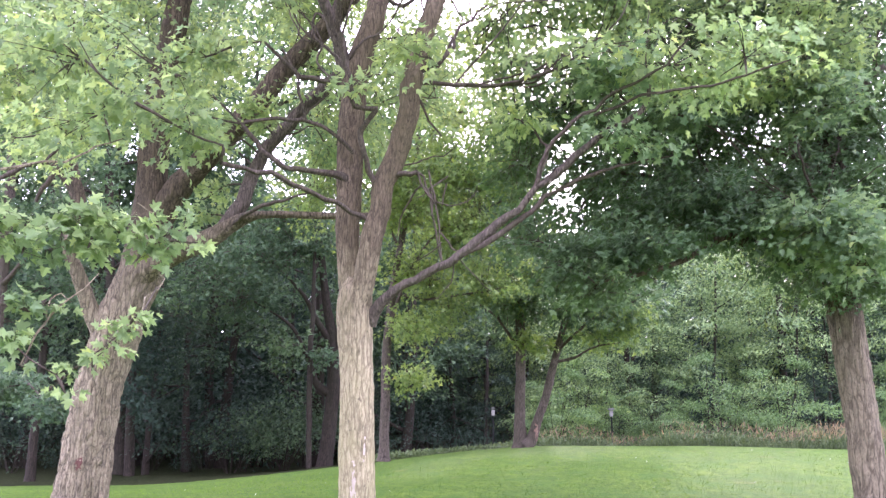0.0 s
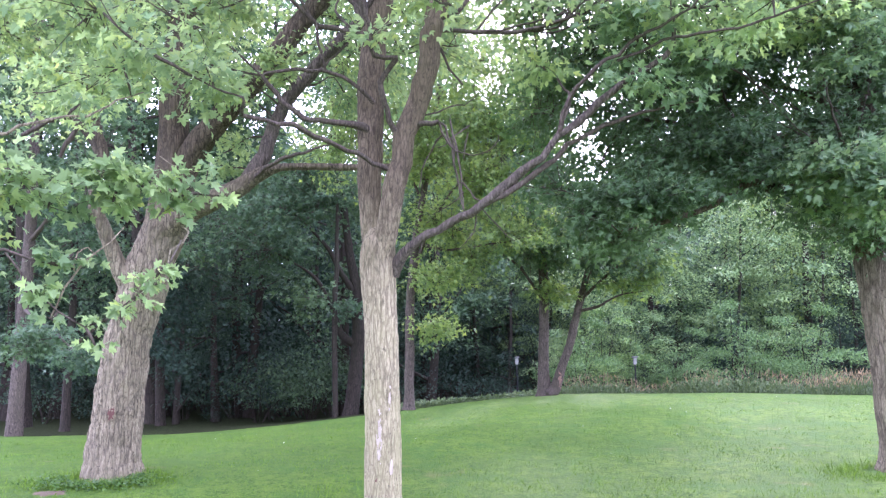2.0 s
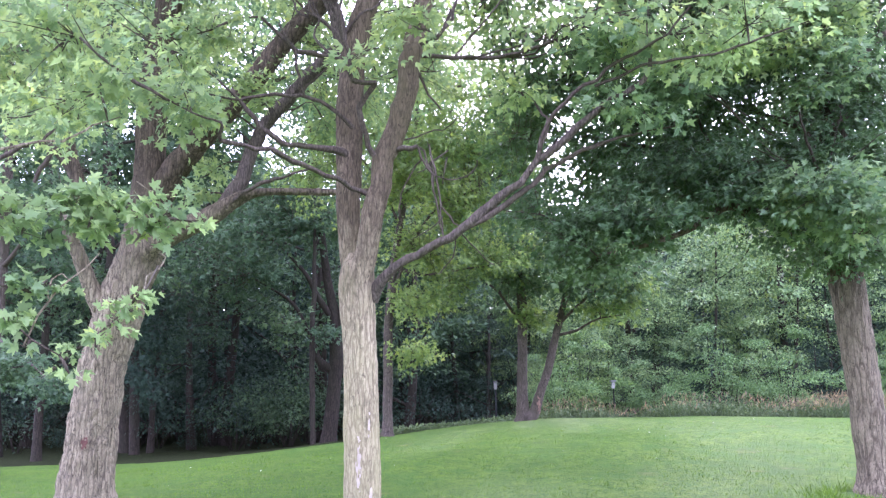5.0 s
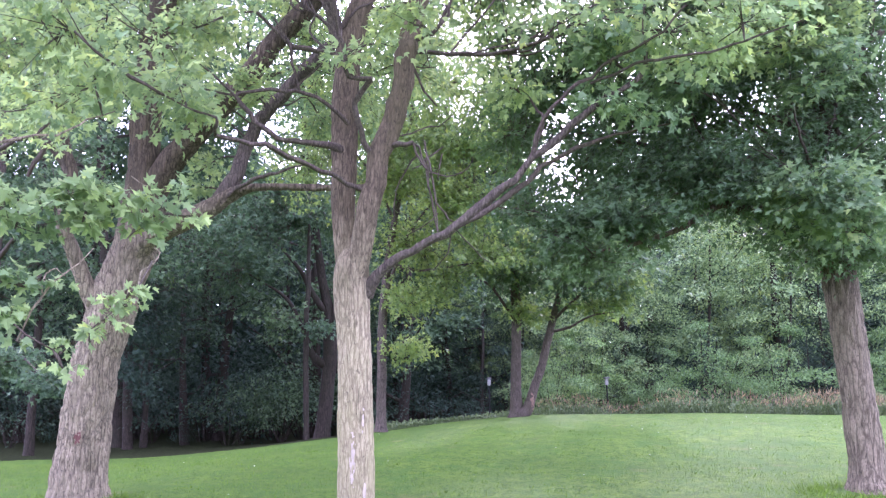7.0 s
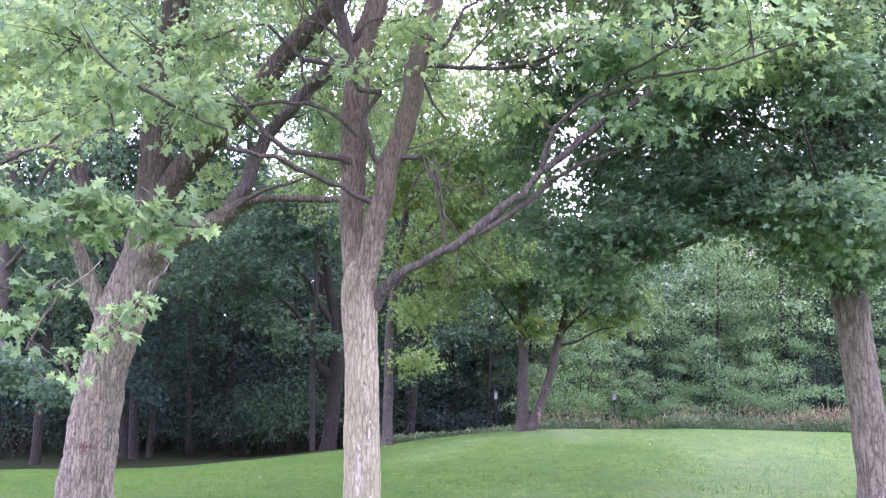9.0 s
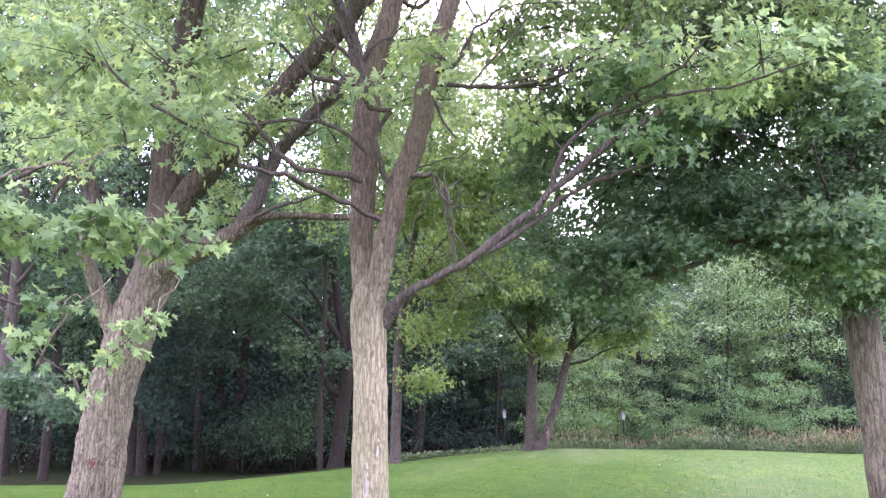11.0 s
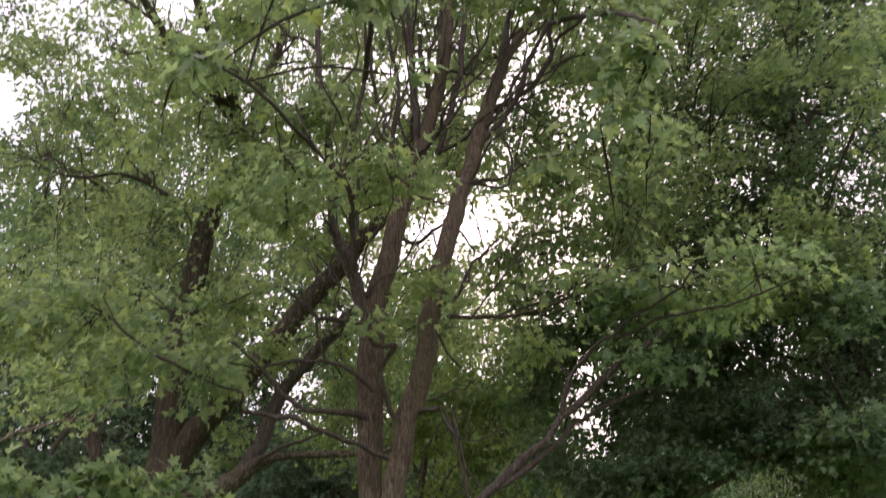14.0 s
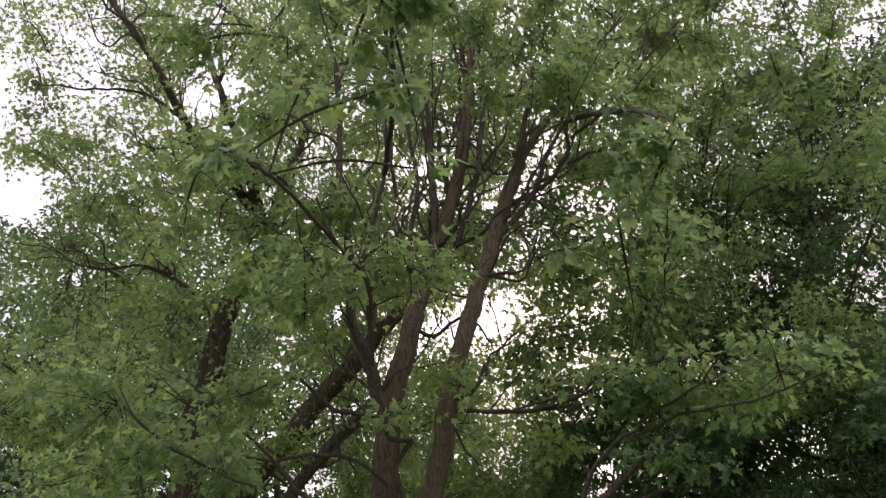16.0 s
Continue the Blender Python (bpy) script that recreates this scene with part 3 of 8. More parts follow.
limb(maple, "limb", [(1.20, 7.00, 7.23, 0.023), (1.59, 6.70, 7.22, 0.020), (1.90, 6.40, 7.03, 0.013), (2.12, 6.20, 6.95, 0.008)], 12, 0.006)
limb(maple, "limb", [(-0.51, 6.40, 6.43, 0.021), (-0.55, 6.10, 7.05, 0.018), (-0.54, 5.90, 7.87, 0.016), (-0.54, 5.80, 8.40, 0.011)], 12, 0.006)
limb(maple, "limb", [(-0.72, 6.70, 4.93, 0.022), (-0.74, 6.30, 5.47, 0.019), (-0.95, 6.00, 5.63, 0.014), (-1.13, 5.80, 6.01, 0.012)], 12, 0.006)
limb(maple, "limb", [(0.03, 7.50, 6.58, 0.046), (0.24, 7.50, 7.29, 0.042), (0.37, 7.60, 8.22, 0.038), (0.44, 7.70, 9.17, 0.030)], 12, 0.006)
limb(maple, "limb", [(0.39, 7.30, 6.43, 0.040), (0.83, 7.20, 6.96, 0.037), (1.05, 7.10, 7.52, 0.029), (1.43, 7.00, 8.11, 0.021)], 12, 0.006)
limb(maple, "limb", [(-0.38, 7.30, 5.83, 0.038), (-0.42, 7.20, 6.41, 0.033), (-0.34, 7.10, 7.09, 0.029), (-0.44, 7.00, 7.83, 0.024)], 12, 0.006)
ramify(maple, 150, 4.3, 3)
spray(maple, (-2.76, 6.20, 4.30), (0.55, 0.90, 0.38), 11, LEAF, fine=True)
spray(maple, (-2.13, 6.40, 4.44), (0.57, 0.90, 0.31), 6)
spray(maple, (-2.29, 5.80, 3.80), (0.43, 0.80, 0.23), 6, LEAF, fine=True)
spray(maple, (-1.71, 6.60, 4.63), (0.27, 0.50, 0.18), 4)
spray(maple, (-1.69, 6.00, 3.77), (0.20, 0.40, 0.16), 4, LEAF, fine=True)
spray(maple, (-3.49, 7.50, 4.23), (0.35, 0.80, 0.25), 8)
spray(maple, (-0.43, 6.40, 4.37), (0.24, 0.30, 0.18), 2)
spray(maple, (-0.03, 6.50, 4.59), (0.18, 0.30, 0.18), 2)
spray(maple, (1.08, 6.70, 4.57), (0.37, 0.60, 0.19), 4, LEAF, 0.08, fine=True)
spray(maple, (1.56, 6.60, 4.30), (0.46, 0.70, 0.23), 5, LEAF_MID, 0.08, fine=True)
spray(maple, (1.97, 6.40, 4.50), (0.54, 0.80, 0.22), 5, LEAF, 0.08, fine=True)
spray(maple, (2.48, 6.20, 4.49), (0.52, 0.80, 0.22), 6, LEAF_PALE, 0.08, fine=True)
spray(maple, (1.48, 6.70, 3.92), (0.41, 0.40, 0.11), 3, LEAF_MID, 0.08, fine=True)
spray(maple, (2.06, 6.80, 3.88), (0.21, 0.20, 0.05), 1, LEAF_MID, 0.08, fine=True)
spray(maple, (0.80, 7.20, 4.32), (0.25, 0.40, 0.15), 3, LEAF, 0.08, fine=True)
spray(maple, (-2.58, 6.16, 8.53), (0.42, 0.41, 0.31), 4, LEAF, 0.088)
spray(maple, (-1.72, 6.74, 9.91), (0.41, 0.46, 0.30), 3, LEAF, 0.088)
spray(maple, (-1.29, 6.85, 9.33), (0.50, 0.34, 0.38), 3, LEAF, 0.088)
spray(maple, (-0.48, 6.12, 8.27), (0.40, 0.34, 0.30), 3, LEAF, 0.088)
spray(maple, (0.06, 6.13, 8.67), (0.36, 0.41, 0.27), 3, LEAF, 0.088)
spray(maple, (0.40, 6.54, 8.77), (0.35, 0.50, 0.27), 5, LEAF, 0.088)
spray(maple, (1.17, 6.61, 9.31), (0.51, 0.41, 0.38), 5, LEAF, 0.088)
spray(maple, (2.30, 6.78, 9.47), (0.49, 0.42, 0.37), 4, LEAF, 0.088)
spray(maple, (-2.68, 6.31, 8.42), (0.35, 0.43, 0.26), 4, LEAF, 0.088)
spray(maple, (-1.65, 6.41, 8.33), (0.48, 0.42, 0.36), 4, LEAF, 0.088)
spray(maple, (-1.20, 6.60, 8.84), (0.52, 0.44, 0.39), 4, LEAF, 0.088)
spray(maple, (1.36, 6.45, 8.10), (0.52, 0.34, 0.39), 5, LEAF, 0.088)
spray(maple, (2.15, 6.71, 7.91), (0.42, 0.43, 0.32), 4, LEAF, 0.088)
spray(maple, (-2.44, 6.10, 6.91), (0.42, 0.42, 0.32), 4, LEAF, 0.088)
spray(maple, (-1.84, 6.51, 7.49), (0.41, 0.34, 0.31), 3, LEAF, 0.088)
spray(maple, (0.40, 6.66, 7.94), (0.37, 0.35, 0.28), 4, LEAF, 0.088)
spray(maple, (1.15, 6.43, 7.63), (0.35, 0.38, 0.26), 5, LEAF, 0.088)
spray(maple, (1.64, 5.92, 6.93), (0.40, 0.41, 0.30), 3, LEAF, 0.088)
spray(maple, (-2.33, 6.11, 6.21), (0.44, 0.47, 0.33), 3, LEAF, 0.088)
spray(maple, (-1.89, 6.06, 6.70), (0.46, 0.45, 0.35), 4, LEAF, 0.088)
spray(maple, (-1.27, 6.42, 6.31), (0.36, 0.44, 0.27), 4, LEAF, 0.088)
spray(maple, (1.75, 6.78, 6.97), (0.32, 0.47, 0.24), 5, LEAF, 0.088)
spray(maple, (-1.32, 6.28, 5.77), (0.39, 0.37, 0.29), 4, LEAF, 0.088)
spray(maple, (-1.17, 6.57, 6.32), (0.38, 0.42, 0.28), 4, LEAF, 0.088)
spray(maple, (-0.33, 6.10, 5.47), (0.38, 0.50, 0.29), 5, LEAF, 0.088)
spray(maple, (1.77, 5.98, 5.71), (0.35, 0.49, 0.26), 3, LEAF, 0.088)
spray(maple, (-1.77, 6.77, 5.72), (0.44, 0.50, 0.33), 5, LEAF, 0.088)
spray(maple, (-1.19, 5.94, 5.08), (0.33, 0.48, 0.25), 5, LEAF, 0.088)
spray(maple, (1.57, 6.73, 5.55), (0.32, 0.45, 0.24), 3, LEAF, 0.088)
spray(maple, (-2.03, 7.94, 11.39), (0.58, 0.55, 0.44), 7, LEAF, 0.088, 1.2)
spray(maple, (-2.00, 8.73, 12.82), (0.41, 0.49, 0.31), 6, LEAF, 0.088, 1.2)
spray(maple, (-0.75, 8.67, 12.13), (0.49, 0.45, 0.36), 4, LEAF, 0.088, 1.2)
spray(maple, (-0.52, 8.41, 12.50), (0.60, 0.51, 0.45), 6, LEAF, 0.088, 1.2)
spray(maple, (0.51, 8.02, 12.53), (0.50, 0.60, 0.38), 7, LEAF, 0.088, 1.2)
spray(maple, (1.32, 8.98, 12.49), (0.60, 0.55, 0.45), 7, LEAF, 0.088, 1.2)
spray(maple, (2.09, 8.06, 11.22), (0.56, 0.54, 0.42), 6, LEAF, 0.088, 1.2)
spray(maple, (3.32, 8.60, 12.46), (0.58, 0.47, 0.44), 7, LEAF, 0.088, 1.2)
spray(maple, (-2.39, 9.27, 12.43), (0.56, 0.50, 0.42), 5, LEAF, 0.088, 1.2)
spray(maple, (-2.05, 9.25, 12.06), (0.44, 0.58, 0.33), 5, LEAF, 0.088, 1.2)
spray(maple, (-0.54, 8.63, 11.26), (0.54, 0.52, 0.40), 5, LEAF, 0.088, 1.2)
spray(maple, (-0.40, 8.80, 11.69), (0.39, 0.56, 0.30), 7, LEAF, 0.088, 1.2)
spray(maple, (0.98, 7.89, 10.95), (0.54, 0.45, 0.40), 5, LEAF, 0.088, 1.2)
spray(maple, (2.00, 9.17, 12.51), (0.44, 0.44, 0.33), 7, LEAF, 0.088, 1.2)
spray(maple, (2.13, 8.38, 10.80), (0.42, 0.53, 0.31), 4, LEAF, 0.088, 1.2)
spray(maple, (3.28, 7.83, 10.93), (0.44, 0.56, 0.33), 5, LEAF, 0.088, 1.2)
spray(maple, (-2.52, 7.87, 9.57), (0.62, 0.43, 0.47), 4, LEAF, 0.088, 1.2)
spray(maple, (-1.72, 7.98, 9.71), (0.46, 0.41, 0.34), 6, LEAF, 0.088, 1.2)
spray(maple, (-0.75, 9.01, 10.52), (0.59, 0.54, 0.44), 6, LEAF, 0.088, 1.2)
spray(maple, (-0.38, 7.96, 9.56), (0.49, 0.57, 0.37), 5, LEAF, 0.088, 1.2)
spray(maple, (0.64, 8.03, 9.85), (0.61, 0.45, 0.46), 6, LEAF, 0.088, 1.2)
spray(maple, (1.27, 8.02, 10.22), (0.39, 0.41, 0.29), 5, LEAF, 0.088, 1.2)
spray(maple, (1.96, 9.37, 10.83), (0.61, 0.60, 0.46), 5, LEAF, 0.088, 1.2)
spray(maple, (2.99, 8.80, 10.66), (0.58, 0.54, 0.43), 5, LEAF, 0.088, 1.2)
spray(maple, (-2.28, 7.86, 8.79), (0.48, 0.42, 0.36), 7, LEAF, 0.088, 1.2)
spray(maple, (-1.82, 8.17, 9.48), (0.43, 0.50, 0.32), 6, LEAF, 0.088, 1.2)
spray(maple, (-1.18, 9.25, 9.82), (0.62, 0.55, 0.46), 6, LEAF, 0.088, 1.2)
spray(maple, (-0.19, 8.47, 9.14), (0.51, 0.44, 0.38), 5, LEAF, 0.088, 1.2)
spray(maple, (0.87, 9.27, 10.03), (0.53, 0.46, 0.40), 8, LEAF, 0.088, 1.2)
spray(maple, (1.14, 7.96, 9.18), (0.45, 0.57, 0.34), 7, LEAF, 0.088, 1.2)
spray(maple, (1.63, 8.58, 9.26), (0.43, 0.52, 0.32), 4, LEAF, 0.088, 1.2)
spray(maple, (2.40, 7.92, 8.71), (0.56, 0.44, 0.42), 6, LEAF, 0.088, 1.2)
spray(maple, (-2.41, 8.43, 8.45), (0.41, 0.42, 0.30), 4, LEAF, 0.088, 1.2)
spray(maple, (-1.42, 8.91, 8.58), (0.38, 0.53, 0.29), 7, LEAF, 0.088, 1.2)
spray(maple, (-0.76, 8.53, 8.39), (0.57, 0.45, 0.43), 6, LEAF, 0.088, 1.2)
spray(maple, (-0.27, 9.29, 8.48), (0.58, 0.46, 0.44), 5, LEAF, 0.088, 1.2)
spray(maple, (0.51, 8.89, 8.84), (0.60, 0.52, 0.45), 7, LEAF, 0.088, 1.2)
spray(maple, (1.51, 7.94, 7.87), (0.60, 0.60, 0.45), 7, LEAF, 0.088, 1.2)
spray(maple, (2.43, 8.87, 8.67), (0.55, 0.49, 0.41), 6, LEAF, 0.088, 1.2)
spray(maple, (-2.73, 9.01, 7.94), (0.40, 0.50, 0.30), 7, LEAF, 0.088, 1.2)
spray(maple, (-1.86, 8.93, 7.50), (0.48, 0.60, 0.36), 7, LEAF, 0.088, 1.2)
spray(maple, (-0.81, 7.85, 7.38), (0.52, 0.58, 0.39), 5, LEAF, 0.088, 1.2)
spray(maple, (-0.25, 8.94, 7.80), (0.61, 0.54, 0.46), 6, LEAF, 0.088, 1.2)
spray(maple, (1.63, 8.87, 7.51), (0.62, 0.53, 0.46), 4, LEAF, 0.088, 1.2)
spray(maple, (2.49, 8.84, 7.36), (0.58, 0.40, 0.43), 8, LEAF, 0.088, 1.2)
spray(maple, (-2.24, 9.22, 7.14), (0.40, 0.56, 0.30), 7, LEAF, 0.088, 1.2)
spray(maple, (-1.71, 8.11, 6.36), (0.58, 0.43, 0.43), 6, LEAF, 0.088, 1.2)
spray(maple, (-0.98, 8.55, 6.98), (0.43, 0.59, 0.32), 4, LEAF, 0.088, 1.2)
spray(maple, (-0.66, 8.85, 6.94), (0.56, 0.50, 0.42), 7, LEAF, 0.088, 1.2)
spray(maple, (0.25, 7.84, 6.47), (0.39, 0.55, 0.30), 5, LEAF, 0.088, 1.2)
spray(maple, (1.24, 8.88, 6.59), (0.57, 0.57, 0.43), 5, LEAF, 0.088, 1.2)
spray(maple, (1.41, 8.27, 6.57), (0.38, 0.51, 0.28), 8, LEAF, 0.088, 1.2)
spray(maple, (2.23, 8.51, 6.53), (0.59, 0.46, 0.44), 7, LEAF, 0.088, 1.2)
spray(maple, (-0.39, 8.81, 5.86), (0.47, 0.51, 0.35), 7, LEAF, 0.088, 1.2)
spray(maple, (0.76, 8.24, 5.81), (0.61, 0.42, 0.46), 7, LEAF, 0.088, 1.2)
spray(maple, (1.93, 8.51, 5.88), (0.45, 0.58, 0.34), 8, LEAF, 0.088, 1.2)
spray(maple, (0.72, 7.92, 12.26), (0.51, 0.47, 0.38), 4, LEAF, 0.088, 1.2)
spray(maple, (1.82, 7.91, 12.35), (0.40, 0.48, 0.30), 6, LEAF, 0.088, 1.2)
spray(maple, (2.72, 9.32, 13.87), (0.52, 0.48, 0.39), 6, LEAF, 0.088, 1.2)
spray(maple, (3.01, 8.03, 11.22), (0.40, 0.46, 0.30), 6, LEAF, 0.088, 1.2)
spray(maple, (0.51, 8.40, 10.93), (0.51, 0.41, 0.38), 4, LEAF, 0.088, 1.2)
spray(maple, (1.38, 8.30, 10.64), (0.52, 0.49, 0.39), 4, LEAF, 0.088, 1.2)
spray(maple, (2.94, 8.72, 10.97), (0.51, 0.58, 0.38), 6, LEAF, 0.088, 1.2)
spray(maple, (3.18, 8.47, 10.30), (0.56, 0.43, 0.42), 5, LEAF, 0.088, 1.2)
spray(maple, (0.31, 8.72, 9.96), (0.59, 0.46, 0.45), 6, LEAF, 0.088, 1.2)
spray(maple, (1.81, 9.14, 10.39), (0.61, 0.49, 0.46), 5, LEAF, 0.088, 1.2)
spray(maple, (2.22, 9.39, 10.43), (0.58, 0.46, 0.44), 5, LEAF, 0.088, 1.2)
spray(maple, (3.38, 8.07, 9.94), (0.40, 0.41, 0.30), 6, LEAF, 0.088, 1.2)
spray(maple, (0.39, 9.19, 9.76), (0.40, 0.49, 0.30), 5, LEAF, 0.088, 1.2)
spray(maple, (1.73, 8.25, 8.21), (0.48, 0.47, 0.36), 6, LEAF, 0.088, 1.2)
spray(maple, (2.66, 8.17, 8.83), (0.43, 0.50, 0.33), 5, LEAF, 0.088, 1.2)
spray(maple, (2.95, 8.39, 9.19), (0.52, 0.59, 0.39), 6, LEAF, 0.088, 1.2)
spray(maple, (2.41, 8.44, 7.39), (0.40, 0.53, 0.30), 4, LEAF, 0.088, 1.2)
spray(maple, (2.56, 8.34, 7.92), (0.39, 0.40, 0.29), 4, LEAF, 0.088, 1.2)
spray(maple, (0.24, 9.20, 7.53), (0.53, 0.43, 0.40), 4, LEAF, 0.088, 1.2)
spray(maple, (1.26, 9.16, 7.44), (0.62, 0.49, 0.47), 5, LEAF, 0.088, 1.2)
spray(maple, (1.68, 8.22, 7.07), (0.58, 0.43, 0.44), 4, LEAF, 0.088, 1.2)
spray(maple, (3.19, 8.67, 6.86), (0.38, 0.51, 0.29), 6, LEAF, 0.088, 1.2)
spray(maple, (0.74, 8.39, 5.85), (0.42, 0.55, 0.31), 5, LEAF, 0.088, 1.2)
spray(maple, (1.53, 9.10, 6.51), (0.62, 0.57, 0.47), 6, LEAF, 0.088, 1.2)
spray(maple, (2.15, 8.63, 5.85), (0.46, 0.41, 0.35), 4, LEAF, 0.088, 1.2)
spray(maple, (2.72, 9.33, 6.64), (0.49, 0.59, 0.37), 6, LEAF, 0.088, 1.2)
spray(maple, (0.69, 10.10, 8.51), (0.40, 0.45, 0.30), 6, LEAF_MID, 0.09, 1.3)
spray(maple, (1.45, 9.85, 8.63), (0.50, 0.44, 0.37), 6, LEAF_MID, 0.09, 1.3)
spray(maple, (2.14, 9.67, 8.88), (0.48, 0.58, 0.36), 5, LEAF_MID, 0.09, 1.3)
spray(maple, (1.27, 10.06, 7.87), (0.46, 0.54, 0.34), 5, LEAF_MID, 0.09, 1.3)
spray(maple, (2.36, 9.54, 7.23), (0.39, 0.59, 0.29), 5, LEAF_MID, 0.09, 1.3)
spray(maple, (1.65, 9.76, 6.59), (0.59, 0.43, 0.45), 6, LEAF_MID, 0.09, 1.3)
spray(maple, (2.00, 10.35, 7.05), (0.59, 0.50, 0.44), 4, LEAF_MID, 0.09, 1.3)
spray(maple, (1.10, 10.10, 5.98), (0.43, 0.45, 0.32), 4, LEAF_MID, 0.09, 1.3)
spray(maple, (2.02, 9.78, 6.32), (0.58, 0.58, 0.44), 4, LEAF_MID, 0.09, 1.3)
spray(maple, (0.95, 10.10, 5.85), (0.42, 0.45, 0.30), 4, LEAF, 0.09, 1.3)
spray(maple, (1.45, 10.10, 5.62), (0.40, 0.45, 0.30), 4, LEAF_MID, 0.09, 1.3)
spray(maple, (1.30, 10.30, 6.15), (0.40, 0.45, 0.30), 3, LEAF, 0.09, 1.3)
limb(maple, "branch", [(-0.61, 6.30, 6.63, 0.028), (-0.45, 5.30, 6.65, 0.023), (-0.40, 4.30, 6.34, 0.016), (-0.42, 3.60, 6.01, 0.009)], 8, 0.006)
limb(maple, "branch", [(1.23, 6.90, 7.72, 0.029), (1.56, 6.00, 7.03, 0.023), (1.62, 5.10, 6.16, 0.015), (1.57, 4.60, 5.56, 0.008)], 8, 0.006)
limb(maple, "branch", [(-0.99, 6.20, 5.79, 0.019), (-1.22, 5.00, 5.51, 0.014), (-1.28, 3.70, 4.84, 0.006)], 8, 0.006)
spray(maple, (-0.37, 3.70, 5.51), (0.16, 0.18, 0.12), 2, LEAF, 0.115, 0.7, True)
spray(maple, (-0.52, 3.90, 5.35), (0.14, 0.18, 0.11), 2, LEAF, 0.115, 0.7, True)
spray(maple, (-0.24, 4.20, 5.47), (0.14, 0.18, 0.11), 2, LEAF, 0.115, 0.7, True)
spray(maple, (-0.66, 3.90, 5.54), (0.16, 0.18, 0.12), 1, LEAF, 0.115, 0.7, True)
spray(maple, (-0.30, 4.60, 5.34), (0.13, 0.18, 0.10), 1, LEAF, 0.115, 0.7, True)
spray(maple, (-1.28, 3.70, 4.69), (0.09, 0.18, 0.07), 1, LEAF, 0.115, 0.7, True)
spray(maple, (-0.15, 3.60, 5.85), (0.20, 0.18, 0.15), 3, LEAF, 0.115, 0.7, True)
spray(maple, (-0.63, 3.60, 6.03), (0.20, 0.18, 0.15), 3, LEAF, 0.115, 0.7, True)
spray(maple, (-1.04, 4.40, 5.85), (0.18, 0.18, 0.14), 2, LEAF, 0.115, 0.7, True)
spray(maple, (1.51, 4.60, 5.57), (0.16, 0.18, 0.12), 2, LEAF, 0.115, 0.7, True)
spray(maple, (1.45, 4.70, 5.36), (0.20, 0.18, 0.15), 2, LEAF, 0.115, 0.7, True)
spray(maple, (1.35, 4.90, 5.23), (0.20, 0.18, 0.15), 2, LEAF, 0.115, 0.7, True)
spray(maple, (1.22, 5.30, 5.28), (0.22, 0.18, 0.17), 2, LEAF, 0.115, 0.7, True)
spray(maple, (0.92, 5.60, 5.29), (0.20, 0.18, 0.15), 1, LEAF, 0.115, 0.7, True)
spray(maple, (0.24, 8.00, 10.24), (0.50, 0.50, 0.38), 5, LEAF, 0.088, 1.2)
spray(maple, (0.99, 8.00, 10.42), (0.50, 0.50, 0.38), 5, LEAF, 0.088, 1.2)
spray(maple, (1.63, 7.80, 9.65), (0.50, 0.50, 0.38), 5, LEAF, 0.088, 1.2)
spray(maple, (2.32, 8.00, 10.35), (0.50, 0.50, 0.38), 5, LEAF, 0.088, 1.2)
spray(maple, (1.50, 8.40, 9.17), (0.45, 0.50, 0.30), 4, LEAF, 0.088, 1.2)
spray(maple, (2.34, 8.20, 9.23), (0.45, 0.50, 0.30), 4, LEAF, 0.088, 1.2)
spray(maple, (-0.65, 8.00, 10.50), (0.50, 0.50, 0.38), 5, LEAF, 0.088, 1.2)
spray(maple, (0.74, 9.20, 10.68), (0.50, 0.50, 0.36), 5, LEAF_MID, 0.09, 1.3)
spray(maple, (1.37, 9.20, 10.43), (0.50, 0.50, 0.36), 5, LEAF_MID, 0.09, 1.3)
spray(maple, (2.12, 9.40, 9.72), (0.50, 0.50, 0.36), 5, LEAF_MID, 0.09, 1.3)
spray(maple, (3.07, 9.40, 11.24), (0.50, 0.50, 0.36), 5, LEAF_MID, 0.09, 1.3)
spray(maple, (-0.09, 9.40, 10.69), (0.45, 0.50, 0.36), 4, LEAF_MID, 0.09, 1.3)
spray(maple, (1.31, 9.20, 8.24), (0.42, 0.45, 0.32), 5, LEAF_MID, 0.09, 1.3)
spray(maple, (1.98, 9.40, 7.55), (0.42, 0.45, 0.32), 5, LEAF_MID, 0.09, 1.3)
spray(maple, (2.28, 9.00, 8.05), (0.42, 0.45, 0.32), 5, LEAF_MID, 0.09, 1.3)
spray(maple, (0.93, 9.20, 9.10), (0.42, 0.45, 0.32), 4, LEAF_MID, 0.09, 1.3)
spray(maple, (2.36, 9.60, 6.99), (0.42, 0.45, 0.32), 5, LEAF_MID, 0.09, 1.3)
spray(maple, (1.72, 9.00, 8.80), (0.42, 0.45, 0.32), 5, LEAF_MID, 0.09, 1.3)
leaning = tree("maple_tree", (-3.9, 10.5, 0.53), "old leaning maple with furrowed bark and a red wound", "tree", BARK_OLD)
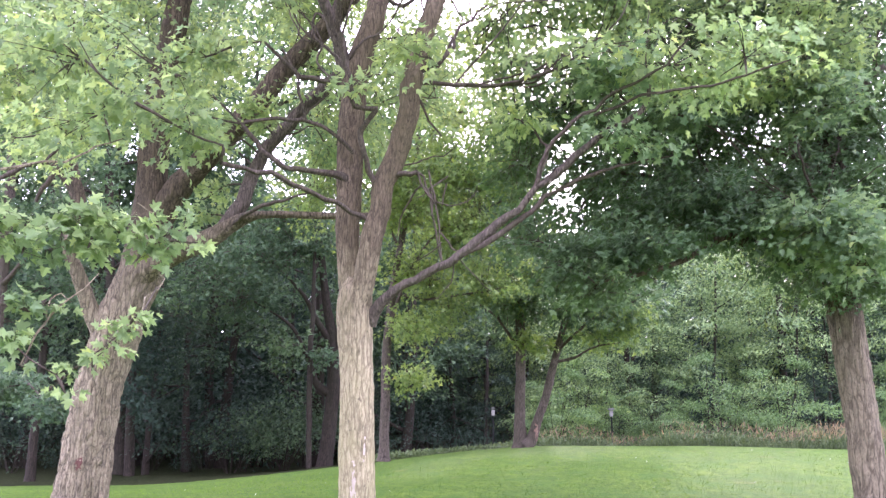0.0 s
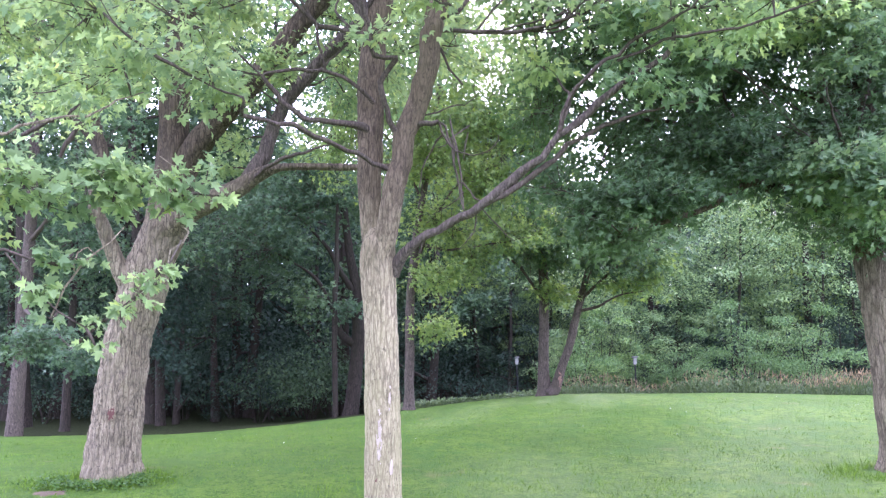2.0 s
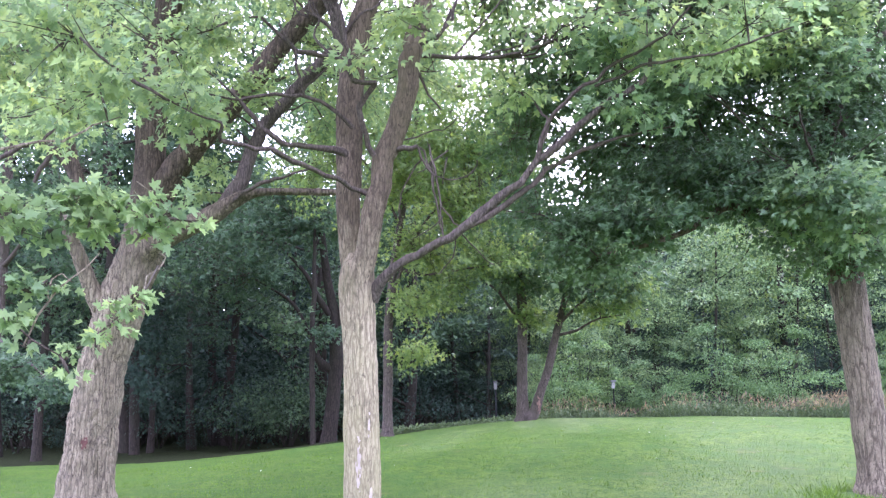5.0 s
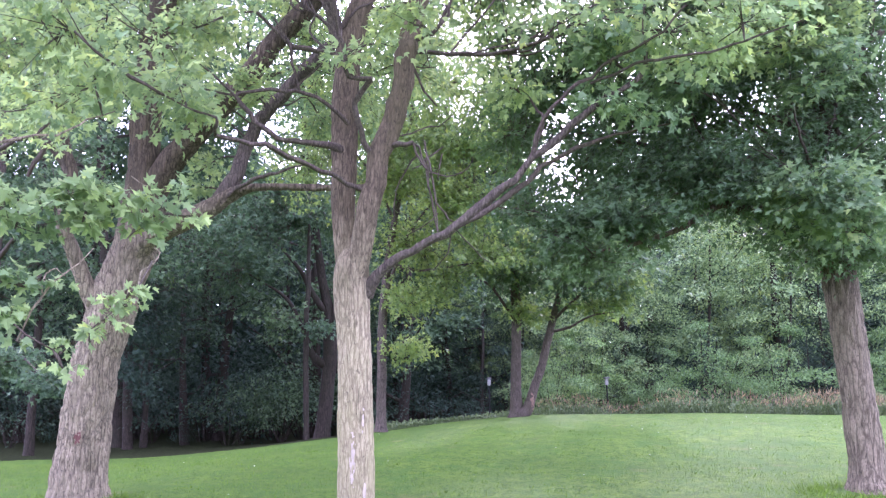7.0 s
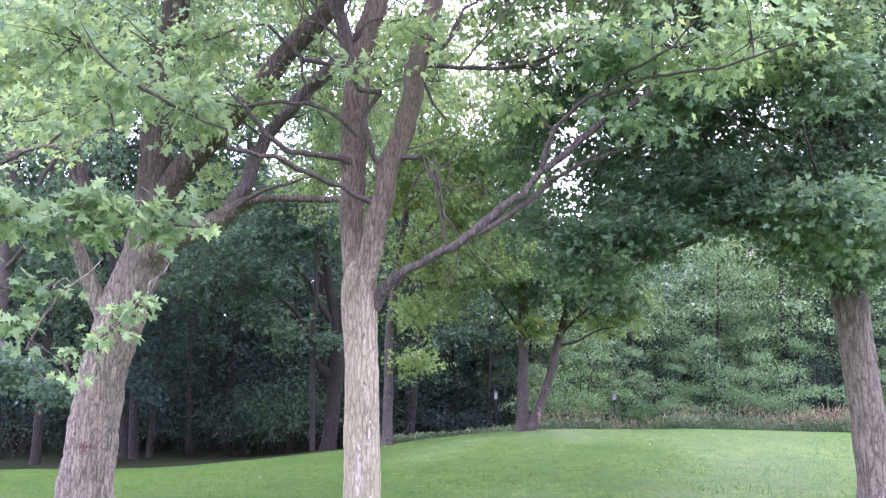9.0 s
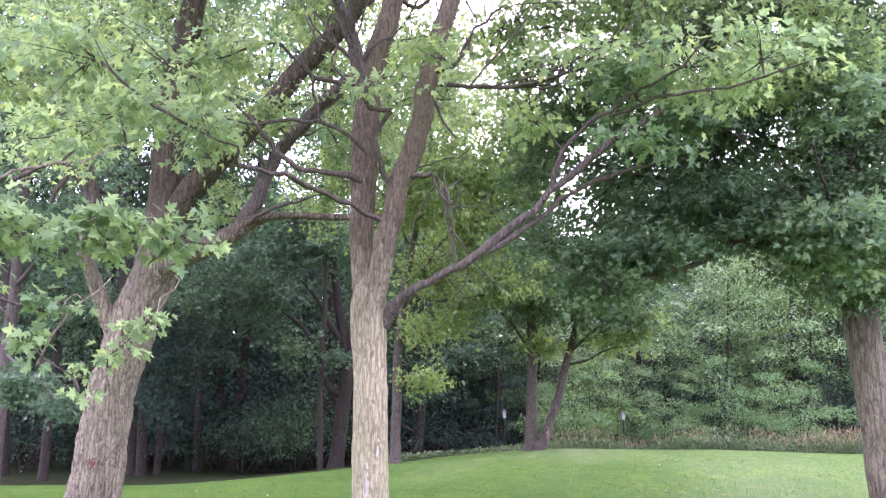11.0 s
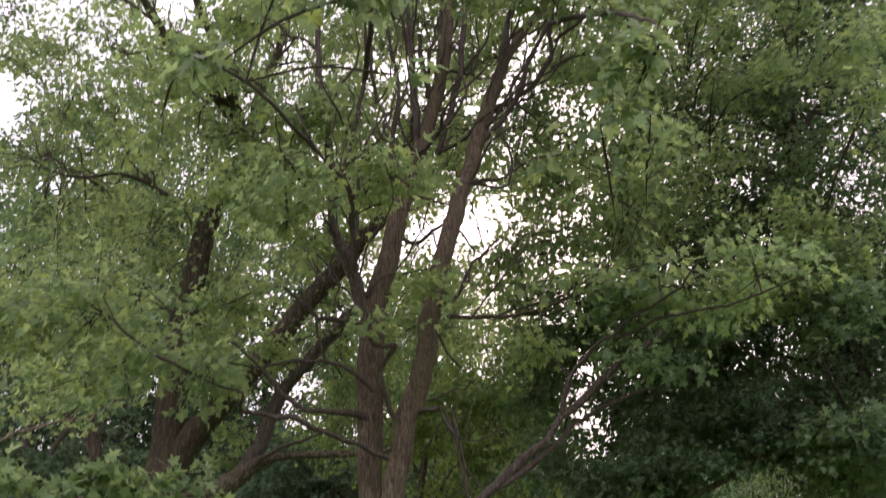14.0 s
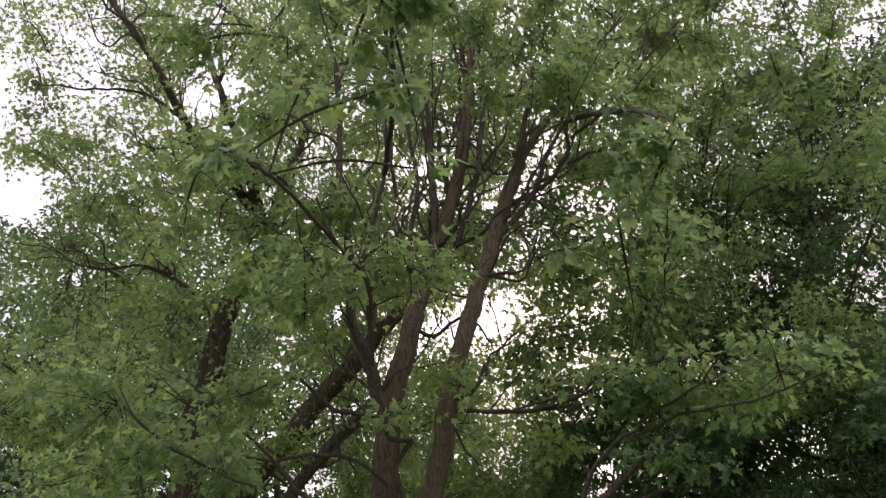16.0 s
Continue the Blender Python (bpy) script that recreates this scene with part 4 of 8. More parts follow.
limb(leaning, "trunk", [(-3.92, 10.50, 0.39, 0.424), (-3.93, 10.50, 0.59, 0.359), (-3.93, 10.50, 0.83, 0.324), (-3.92, 10.50, 1.16, 0.305), (-3.91, 10.50, 1.49, 0.290), (-3.86, 10.50, 1.82, 0.281), (-3.82, 10.50, 2.16, 0.276), (-3.75, 10.50, 2.50, 0.274), (-3.67, 10.50, 2.85, 0.289), (-3.56, 10.50, 3.20, 0.266), (-3.45, 10.50, 3.58, 0.264), (-3.38, 10.50, 4.10, 0.256), (-3.37, 10.50, 4.36, 0.200)], 72, 0.036)
limb(leaning, "stem", [(-3.43, 10.50, 3.71, 0.227), (-3.40, 10.50, 4.10, 0.228), (-3.40, 10.50, 4.49, 0.202), (-3.41, 10.50, 5.00, 0.183), (-3.39, 10.50, 5.80, 0.177), (-3.29, 10.50, 6.61, 0.159), (-3.16, 10.50, 7.54, 0.148), (-2.94, 10.50, 8.26, 0.127), (-2.65, 10.50, 8.81, 0.105), (-2.57, 10.50, 9.70, 0.076), (-2.22, 10.40, 10.79, 0.053), (-2.08, 10.40, 11.96, 0.037)], 44, 0.02)
limb(leaning, "stem", [(-3.32, 10.50, 4.05, 0.180), (-3.24, 10.48, 4.27, 0.172), (-3.04, 10.40, 4.58, 0.160), (-2.74, 10.30, 4.90, 0.148), (-2.40, 10.30, 5.31, 0.140), (-2.06, 10.30, 5.74, 0.134), (-1.75, 10.30, 6.17, 0.130), (-1.39, 10.30, 6.58, 0.120), (-1.00, 10.30, 7.09, 0.100), (-0.61, 10.40, 7.67, 0.078), (-0.36, 10.50, 8.46, 0.057), (-0.21, 10.50, 9.35, 0.038)], 36, 0.015)
limb(leaning, "limb", [(-3.62, 10.50, 3.05, 0.120), (-3.50, 10.46, 3.32, 0.150), (-3.34, 10.38, 3.53, 0.158), (-3.19, 10.30, 3.64, 0.155), (-2.88, 10.20, 3.76, 0.134), (-2.50, 10.10, 3.91, 0.113), (-2.23, 10.05, 4.07, 0.087), (-1.96, 10.00, 4.15, 0.053), (-1.56, 10.00, 4.16, 0.043), (-1.07, 10.00, 4.15, 0.040), (-0.63, 10.00, 4.17, 0.030)], 20, 0.008)
limb(leaning, "limb", [(-2.43, 10.10, 3.92, 0.100), (-2.19, 10.10, 4.34, 0.090), (-2.08, 10.20, 4.72, 0.086), (-1.89, 10.20, 5.11, 0.083), (-1.58, 10.20, 5.50, 0.081), (-1.24, 10.20, 5.86, 0.079), (-0.96, 10.30, 6.18, 0.064), (-0.62, 10.40, 6.65, 0.050)], 20, 0.008)
limb(leaning, "limb", [(-2.25, 10.00, 4.04, 0.040), (-1.99, 9.80, 4.16, 0.033), (-1.63, 9.60, 4.23, 0.029), (-1.30, 9.50, 4.29, 0.019)], 12, 0.006)
limb(leaning, "limb", [(-3.77, 10.50, 2.66, 0.130), (-3.86, 10.42, 2.86, 0.128), (-3.94, 10.38, 3.00, 0.108), (-4.02, 10.30, 3.23, 0.092), (-4.10, 10.20, 3.49, 0.080), (-4.18, 10.10, 3.72, 0.073), (-4.17, 10.10, 4.02, 0.067), (-4.10, 10.10, 4.33, 0.064), (-4.18, 10.10, 4.58, 0.061), (-4.29, 10.20, 4.86, 0.058), (-4.39, 10.30, 5.14, 0.052), (-4.49, 10.40, 5.61, 0.035)], 18, 0.008)
limb(leaning, "limb", [(-4.15, 10.10, 4.31, 0.047), (-4.39, 10.00, 4.72, 0.053), (-4.64, 9.90, 4.71, 0.046), (-4.96, 9.80, 4.49, 0.032)], 12, 0.006)
limb(leaning, "twig", [(-4.39, 10.00, 4.69, 0.033), (-4.47, 10.00, 4.52, 0.030), (-4.58, 10.00, 4.28, 0.020)], 8, 0.006)
limb(leaning, "limb", [(-2.32, 10.50, 8.48, 0.105), (-2.60, 9.80, 8.60, 0.093), (-2.82, 9.00, 8.66, 0.080), (-3.02, 8.40, 8.58, 0.069), (-3.28, 7.80, 8.95, 0.057), (-3.50, 7.40, 9.31, 0.043), (-4.11, 7.20, 10.20, 0.035)], 12, 0.006)
limb(leaning, "limb", [(-2.68, 10.50, 8.03, 0.095), (-2.51, 10.00, 8.26, 0.085), (-2.65, 8.80, 8.79, 0.058), (-2.81, 8.00, 9.30, 0.042), (-3.20, 7.80, 10.30, 0.029)], 12, 0.006)
limb(leaning, "limb", [(-3.37, 8.40, 9.24, 0.029), (-3.94, 8.20, 9.58, 0.026), (-4.59, 8.00, 9.51, 0.018), (-5.19, 7.90, 9.50, 0.011)], 12, 0.006)
limb(leaning, "limb", [(-3.55, 10.30, 7.78, 0.054), (-4.10, 10.00, 8.04, 0.038), (-4.83, 9.60, 7.84, 0.022), (-5.32, 9.30, 8.07, 0.015)], 12, 0.006)
ramify(leaning, 90, 5.0, 4)
spray(leaning, (-4.77, 10.50, 5.58), (0.78, 1.20, 0.78), 24)
spray(leaning, (-2.75, 10.70, 4.55), (0.25, 0.40, 0.22), 3)
spray(leaning, (-2.6, 10.10, 4.18), (0.25, 0.40, 0.12), 2)
spray(leaning, (-4.39, 11.20, 6.49), (0.84, 1.00, 0.61), 18)
spray(leaning, (-3.16, 11.40, 6.60), (0.78, 1.00, 0.62), 12)
spray(leaning, (-1.28, 10.80, 5.27), (0.44, 0.80, 0.44), 6)
spray(leaning, (-2.00, 11.40, 6.70), (0.47, 0.70, 0.39), 5)
spray(leaning, (-1.36, 11.40, 6.05), (0.39, 0.70, 0.47), 6)
spray(leaning, (-2.40, 11.30, 5.59), (0.38, 0.70, 0.38), 5)
spray(leaning, (-0.77, 11.80, 6.30), (0.32, 0.70, 0.64), 6)
spray(leaning, (-1.11, 11.80, 6.98), (0.49, 0.70, 0.33), 5)
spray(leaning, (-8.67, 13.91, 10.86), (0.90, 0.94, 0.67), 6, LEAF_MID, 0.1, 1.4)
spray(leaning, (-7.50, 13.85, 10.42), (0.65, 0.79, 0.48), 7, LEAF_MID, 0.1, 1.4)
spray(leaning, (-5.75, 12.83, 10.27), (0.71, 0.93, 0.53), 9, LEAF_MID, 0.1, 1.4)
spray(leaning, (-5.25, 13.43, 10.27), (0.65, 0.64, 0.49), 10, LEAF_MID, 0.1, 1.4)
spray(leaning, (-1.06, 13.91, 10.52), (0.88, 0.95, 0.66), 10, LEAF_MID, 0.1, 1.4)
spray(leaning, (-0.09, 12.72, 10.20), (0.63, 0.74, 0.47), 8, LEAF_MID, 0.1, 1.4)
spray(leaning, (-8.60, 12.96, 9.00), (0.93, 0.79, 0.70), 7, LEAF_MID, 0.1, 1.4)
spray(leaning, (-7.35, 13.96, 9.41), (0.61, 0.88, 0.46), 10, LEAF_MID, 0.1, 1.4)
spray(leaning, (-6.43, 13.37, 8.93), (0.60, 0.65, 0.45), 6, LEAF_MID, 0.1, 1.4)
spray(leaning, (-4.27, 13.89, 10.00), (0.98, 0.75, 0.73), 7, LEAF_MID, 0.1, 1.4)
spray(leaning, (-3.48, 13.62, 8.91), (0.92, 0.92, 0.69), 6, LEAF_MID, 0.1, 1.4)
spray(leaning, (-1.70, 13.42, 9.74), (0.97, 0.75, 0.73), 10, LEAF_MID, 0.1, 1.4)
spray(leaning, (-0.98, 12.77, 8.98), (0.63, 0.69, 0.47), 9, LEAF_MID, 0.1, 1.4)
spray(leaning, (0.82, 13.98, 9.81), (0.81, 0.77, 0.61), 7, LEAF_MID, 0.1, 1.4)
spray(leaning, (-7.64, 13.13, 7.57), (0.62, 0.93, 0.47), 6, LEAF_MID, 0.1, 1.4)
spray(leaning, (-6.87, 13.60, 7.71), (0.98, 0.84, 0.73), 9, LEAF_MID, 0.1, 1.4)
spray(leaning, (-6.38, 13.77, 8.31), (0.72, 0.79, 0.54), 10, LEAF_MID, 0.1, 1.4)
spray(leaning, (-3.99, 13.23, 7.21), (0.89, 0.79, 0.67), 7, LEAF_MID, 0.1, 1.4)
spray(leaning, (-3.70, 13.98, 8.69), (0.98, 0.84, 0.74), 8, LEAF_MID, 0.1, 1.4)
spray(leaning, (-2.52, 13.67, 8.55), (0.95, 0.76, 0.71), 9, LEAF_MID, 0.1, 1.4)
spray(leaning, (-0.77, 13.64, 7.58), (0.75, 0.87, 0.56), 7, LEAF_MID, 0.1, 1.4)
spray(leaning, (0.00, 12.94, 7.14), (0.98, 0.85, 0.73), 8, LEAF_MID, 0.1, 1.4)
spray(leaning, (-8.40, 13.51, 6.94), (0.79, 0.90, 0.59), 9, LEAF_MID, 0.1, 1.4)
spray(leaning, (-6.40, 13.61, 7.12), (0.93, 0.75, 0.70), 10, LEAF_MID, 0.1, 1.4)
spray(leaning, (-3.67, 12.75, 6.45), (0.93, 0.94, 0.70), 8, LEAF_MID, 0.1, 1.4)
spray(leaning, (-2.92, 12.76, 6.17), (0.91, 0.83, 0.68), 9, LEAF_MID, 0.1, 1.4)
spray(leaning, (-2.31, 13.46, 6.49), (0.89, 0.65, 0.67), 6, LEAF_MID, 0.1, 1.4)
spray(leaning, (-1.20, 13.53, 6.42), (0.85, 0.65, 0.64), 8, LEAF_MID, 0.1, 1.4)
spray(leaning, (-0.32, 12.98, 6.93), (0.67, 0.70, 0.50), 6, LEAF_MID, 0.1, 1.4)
spray(leaning, (-7.96, 9.85, 14.72), (0.64, 0.50, 0.48), 4, LEAF, 0.09, 1.25)
spray(leaning, (-6.70, 10.39, 15.83), (0.59, 0.68, 0.44), 6, LEAF, 0.09, 1.25)
spray(leaning, (-5.78, 10.22, 15.73), (0.61, 0.66, 0.46), 7, LEAF, 0.09, 1.25)
spray(leaning, (-4.84, 9.42, 13.63), (0.46, 0.69, 0.34), 6, LEAF, 0.09, 1.25)
spray(leaning, (-3.47, 10.29, 14.41), (0.57, 0.67, 0.43), 6, LEAF, 0.09, 1.25)
spray(leaning, (-1.96, 9.19, 12.98), (0.52, 0.71, 0.39), 6, LEAF, 0.09, 1.25)
spray(leaning, (-1.41, 9.54, 14.28), (0.56, 0.62, 0.42), 6, LEAF, 0.09, 1.25)
spray(leaning, (-0.16, 10.20, 14.41), (0.75, 0.64, 0.56), 5, LEAF, 0.09, 1.25)
spray(leaning, (0.76, 9.80, 13.40), (0.66, 0.53, 0.50), 7, LEAF, 0.09, 1.25)
spray(leaning, (-7.62, 10.20, 14.06), (0.75, 0.50, 0.56), 7, LEAF, 0.09, 1.25)
spray(leaning, (-6.75, 10.08, 14.08), (0.71, 0.49, 0.53), 6, LEAF, 0.09, 1.25)
spray(leaning, (-6.08, 10.23, 13.32), (0.74, 0.60, 0.56), 8, LEAF, 0.09, 1.25)
spray(leaning, (-4.36, 9.04, 12.80), (0.51, 0.58, 0.38), 6, LEAF, 0.09, 1.25)
spray(leaning, (-3.76, 9.44, 13.29), (0.74, 0.70, 0.55), 6, LEAF, 0.09, 1.25)
spray(leaning, (-2.57, 9.83, 12.95), (0.62, 0.63, 0.46), 8, LEAF, 0.09, 1.25)
spray(leaning, (-1.48, 9.33, 12.44), (0.54, 0.71, 0.41), 6, LEAF, 0.09, 1.25)
spray(leaning, (-0.55, 9.81, 13.57), (0.46, 0.63, 0.34), 6, LEAF, 0.09, 1.25)
spray(leaning, (-0.13, 9.95, 12.76), (0.56, 0.65, 0.42), 7, LEAF, 0.09, 1.25)
spray(leaning, (-8.11, 10.35, 13.19), (0.53, 0.59, 0.39), 6, LEAF, 0.09, 1.25)
spray(leaning, (-6.16, 9.52, 11.77), (0.63, 0.55, 0.47), 6, LEAF, 0.09, 1.25)
spray(leaning, (-5.14, 10.03, 12.71), (0.54, 0.53, 0.41), 7, LEAF, 0.09, 1.25)
spray(leaning, (-4.68, 9.98, 12.40), (0.48, 0.56, 0.36), 5, LEAF, 0.09, 1.25)
spray(leaning, (-2.86, 9.24, 11.18), (0.55, 0.64, 0.41), 7, LEAF, 0.09, 1.25)
spray(leaning, (-2.50, 9.74, 11.96), (0.51, 0.67, 0.38), 7, LEAF, 0.09, 1.25)
spray(leaning, (-1.88, 9.90, 12.01), (0.69, 0.56, 0.52), 5, LEAF, 0.09, 1.25)
spray(leaning, (-0.81, 9.48, 10.84), (0.58, 0.58, 0.43), 6, LEAF, 0.09, 1.25)
spray(leaning, (0.77, 10.32, 12.45), (0.71, 0.72, 0.54), 6, LEAF, 0.09, 1.25)
spray(leaning, (-6.40, 10.04, 10.37), (0.70, 0.64, 0.53), 6, LEAF, 0.09, 1.25)
spray(leaning, (-5.71, 9.10, 10.22), (0.63, 0.55, 0.47), 7, LEAF, 0.09, 1.25)
spray(leaning, (-5.65, 10.29, 10.56), (0.72, 0.70, 0.54), 6, LEAF, 0.09, 1.25)
spray(leaning, (-4.40, 9.42, 9.95), (0.65, 0.61, 0.49), 6, LEAF, 0.09, 1.25)
spray(leaning, (-2.70, 9.35, 9.94), (0.71, 0.59, 0.53), 7, LEAF, 0.09, 1.25)
spray(leaning, (-2.64, 10.14, 11.16), (0.50, 0.67, 0.38), 8, LEAF, 0.09, 1.25)
spray(leaning, (-1.23, 9.88, 10.05), (0.71, 0.49, 0.53), 5, LEAF, 0.09, 1.25)
spray(leaning, (-0.86, 9.66, 10.20), (0.68, 0.48, 0.51), 4, LEAF, 0.09, 1.25)
spray(leaning, (-0.12, 10.36, 11.31), (0.71, 0.50, 0.53), 6, LEAF, 0.09, 1.25)
spray(leaning, (-6.84, 9.91, 9.93), (0.63, 0.57, 0.47), 5, LEAF, 0.09, 1.25)
spray(leaning, (-6.07, 10.00, 10.19), (0.56, 0.50, 0.42), 5, LEAF, 0.09, 1.25)
spray(leaning, (-4.82, 9.53, 9.18), (0.69, 0.63, 0.52), 6, LEAF, 0.09, 1.25)
spray(leaning, (-4.04, 9.59, 9.30), (0.66, 0.59, 0.49), 5, LEAF, 0.09, 1.25)
spray(leaning, (-3.06, 9.59, 9.02), (0.58, 0.69, 0.43), 8, LEAF, 0.09, 1.25)
spray(leaning, (-2.32, 9.37, 8.59), (0.59, 0.51, 0.44), 7, LEAF, 0.09, 1.25)
spray(leaning, (-1.36, 9.93, 8.96), (0.67, 0.62, 0.50), 5, LEAF, 0.09, 1.25)
spray(leaning, (-0.59, 10.08, 10.06), (0.46, 0.50, 0.35), 5, LEAF, 0.09, 1.25)
spray(leaning, (0.56, 10.18, 9.86), (0.49, 0.68, 0.36), 7, LEAF, 0.09, 1.25)
spray(leaning, (-6.12, 10.12, 8.30), (0.46, 0.66, 0.35), 6, LEAF, 0.09, 1.25)
spray(leaning, (-4.38, 9.79, 8.94), (0.70, 0.54, 0.52), 5, LEAF, 0.09, 1.25)
spray(leaning, (-4.00, 9.55, 8.17), (0.56, 0.58, 0.42), 5, LEAF, 0.09, 1.25)
spray(leaning, (-3.38, 10.36, 9.26), (0.57, 0.66, 0.43), 5, LEAF, 0.09, 1.25)
spray(leaning, (-2.09, 9.72, 8.02), (0.60, 0.63, 0.45), 7, LEAF, 0.09, 1.25)
spray(leaning, (-1.89, 10.28, 9.10), (0.61, 0.59, 0.45), 7, LEAF, 0.09, 1.25)
spray(leaning, (-0.95, 9.82, 8.53), (0.54, 0.54, 0.41), 7, LEAF, 0.09, 1.25)
spray(leaning, (0.52, 9.58, 8.25), (0.71, 0.62, 0.53), 5, LEAF, 0.09, 1.25)
spray(leaning, (-6.31, 9.54, 7.97), (0.50, 0.57, 0.38), 5, LEAF, 0.09, 1.25)
spray(leaning, (-4.74, 10.17, 7.67), (0.70, 0.61, 0.52), 6, LEAF, 0.09, 1.25)
spray(leaning, (-3.64, 10.03, 7.28), (0.74, 0.59, 0.55), 5, LEAF, 0.09, 1.25)
spray(leaning, (-3.39, 10.34, 7.57), (0.71, 0.54, 0.53), 5, LEAF, 0.09, 1.25)
spray(leaning, (-2.56, 10.20, 7.99), (0.72, 0.54, 0.54), 7, LEAF, 0.09, 1.25)
spray(leaning, (-1.51, 9.12, 7.06), (0.48, 0.68, 0.36), 5, LEAF, 0.09, 1.25)
spray(leaning, (-0.33, 9.68, 7.40), (0.51, 0.62, 0.38), 8, LEAF, 0.09, 1.25)
spray(leaning, (-5.77, 9.38, 6.52), (0.65, 0.51, 0.49), 7, LEAF, 0.09, 1.25)
spray(leaning, (-4.77, 9.52, 6.94), (0.68, 0.66, 0.51), 5, LEAF, 0.09, 1.25)
spray(leaning, (-4.08, 9.37, 6.33), (0.68, 0.71, 0.51), 7, LEAF, 0.09, 1.25)
spray(leaning, (-3.58, 9.49, 6.84), (0.67, 0.64, 0.50), 6, LEAF, 0.09, 1.25)
spray(leaning, (0.07, 9.44, 6.13), (0.50, 0.50, 0.38), 7, LEAF, 0.09, 1.25)
spray(leaning, (-5.39, 9.50, 5.78), (0.53, 0.57, 0.40), 7, LEAF, 0.09, 1.25)
spray(leaning, (-5.56, 10.08, 6.05), (0.56, 0.56, 0.42), 6, LEAF, 0.09, 1.25)
spray(leaning, (-4.41, 10.19, 5.80), (0.48, 0.54, 0.36), 5, LEAF, 0.09, 1.25)
spray(leaning, (-3.66, 9.26, 5.40), (0.51, 0.58, 0.38), 7, LEAF, 0.09, 1.25)
spray(leaning, (-0.94, 10.12, 5.58), (0.72, 0.71, 0.54), 6, LEAF, 0.09, 1.25)
spray(leaning, (0.04, 10.37, 5.80), (0.66, 0.55, 0.49), 7, LEAF, 0.09, 1.25)
spray(leaning, (-8.03, 10.91, 16.92), (0.55, 0.67, 0.41), 10, LEAF, 0.092, 1.3)
spray(leaning, (-6.34, 11.67, 16.48), (0.62, 0.61, 0.47), 6, LEAF, 0.092, 1.3)
spray(leaning, (-6.13, 12.21, 16.80), (0.81, 0.61, 0.60), 7, LEAF, 0.092, 1.3)
spray(leaning, (-4.38, 12.36, 17.27), (0.56, 0.73, 0.42), 9, LEAF, 0.092, 1.3)
spray(leaning, (-2.90, 10.78, 16.25), (0.85, 0.80, 0.64), 8, LEAF, 0.092, 1.3)
spray(leaning, (-2.26, 12.36, 16.77), (0.82, 0.70, 0.62), 8, LEAF, 0.092, 1.3)
spray(leaning, (-0.51, 11.21, 16.16), (0.81, 0.57, 0.61), 6, LEAF, 0.092, 1.3)
spray(leaning, (0.74, 11.54, 16.81), (0.64, 0.84, 0.48), 7, LEAF, 0.092, 1.3)
spray(leaning, (-7.60, 11.15, 15.29), (0.65, 0.77, 0.49), 7, LEAF, 0.092, 1.3)
spray(leaning, (-5.85, 10.72, 13.49), (0.61, 0.77, 0.45), 9, LEAF, 0.092, 1.3)
spray(leaning, (-5.68, 11.52, 15.35), (0.54, 0.76, 0.40), 10, LEAF, 0.092, 1.3)
spray(leaning, (-1.52, 11.84, 15.30), (0.81, 0.64, 0.61), 7, LEAF, 0.092, 1.3)
spray(leaning, (-0.80, 12.52, 16.58), (0.64, 0.56, 0.48), 6, LEAF, 0.092, 1.3)
spray(leaning, (0.03, 11.18, 13.80), (0.56, 0.83, 0.42), 8, LEAF, 0.092, 1.3)
spray(leaning, (-7.45, 10.94, 13.72), (0.76, 0.60, 0.57), 6, LEAF, 0.092, 1.3)
spray(leaning, (-5.52, 11.42, 13.32), (0.87, 0.69, 0.65), 7, LEAF, 0.092, 1.3)
spray(leaning, (-4.03, 11.10, 13.70), (0.84, 0.79, 0.63), 8, LEAF, 0.092, 1.3)
spray(leaning, (-3.35, 11.02, 13.22), (0.61, 0.80, 0.45), 6, LEAF, 0.092, 1.3)
spray(leaning, (-2.53, 12.58, 13.58), (0.67, 0.81, 0.50), 9, LEAF, 0.092, 1.3)
spray(leaning, (-0.34, 10.79, 12.04), (0.60, 0.80, 0.45), 10, LEAF, 0.092, 1.3)
spray(leaning, (0.97, 12.20, 14.01), (0.75, 0.79, 0.56), 8, LEAF, 0.092, 1.3)
spray(leaning, (-7.38, 12.45, 12.65), (0.86, 0.58, 0.64), 10, LEAF, 0.092, 1.3)
spray(leaning, (-5.84, 12.40, 12.55), (0.57, 0.83, 0.43), 9, LEAF, 0.092, 1.3)
spray(leaning, (-5.63, 11.74, 12.75), (0.79, 0.82, 0.59), 7, LEAF, 0.092, 1.3)
spray(leaning, (-4.71, 12.35, 12.04), (0.57, 0.79, 0.42), 9, LEAF, 0.092, 1.3)
spray(leaning, (-2.28, 11.00, 11.32), (0.76, 0.65, 0.57), 10, LEAF, 0.092, 1.3)
spray(leaning, (-1.35, 10.65, 11.07), (0.54, 0.73, 0.40), 8, LEAF, 0.092, 1.3)
spray(leaning, (-0.31, 11.33, 11.39), (0.79, 0.71, 0.60), 6, LEAF, 0.092, 1.3)
spray(leaning, (0.69, 11.69, 11.31), (0.66, 0.78, 0.49), 7, LEAF, 0.092, 1.3)
spray(leaning, (-4.65, 12.32, 11.26), (0.80, 0.58, 0.60), 10, LEAF, 0.092, 1.3)
spray(leaning, (-4.11, 11.44, 10.86), (0.80, 0.61, 0.60), 10, LEAF, 0.092, 1.3)
spray(leaning, (-3.08, 11.28, 10.88), (0.71, 0.81, 0.54), 9, LEAF, 0.092, 1.3)
spray(leaning, (-2.32, 11.57, 10.84), (0.78, 0.70, 0.58), 6, LEAF, 0.092, 1.3)
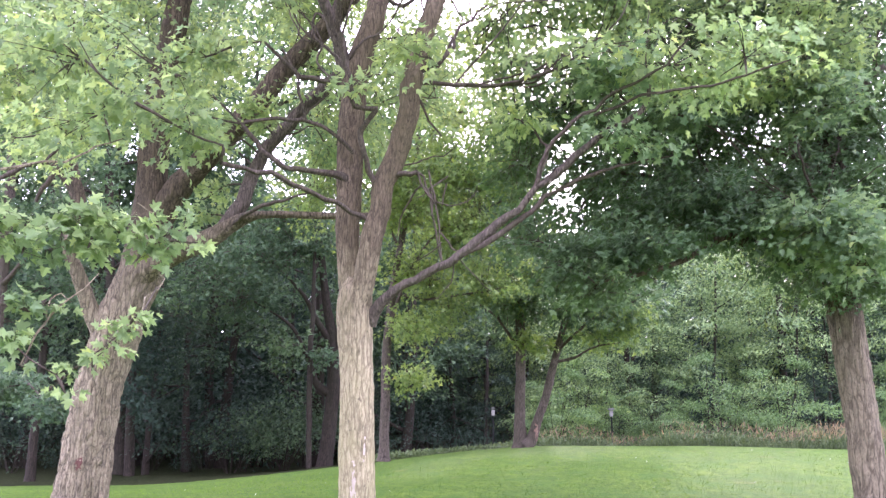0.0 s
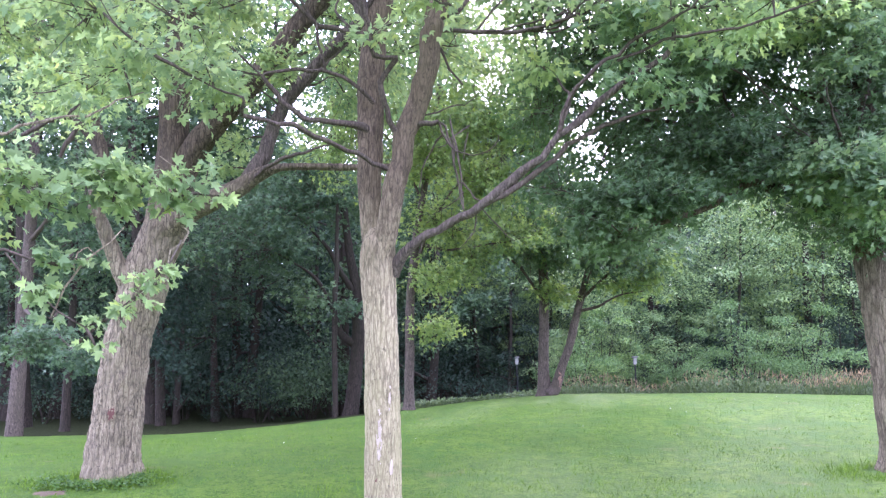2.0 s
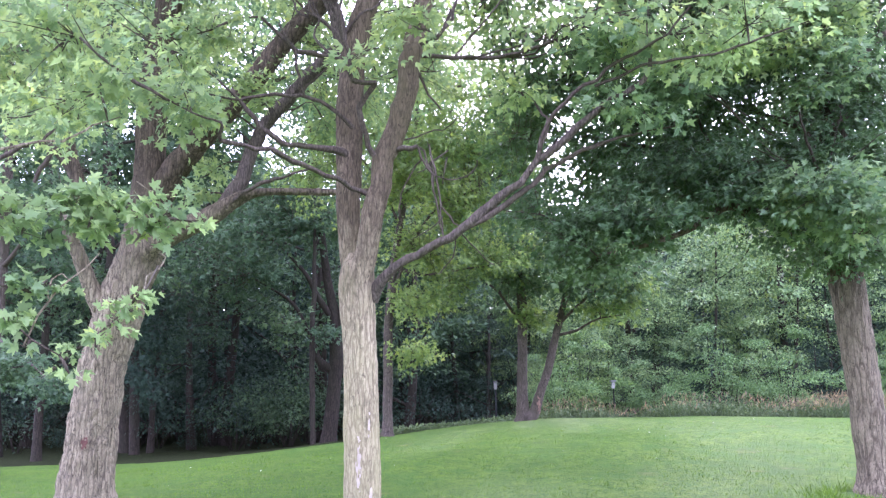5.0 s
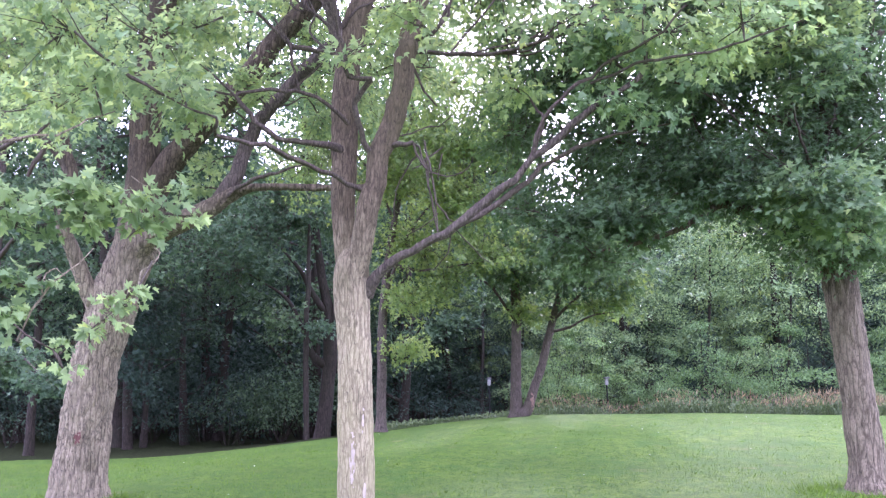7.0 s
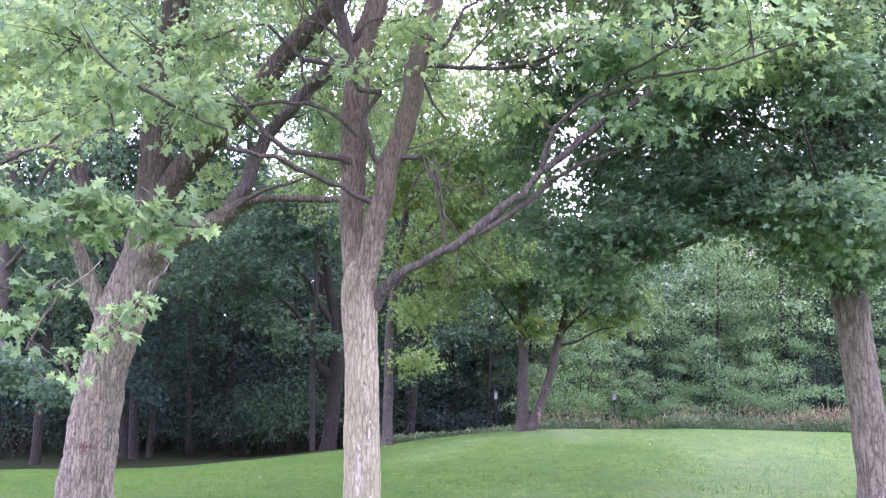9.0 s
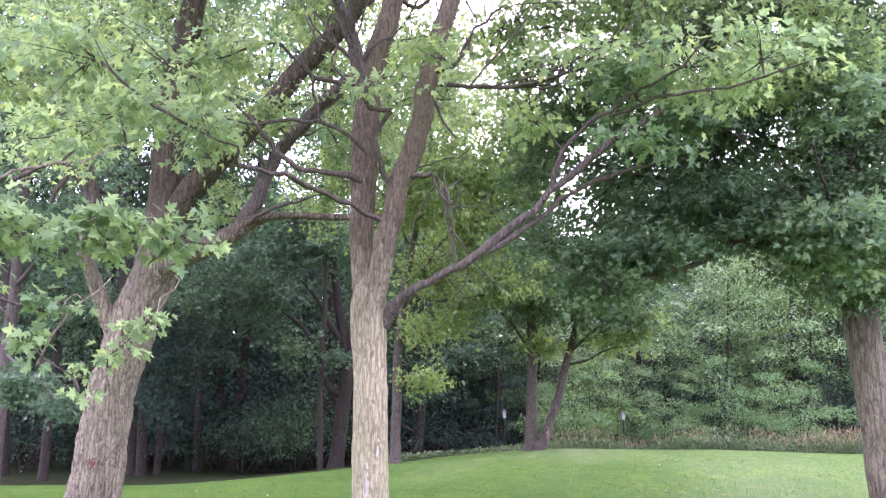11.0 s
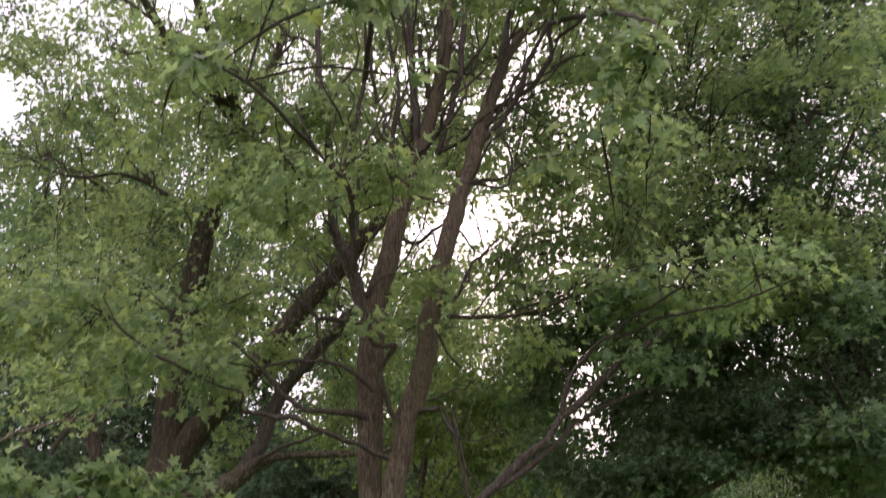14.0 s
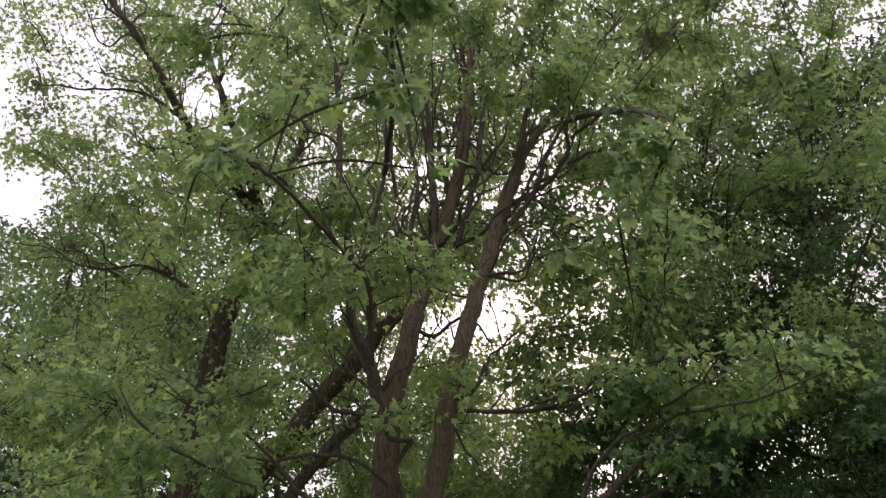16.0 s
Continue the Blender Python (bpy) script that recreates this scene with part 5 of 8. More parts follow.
spray(leaning, (-1.08, 12.13, 10.43), (0.87, 0.74, 0.65), 9, LEAF, 0.092, 1.3)
spray(leaning, (0.39, 11.53, 10.64), (0.84, 0.65, 0.63), 10, LEAF, 0.092, 1.3)
spray(leaning, (-5.91, 10.88, 8.99), (0.79, 0.66, 0.60), 9, LEAF, 0.092, 1.3)
spray(leaning, (-6.46, 12.22, 10.60), (0.59, 0.81, 0.44), 7, LEAF, 0.092, 1.3)
spray(leaning, (-4.29, 10.79, 9.15), (0.67, 0.82, 0.50), 6, LEAF, 0.092, 1.3)
spray(leaning, (-3.25, 10.65, 9.03), (0.53, 0.83, 0.40), 10, LEAF, 0.092, 1.3)
spray(leaning, (-2.13, 11.75, 9.36), (0.85, 0.77, 0.64), 10, LEAF, 0.092, 1.3)
spray(leaning, (-1.23, 12.09, 9.44), (0.74, 0.79, 0.56), 7, LEAF, 0.092, 1.3)
spray(leaning, (0.71, 12.39, 9.86), (0.77, 0.65, 0.58), 7, LEAF, 0.092, 1.3)
spray(leaning, (-5.36, 12.23, 8.92), (0.62, 0.68, 0.47), 6, LEAF, 0.092, 1.3)
spray(leaning, (-4.95, 11.83, 8.50), (0.65, 0.83, 0.49), 9, LEAF, 0.092, 1.3)
spray(leaning, (-2.07, 11.22, 7.58), (0.56, 0.63, 0.42), 7, LEAF, 0.092, 1.3)
spray(leaning, (-1.20, 10.90, 7.39), (0.61, 0.64, 0.46), 10, LEAF, 0.092, 1.3)
spray(leaning, (-1.14, 11.69, 7.92), (0.86, 0.63, 0.65), 8, LEAF, 0.092, 1.3)
spray(leaning, (-0.18, 11.23, 8.41), (0.57, 0.58, 0.43), 10, LEAF, 0.092, 1.3)
spray(leaning, (-6.61, 12.06, 7.26), (0.75, 0.83, 0.57), 10, LEAF, 0.092, 1.3)
spray(leaning, (-5.28, 12.05, 7.55), (0.72, 0.70, 0.54), 6, LEAF, 0.092, 1.3)
spray(leaning, (-3.84, 10.94, 7.03), (0.83, 0.63, 0.62), 7, LEAF, 0.092, 1.3)
spray(leaning, (-3.23, 11.37, 6.81), (0.67, 0.57, 0.50), 10, LEAF, 0.092, 1.3)
spray(leaning, (-2.87, 10.91, 6.49), (0.82, 0.79, 0.62), 7, LEAF, 0.092, 1.3)
spray(leaning, (-1.56, 10.97, 6.93), (0.81, 0.84, 0.61), 9, LEAF, 0.092, 1.3)
spray(leaning, (-0.43, 12.30, 6.97), (0.82, 0.72, 0.61), 6, LEAF, 0.092, 1.3)
spray(leaning, (0.19, 11.89, 6.79), (0.84, 0.73, 0.63), 6, LEAF, 0.092, 1.3)
spray(leaning, (-2.39, 9.70, 5.08), (0.26, 0.30, 0.20), 4, LEAF)
spray(leaning, (-2.10, 9.70, 5.35), (0.22, 0.30, 0.18), 3, LEAF)
spray(leaning, (-2.86, 9.60, 5.18), (0.30, 0.30, 0.20), 4, LEAF)
spray(leaning, (-6.96, 12.00, 9.67), (0.80, 0.70, 0.50), 7, LEAF_MID, 0.1, 1.4)
spray(leaning, (-6.26, 12.00, 10.45), (0.70, 0.70, 0.50), 6, LEAF_MID, 0.1, 1.4)
spray(leaning, (-5.89, 12.50, 11.81), (0.70, 0.70, 0.50), 6, LEAF_MID, 0.1, 1.4)
spray(leaning, (-4.92, 12.50, 10.26), (0.70, 0.70, 0.50), 6, LEAF_MID, 0.1, 1.4)
spray(leaning, (-6.31, 12.00, 8.47), (0.80, 0.70, 0.50), 7, LEAF_MID, 0.1, 1.4)
spray(leaning, (-5.07, 12.50, 8.69), (0.70, 0.70, 0.50), 7, LEAF_MID, 0.1, 1.4)
spray(leaning, (-6.52, 12.50, 13.52), (0.70, 0.70, 0.50), 6, LEAF_MID, 0.1, 1.4)
spray(leaning, (-4.18, 12.50, 12.41), (0.70, 0.70, 0.50), 5, LEAF_MID, 0.1, 1.4)
dark = tree("maple_tree", (5.36, 10.5, 0.58), "sturdy maple with a dense dark low-hanging crown", "tree", BARK_DARK)
limb(dark, "trunk", [(5.41, 10.50, 0.42, 0.536), (5.36, 10.50, 0.54, 0.376), (5.34, 10.50, 0.68, 0.269), (5.34, 10.50, 0.87, 0.223), (5.32, 10.50, 1.27, 0.204), (5.28, 10.50, 1.94, 0.199), (5.23, 10.50, 2.63, 0.201), (5.19, 10.50, 3.19, 0.210), (5.17, 10.50, 3.77, 0.191), (5.18, 10.50, 4.50, 0.172), (5.21, 10.50, 5.24, 0.159), (5.20, 10.50, 6.01, 0.146), (4.83, 10.50, 6.72, 0.137), (5.04, 10.50, 8.05, 0.112), (5.31, 10.50, 9.54, 0.085), (5.64, 10.50, 11.09, 0.054)], 64, 0.022)
limb(dark, "limb", [(5.20, 10.50, 3.77, 0.106), (4.76, 10.30, 3.93, 0.090), (4.21, 10.00, 3.92, 0.074), (3.75, 9.80, 3.84, 0.066), (3.49, 9.70, 3.89, 0.056), (2.96, 9.50, 3.57, 0.038), (2.38, 9.30, 3.35, 0.025), (1.86, 9.20, 3.23, 0.015)], 16, 0.006)
limb(dark, "limb", [(5.19, 10.50, 4.79, 0.050), (4.85, 10.80, 5.22, 0.045), (4.27, 11.20, 5.63, 0.035), (3.48, 11.40, 5.86, 0.024), (2.72, 11.50, 5.97, 0.016)], 12, 0.006)
limb(dark, "limb", [(5.18, 10.50, 4.27, 0.078), (4.65, 10.60, 4.59, 0.065), (3.86, 10.80, 4.79, 0.048), (2.88, 11.00, 5.00, 0.034), (1.86, 11.20, 5.29, 0.019)], 16, 0.006)
limb(dark, "limb", [(5.17, 10.50, 4.13, 0.078), (4.73, 9.90, 4.12, 0.060), (4.33, 9.20, 3.97, 0.037), (4.01, 8.40, 3.74, 0.017)], 14, 0.006)
limb(dark, "limb", [(5.21, 10.50, 5.55, 0.080), (5.60, 10.20, 6.04, 0.057), (6.10, 10.00, 6.41, 0.035)], 14, 0.006)
limb(dark, "limb", [(4.92, 10.50, 7.41, 0.070), (4.39, 10.10, 8.02, 0.054), (3.60, 9.60, 7.48, 0.029)], 12, 0.006)
limb(dark, "limb", [(5.11, 10.50, 8.53, 0.065), (5.66, 10.10, 9.00, 0.049), (6.14, 9.70, 9.27, 0.028)], 12, 0.006)
limb(dark, "limb", [(5.23, 10.50, 9.02, 0.067), (4.76, 10.60, 10.20, 0.048), (4.07, 10.60, 11.28, 0.027)], 12, 0.006)
ramify(dark, 50, 4.0, 5)
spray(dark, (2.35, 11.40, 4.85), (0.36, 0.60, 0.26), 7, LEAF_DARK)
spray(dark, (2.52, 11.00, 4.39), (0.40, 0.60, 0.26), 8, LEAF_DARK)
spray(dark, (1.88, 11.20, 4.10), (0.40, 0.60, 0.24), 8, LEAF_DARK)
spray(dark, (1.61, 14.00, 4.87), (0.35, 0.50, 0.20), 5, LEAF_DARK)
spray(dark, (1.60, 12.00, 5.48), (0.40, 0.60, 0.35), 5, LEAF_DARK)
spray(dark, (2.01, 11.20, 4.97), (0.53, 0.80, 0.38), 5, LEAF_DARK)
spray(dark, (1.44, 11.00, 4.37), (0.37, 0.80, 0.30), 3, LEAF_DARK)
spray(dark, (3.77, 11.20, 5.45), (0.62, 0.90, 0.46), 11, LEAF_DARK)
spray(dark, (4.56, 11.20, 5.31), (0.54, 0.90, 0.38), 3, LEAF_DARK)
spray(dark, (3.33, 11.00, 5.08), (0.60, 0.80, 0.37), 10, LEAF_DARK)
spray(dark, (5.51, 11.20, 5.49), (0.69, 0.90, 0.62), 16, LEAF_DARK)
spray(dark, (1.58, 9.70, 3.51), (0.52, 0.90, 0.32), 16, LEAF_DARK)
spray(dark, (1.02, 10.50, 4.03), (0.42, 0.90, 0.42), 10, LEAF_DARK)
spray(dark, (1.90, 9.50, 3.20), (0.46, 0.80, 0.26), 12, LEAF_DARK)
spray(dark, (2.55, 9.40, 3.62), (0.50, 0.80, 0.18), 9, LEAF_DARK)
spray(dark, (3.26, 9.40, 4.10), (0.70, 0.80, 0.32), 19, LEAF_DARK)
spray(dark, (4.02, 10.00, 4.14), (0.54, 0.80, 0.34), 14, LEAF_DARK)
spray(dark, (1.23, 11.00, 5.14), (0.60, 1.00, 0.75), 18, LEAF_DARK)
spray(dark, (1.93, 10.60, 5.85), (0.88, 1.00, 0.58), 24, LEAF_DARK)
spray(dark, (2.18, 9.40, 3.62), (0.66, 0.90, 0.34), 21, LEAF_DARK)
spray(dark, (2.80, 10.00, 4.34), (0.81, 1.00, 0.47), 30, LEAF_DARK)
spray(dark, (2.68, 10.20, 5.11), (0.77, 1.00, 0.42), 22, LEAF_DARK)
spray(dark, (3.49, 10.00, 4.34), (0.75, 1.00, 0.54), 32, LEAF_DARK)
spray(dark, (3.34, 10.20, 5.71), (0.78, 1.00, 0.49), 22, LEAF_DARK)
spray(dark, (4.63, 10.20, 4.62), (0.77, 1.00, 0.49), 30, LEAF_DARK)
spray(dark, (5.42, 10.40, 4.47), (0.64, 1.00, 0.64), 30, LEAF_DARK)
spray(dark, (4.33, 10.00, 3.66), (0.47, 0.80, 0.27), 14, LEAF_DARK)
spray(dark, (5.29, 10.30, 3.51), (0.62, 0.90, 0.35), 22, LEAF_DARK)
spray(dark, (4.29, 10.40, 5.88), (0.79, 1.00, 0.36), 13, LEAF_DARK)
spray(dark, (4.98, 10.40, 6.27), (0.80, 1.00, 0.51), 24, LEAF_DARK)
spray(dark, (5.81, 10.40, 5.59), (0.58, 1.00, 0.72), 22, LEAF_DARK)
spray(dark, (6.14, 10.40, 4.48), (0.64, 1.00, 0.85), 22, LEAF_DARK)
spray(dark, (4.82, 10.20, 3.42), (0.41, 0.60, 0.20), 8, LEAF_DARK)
spray(dark, (4.04, 8.60, 3.70), (0.52, 0.60, 0.26), 14, LEAF_MID, 0.085, fine=True)
spray(dark, (4.44, 8.50, 3.38), (0.34, 0.60, 0.26), 10, LEAF_MID, 0.085, fine=True)
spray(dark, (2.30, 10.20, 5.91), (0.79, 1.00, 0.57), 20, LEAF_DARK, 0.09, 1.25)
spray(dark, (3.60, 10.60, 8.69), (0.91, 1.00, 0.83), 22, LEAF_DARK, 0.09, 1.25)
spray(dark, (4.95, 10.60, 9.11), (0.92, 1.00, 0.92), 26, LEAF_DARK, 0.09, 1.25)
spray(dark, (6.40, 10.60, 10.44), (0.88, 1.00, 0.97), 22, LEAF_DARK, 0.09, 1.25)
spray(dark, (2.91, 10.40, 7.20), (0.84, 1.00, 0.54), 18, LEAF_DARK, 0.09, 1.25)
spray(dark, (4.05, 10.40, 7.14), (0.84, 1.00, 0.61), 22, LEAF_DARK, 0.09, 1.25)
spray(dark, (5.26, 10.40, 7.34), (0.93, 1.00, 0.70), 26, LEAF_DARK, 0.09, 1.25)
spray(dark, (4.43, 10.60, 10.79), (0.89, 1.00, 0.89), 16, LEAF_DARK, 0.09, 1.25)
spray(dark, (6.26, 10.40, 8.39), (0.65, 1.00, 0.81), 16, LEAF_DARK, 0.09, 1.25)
spray(dark, (3.85, 9.24, 13.39), (0.32, 0.42, 0.24), 7, LEAF, 0.092, 1.2)
spray(dark, (3.81, 8.25, 11.90), (0.39, 0.45, 0.30), 6, LEAF, 0.092, 1.2)
spray(dark, (5.21, 8.33, 12.40), (0.42, 0.49, 0.32), 6, LEAF, 0.092, 1.2)
spray(dark, (5.91, 8.32, 12.05), (0.38, 0.45, 0.28), 7, LEAF, 0.092, 1.2)
spray(dark, (6.56, 8.45, 12.55), (0.37, 0.47, 0.28), 5, LEAF, 0.092, 1.2)
spray(dark, (7.56, 8.65, 11.76), (0.42, 0.34, 0.31), 6, LEAF, 0.092, 1.2)
spray(dark, (3.69, 8.35, 11.47), (0.44, 0.49, 0.33), 5, LEAF, 0.092, 1.2)
spray(dark, (3.65, 8.22, 11.36), (0.33, 0.42, 0.25), 8, LEAF, 0.092, 1.2)
spray(dark, (4.65, 8.31, 11.05), (0.44, 0.36, 0.33), 6, LEAF, 0.092, 1.2)
spray(dark, (6.31, 8.93, 12.07), (0.35, 0.38, 0.26), 8, LEAF, 0.092, 1.2)
spray(dark, (7.40, 9.34, 12.41), (0.36, 0.44, 0.27), 4, LEAF, 0.092, 1.2)
spray(dark, (7.26, 9.13, 11.49), (0.33, 0.39, 0.25), 7, LEAF, 0.092, 1.2)
spray(dark, (3.60, 9.38, 11.19), (0.44, 0.34, 0.33), 7, LEAF, 0.092, 1.2)
spray(dark, (3.87, 8.73, 10.52), (0.38, 0.35, 0.29), 6, LEAF, 0.092, 1.2)
spray(dark, (4.52, 9.14, 10.50), (0.48, 0.42, 0.36), 7, LEAF, 0.092, 1.2)
spray(dark, (4.99, 8.48, 9.87), (0.52, 0.40, 0.39), 6, LEAF, 0.092, 1.2)
spray(dark, (6.18, 8.41, 10.10), (0.49, 0.38, 0.37), 4, LEAF, 0.092, 1.2)
spray(dark, (3.28, 8.27, 9.02), (0.36, 0.40, 0.27), 6, LEAF, 0.092, 1.2)
spray(dark, (4.25, 8.87, 9.76), (0.34, 0.35, 0.26), 6, LEAF, 0.092, 1.2)
spray(dark, (4.90, 9.04, 10.18), (0.48, 0.40, 0.36), 7, LEAF, 0.092, 1.2)
spray(dark, (5.78, 8.26, 8.95), (0.43, 0.37, 0.32), 6, LEAF, 0.092, 1.2)
spray(dark, (5.75, 8.22, 8.65), (0.35, 0.41, 0.26), 6, LEAF, 0.092, 1.2)
spray(dark, (3.15, 9.34, 9.50), (0.43, 0.49, 0.32), 4, LEAF, 0.092, 1.2)
spray(dark, (3.95, 8.83, 8.35), (0.43, 0.49, 0.32), 4, LEAF, 0.092, 1.2)
spray(dark, (4.55, 9.07, 8.83), (0.47, 0.35, 0.35), 7, LEAF, 0.092, 1.2)
spray(dark, (5.56, 9.25, 8.86), (0.36, 0.47, 0.27), 7, LEAF, 0.092, 1.2)
spray(dark, (6.35, 8.92, 8.28), (0.44, 0.45, 0.33), 6, LEAF, 0.092, 1.2)
spray(dark, (2.48, 8.42, 7.93), (0.33, 0.40, 0.25), 6, LEAF, 0.092, 1.2)
spray(dark, (3.52, 8.60, 8.15), (0.48, 0.34, 0.36), 8, LEAF, 0.092, 1.2)
spray(dark, (4.90, 8.48, 7.91), (0.48, 0.37, 0.36), 5, LEAF, 0.092, 1.2)
spray(dark, (6.37, 8.76, 7.80), (0.42, 0.40, 0.32), 6, LEAF, 0.092, 1.2)
spray(dark, (2.47, 8.44, 7.15), (0.41, 0.49, 0.31), 4, LEAF, 0.092, 1.2)
spray(dark, (2.93, 8.50, 6.74), (0.49, 0.44, 0.37), 5, LEAF, 0.092, 1.2)
spray(dark, (3.85, 9.16, 7.53), (0.52, 0.47, 0.39), 7, LEAF, 0.092, 1.2)
spray(dark, (5.41, 8.50, 7.14), (0.44, 0.42, 0.33), 5, LEAF, 0.092, 1.2)
spray(dark, (5.86, 8.53, 6.90), (0.41, 0.44, 0.31), 6, LEAF, 0.092, 1.2)
spray(dark, (2.54, 8.59, 6.59), (0.35, 0.43, 0.26), 5, LEAF, 0.092, 1.2)
spray(dark, (3.37, 8.95, 6.39), (0.39, 0.41, 0.29), 6, LEAF, 0.092, 1.2)
spray(dark, (3.92, 8.22, 6.04), (0.43, 0.42, 0.32), 7, LEAF, 0.092, 1.2)
spray(dark, (4.54, 8.32, 5.85), (0.47, 0.38, 0.35), 6, LEAF, 0.092, 1.2)
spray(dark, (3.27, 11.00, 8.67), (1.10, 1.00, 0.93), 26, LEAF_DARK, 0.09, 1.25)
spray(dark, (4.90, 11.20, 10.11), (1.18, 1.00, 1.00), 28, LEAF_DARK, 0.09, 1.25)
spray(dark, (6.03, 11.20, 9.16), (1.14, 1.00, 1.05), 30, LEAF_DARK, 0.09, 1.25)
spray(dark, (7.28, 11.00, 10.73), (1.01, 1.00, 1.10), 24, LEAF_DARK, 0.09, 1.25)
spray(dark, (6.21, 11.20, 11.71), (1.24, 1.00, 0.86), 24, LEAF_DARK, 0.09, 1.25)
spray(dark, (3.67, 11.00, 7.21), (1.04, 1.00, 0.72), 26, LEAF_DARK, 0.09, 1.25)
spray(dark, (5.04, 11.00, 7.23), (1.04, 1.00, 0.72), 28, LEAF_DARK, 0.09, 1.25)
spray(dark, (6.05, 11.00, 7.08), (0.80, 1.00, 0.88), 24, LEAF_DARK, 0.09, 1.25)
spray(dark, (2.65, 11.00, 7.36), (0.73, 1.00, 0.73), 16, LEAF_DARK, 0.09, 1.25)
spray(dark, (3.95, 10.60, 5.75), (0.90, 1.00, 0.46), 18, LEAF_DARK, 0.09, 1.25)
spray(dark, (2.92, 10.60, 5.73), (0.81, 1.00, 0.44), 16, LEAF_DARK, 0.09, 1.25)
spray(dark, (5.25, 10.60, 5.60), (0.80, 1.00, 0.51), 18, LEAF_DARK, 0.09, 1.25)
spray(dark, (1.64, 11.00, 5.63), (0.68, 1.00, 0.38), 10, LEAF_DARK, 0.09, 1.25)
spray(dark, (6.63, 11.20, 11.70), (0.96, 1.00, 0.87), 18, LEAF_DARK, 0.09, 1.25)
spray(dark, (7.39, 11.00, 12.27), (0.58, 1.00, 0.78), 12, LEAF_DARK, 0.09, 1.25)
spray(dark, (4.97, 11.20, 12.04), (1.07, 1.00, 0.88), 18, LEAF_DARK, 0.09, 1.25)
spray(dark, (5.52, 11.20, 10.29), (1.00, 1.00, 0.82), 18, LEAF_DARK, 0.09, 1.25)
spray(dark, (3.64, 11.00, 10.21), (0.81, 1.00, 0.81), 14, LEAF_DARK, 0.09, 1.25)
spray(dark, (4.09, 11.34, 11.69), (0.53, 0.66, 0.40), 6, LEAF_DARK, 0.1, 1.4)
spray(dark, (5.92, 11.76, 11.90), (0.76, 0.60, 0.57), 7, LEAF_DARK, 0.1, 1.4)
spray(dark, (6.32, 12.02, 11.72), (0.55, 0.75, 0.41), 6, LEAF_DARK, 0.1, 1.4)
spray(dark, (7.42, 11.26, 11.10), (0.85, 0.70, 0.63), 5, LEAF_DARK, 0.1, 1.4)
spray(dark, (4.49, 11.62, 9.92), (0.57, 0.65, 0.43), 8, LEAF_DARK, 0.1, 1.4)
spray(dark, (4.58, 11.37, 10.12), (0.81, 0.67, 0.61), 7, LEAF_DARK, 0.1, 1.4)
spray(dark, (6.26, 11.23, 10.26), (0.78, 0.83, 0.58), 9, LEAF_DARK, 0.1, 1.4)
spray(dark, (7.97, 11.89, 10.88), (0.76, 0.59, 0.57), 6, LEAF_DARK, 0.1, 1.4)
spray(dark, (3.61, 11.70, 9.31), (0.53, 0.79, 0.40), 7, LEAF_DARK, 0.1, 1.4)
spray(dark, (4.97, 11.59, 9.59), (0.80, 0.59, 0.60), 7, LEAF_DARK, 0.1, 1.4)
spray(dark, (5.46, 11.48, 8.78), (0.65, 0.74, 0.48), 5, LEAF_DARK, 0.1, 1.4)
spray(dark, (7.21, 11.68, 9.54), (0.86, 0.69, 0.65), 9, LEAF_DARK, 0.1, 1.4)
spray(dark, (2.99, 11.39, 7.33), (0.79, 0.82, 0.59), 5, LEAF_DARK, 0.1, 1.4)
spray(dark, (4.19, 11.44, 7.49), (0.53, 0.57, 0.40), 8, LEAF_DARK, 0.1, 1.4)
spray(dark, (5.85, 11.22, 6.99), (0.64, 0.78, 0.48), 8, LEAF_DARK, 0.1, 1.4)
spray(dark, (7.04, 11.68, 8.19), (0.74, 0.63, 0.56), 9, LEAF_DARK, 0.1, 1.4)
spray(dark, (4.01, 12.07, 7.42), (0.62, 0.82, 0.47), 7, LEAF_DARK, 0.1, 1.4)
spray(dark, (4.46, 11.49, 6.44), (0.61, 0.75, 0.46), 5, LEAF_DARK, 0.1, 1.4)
spray(dark, (3.62, 10.05, 15.33), (0.42, 0.45, 0.32), 5, LEAF, 0.092, 1.25)
spray(dark, (4.37, 9.73, 14.76), (0.43, 0.46, 0.32), 6, LEAF, 0.092, 1.25)
spray(dark, (5.78, 9.48, 14.50), (0.41, 0.57, 0.31), 7, LEAF, 0.092, 1.25)
spray(dark, (7.03, 10.15, 15.00), (0.57, 0.45, 0.43), 7, LEAF, 0.092, 1.25)
spray(dark, (7.27, 9.63, 14.39), (0.47, 0.49, 0.35), 5, LEAF, 0.092, 1.25)
spray(dark, (3.29, 10.19, 13.91), (0.55, 0.51, 0.41), 7, LEAF, 0.092, 1.25)
spray(dark, (3.92, 9.38, 13.08), (0.43, 0.50, 0.32), 5, LEAF, 0.092, 1.25)
spray(dark, (5.05, 9.33, 13.04), (0.50, 0.45, 0.37), 5, LEAF, 0.092, 1.25)
spray(dark, (6.05, 9.85, 13.98), (0.61, 0.48, 0.46), 7, LEAF, 0.092, 1.25)
spray(dark, (7.93, 10.01, 14.55), (0.58, 0.53, 0.44), 5, LEAF, 0.092, 1.25)
spray(dark, (4.40, 11.07, 15.87), (0.60, 0.62, 0.45), 4, LEAF_MID, 0.092, 1.25)
spray(dark, (5.49, 10.69, 15.18), (0.54, 0.50, 0.41), 6, LEAF_MID, 0.092, 1.25)
spray(dark, (7.78, 11.56, 17.44), (0.65, 0.63, 0.48), 4, LEAF_MID, 0.092, 1.25)
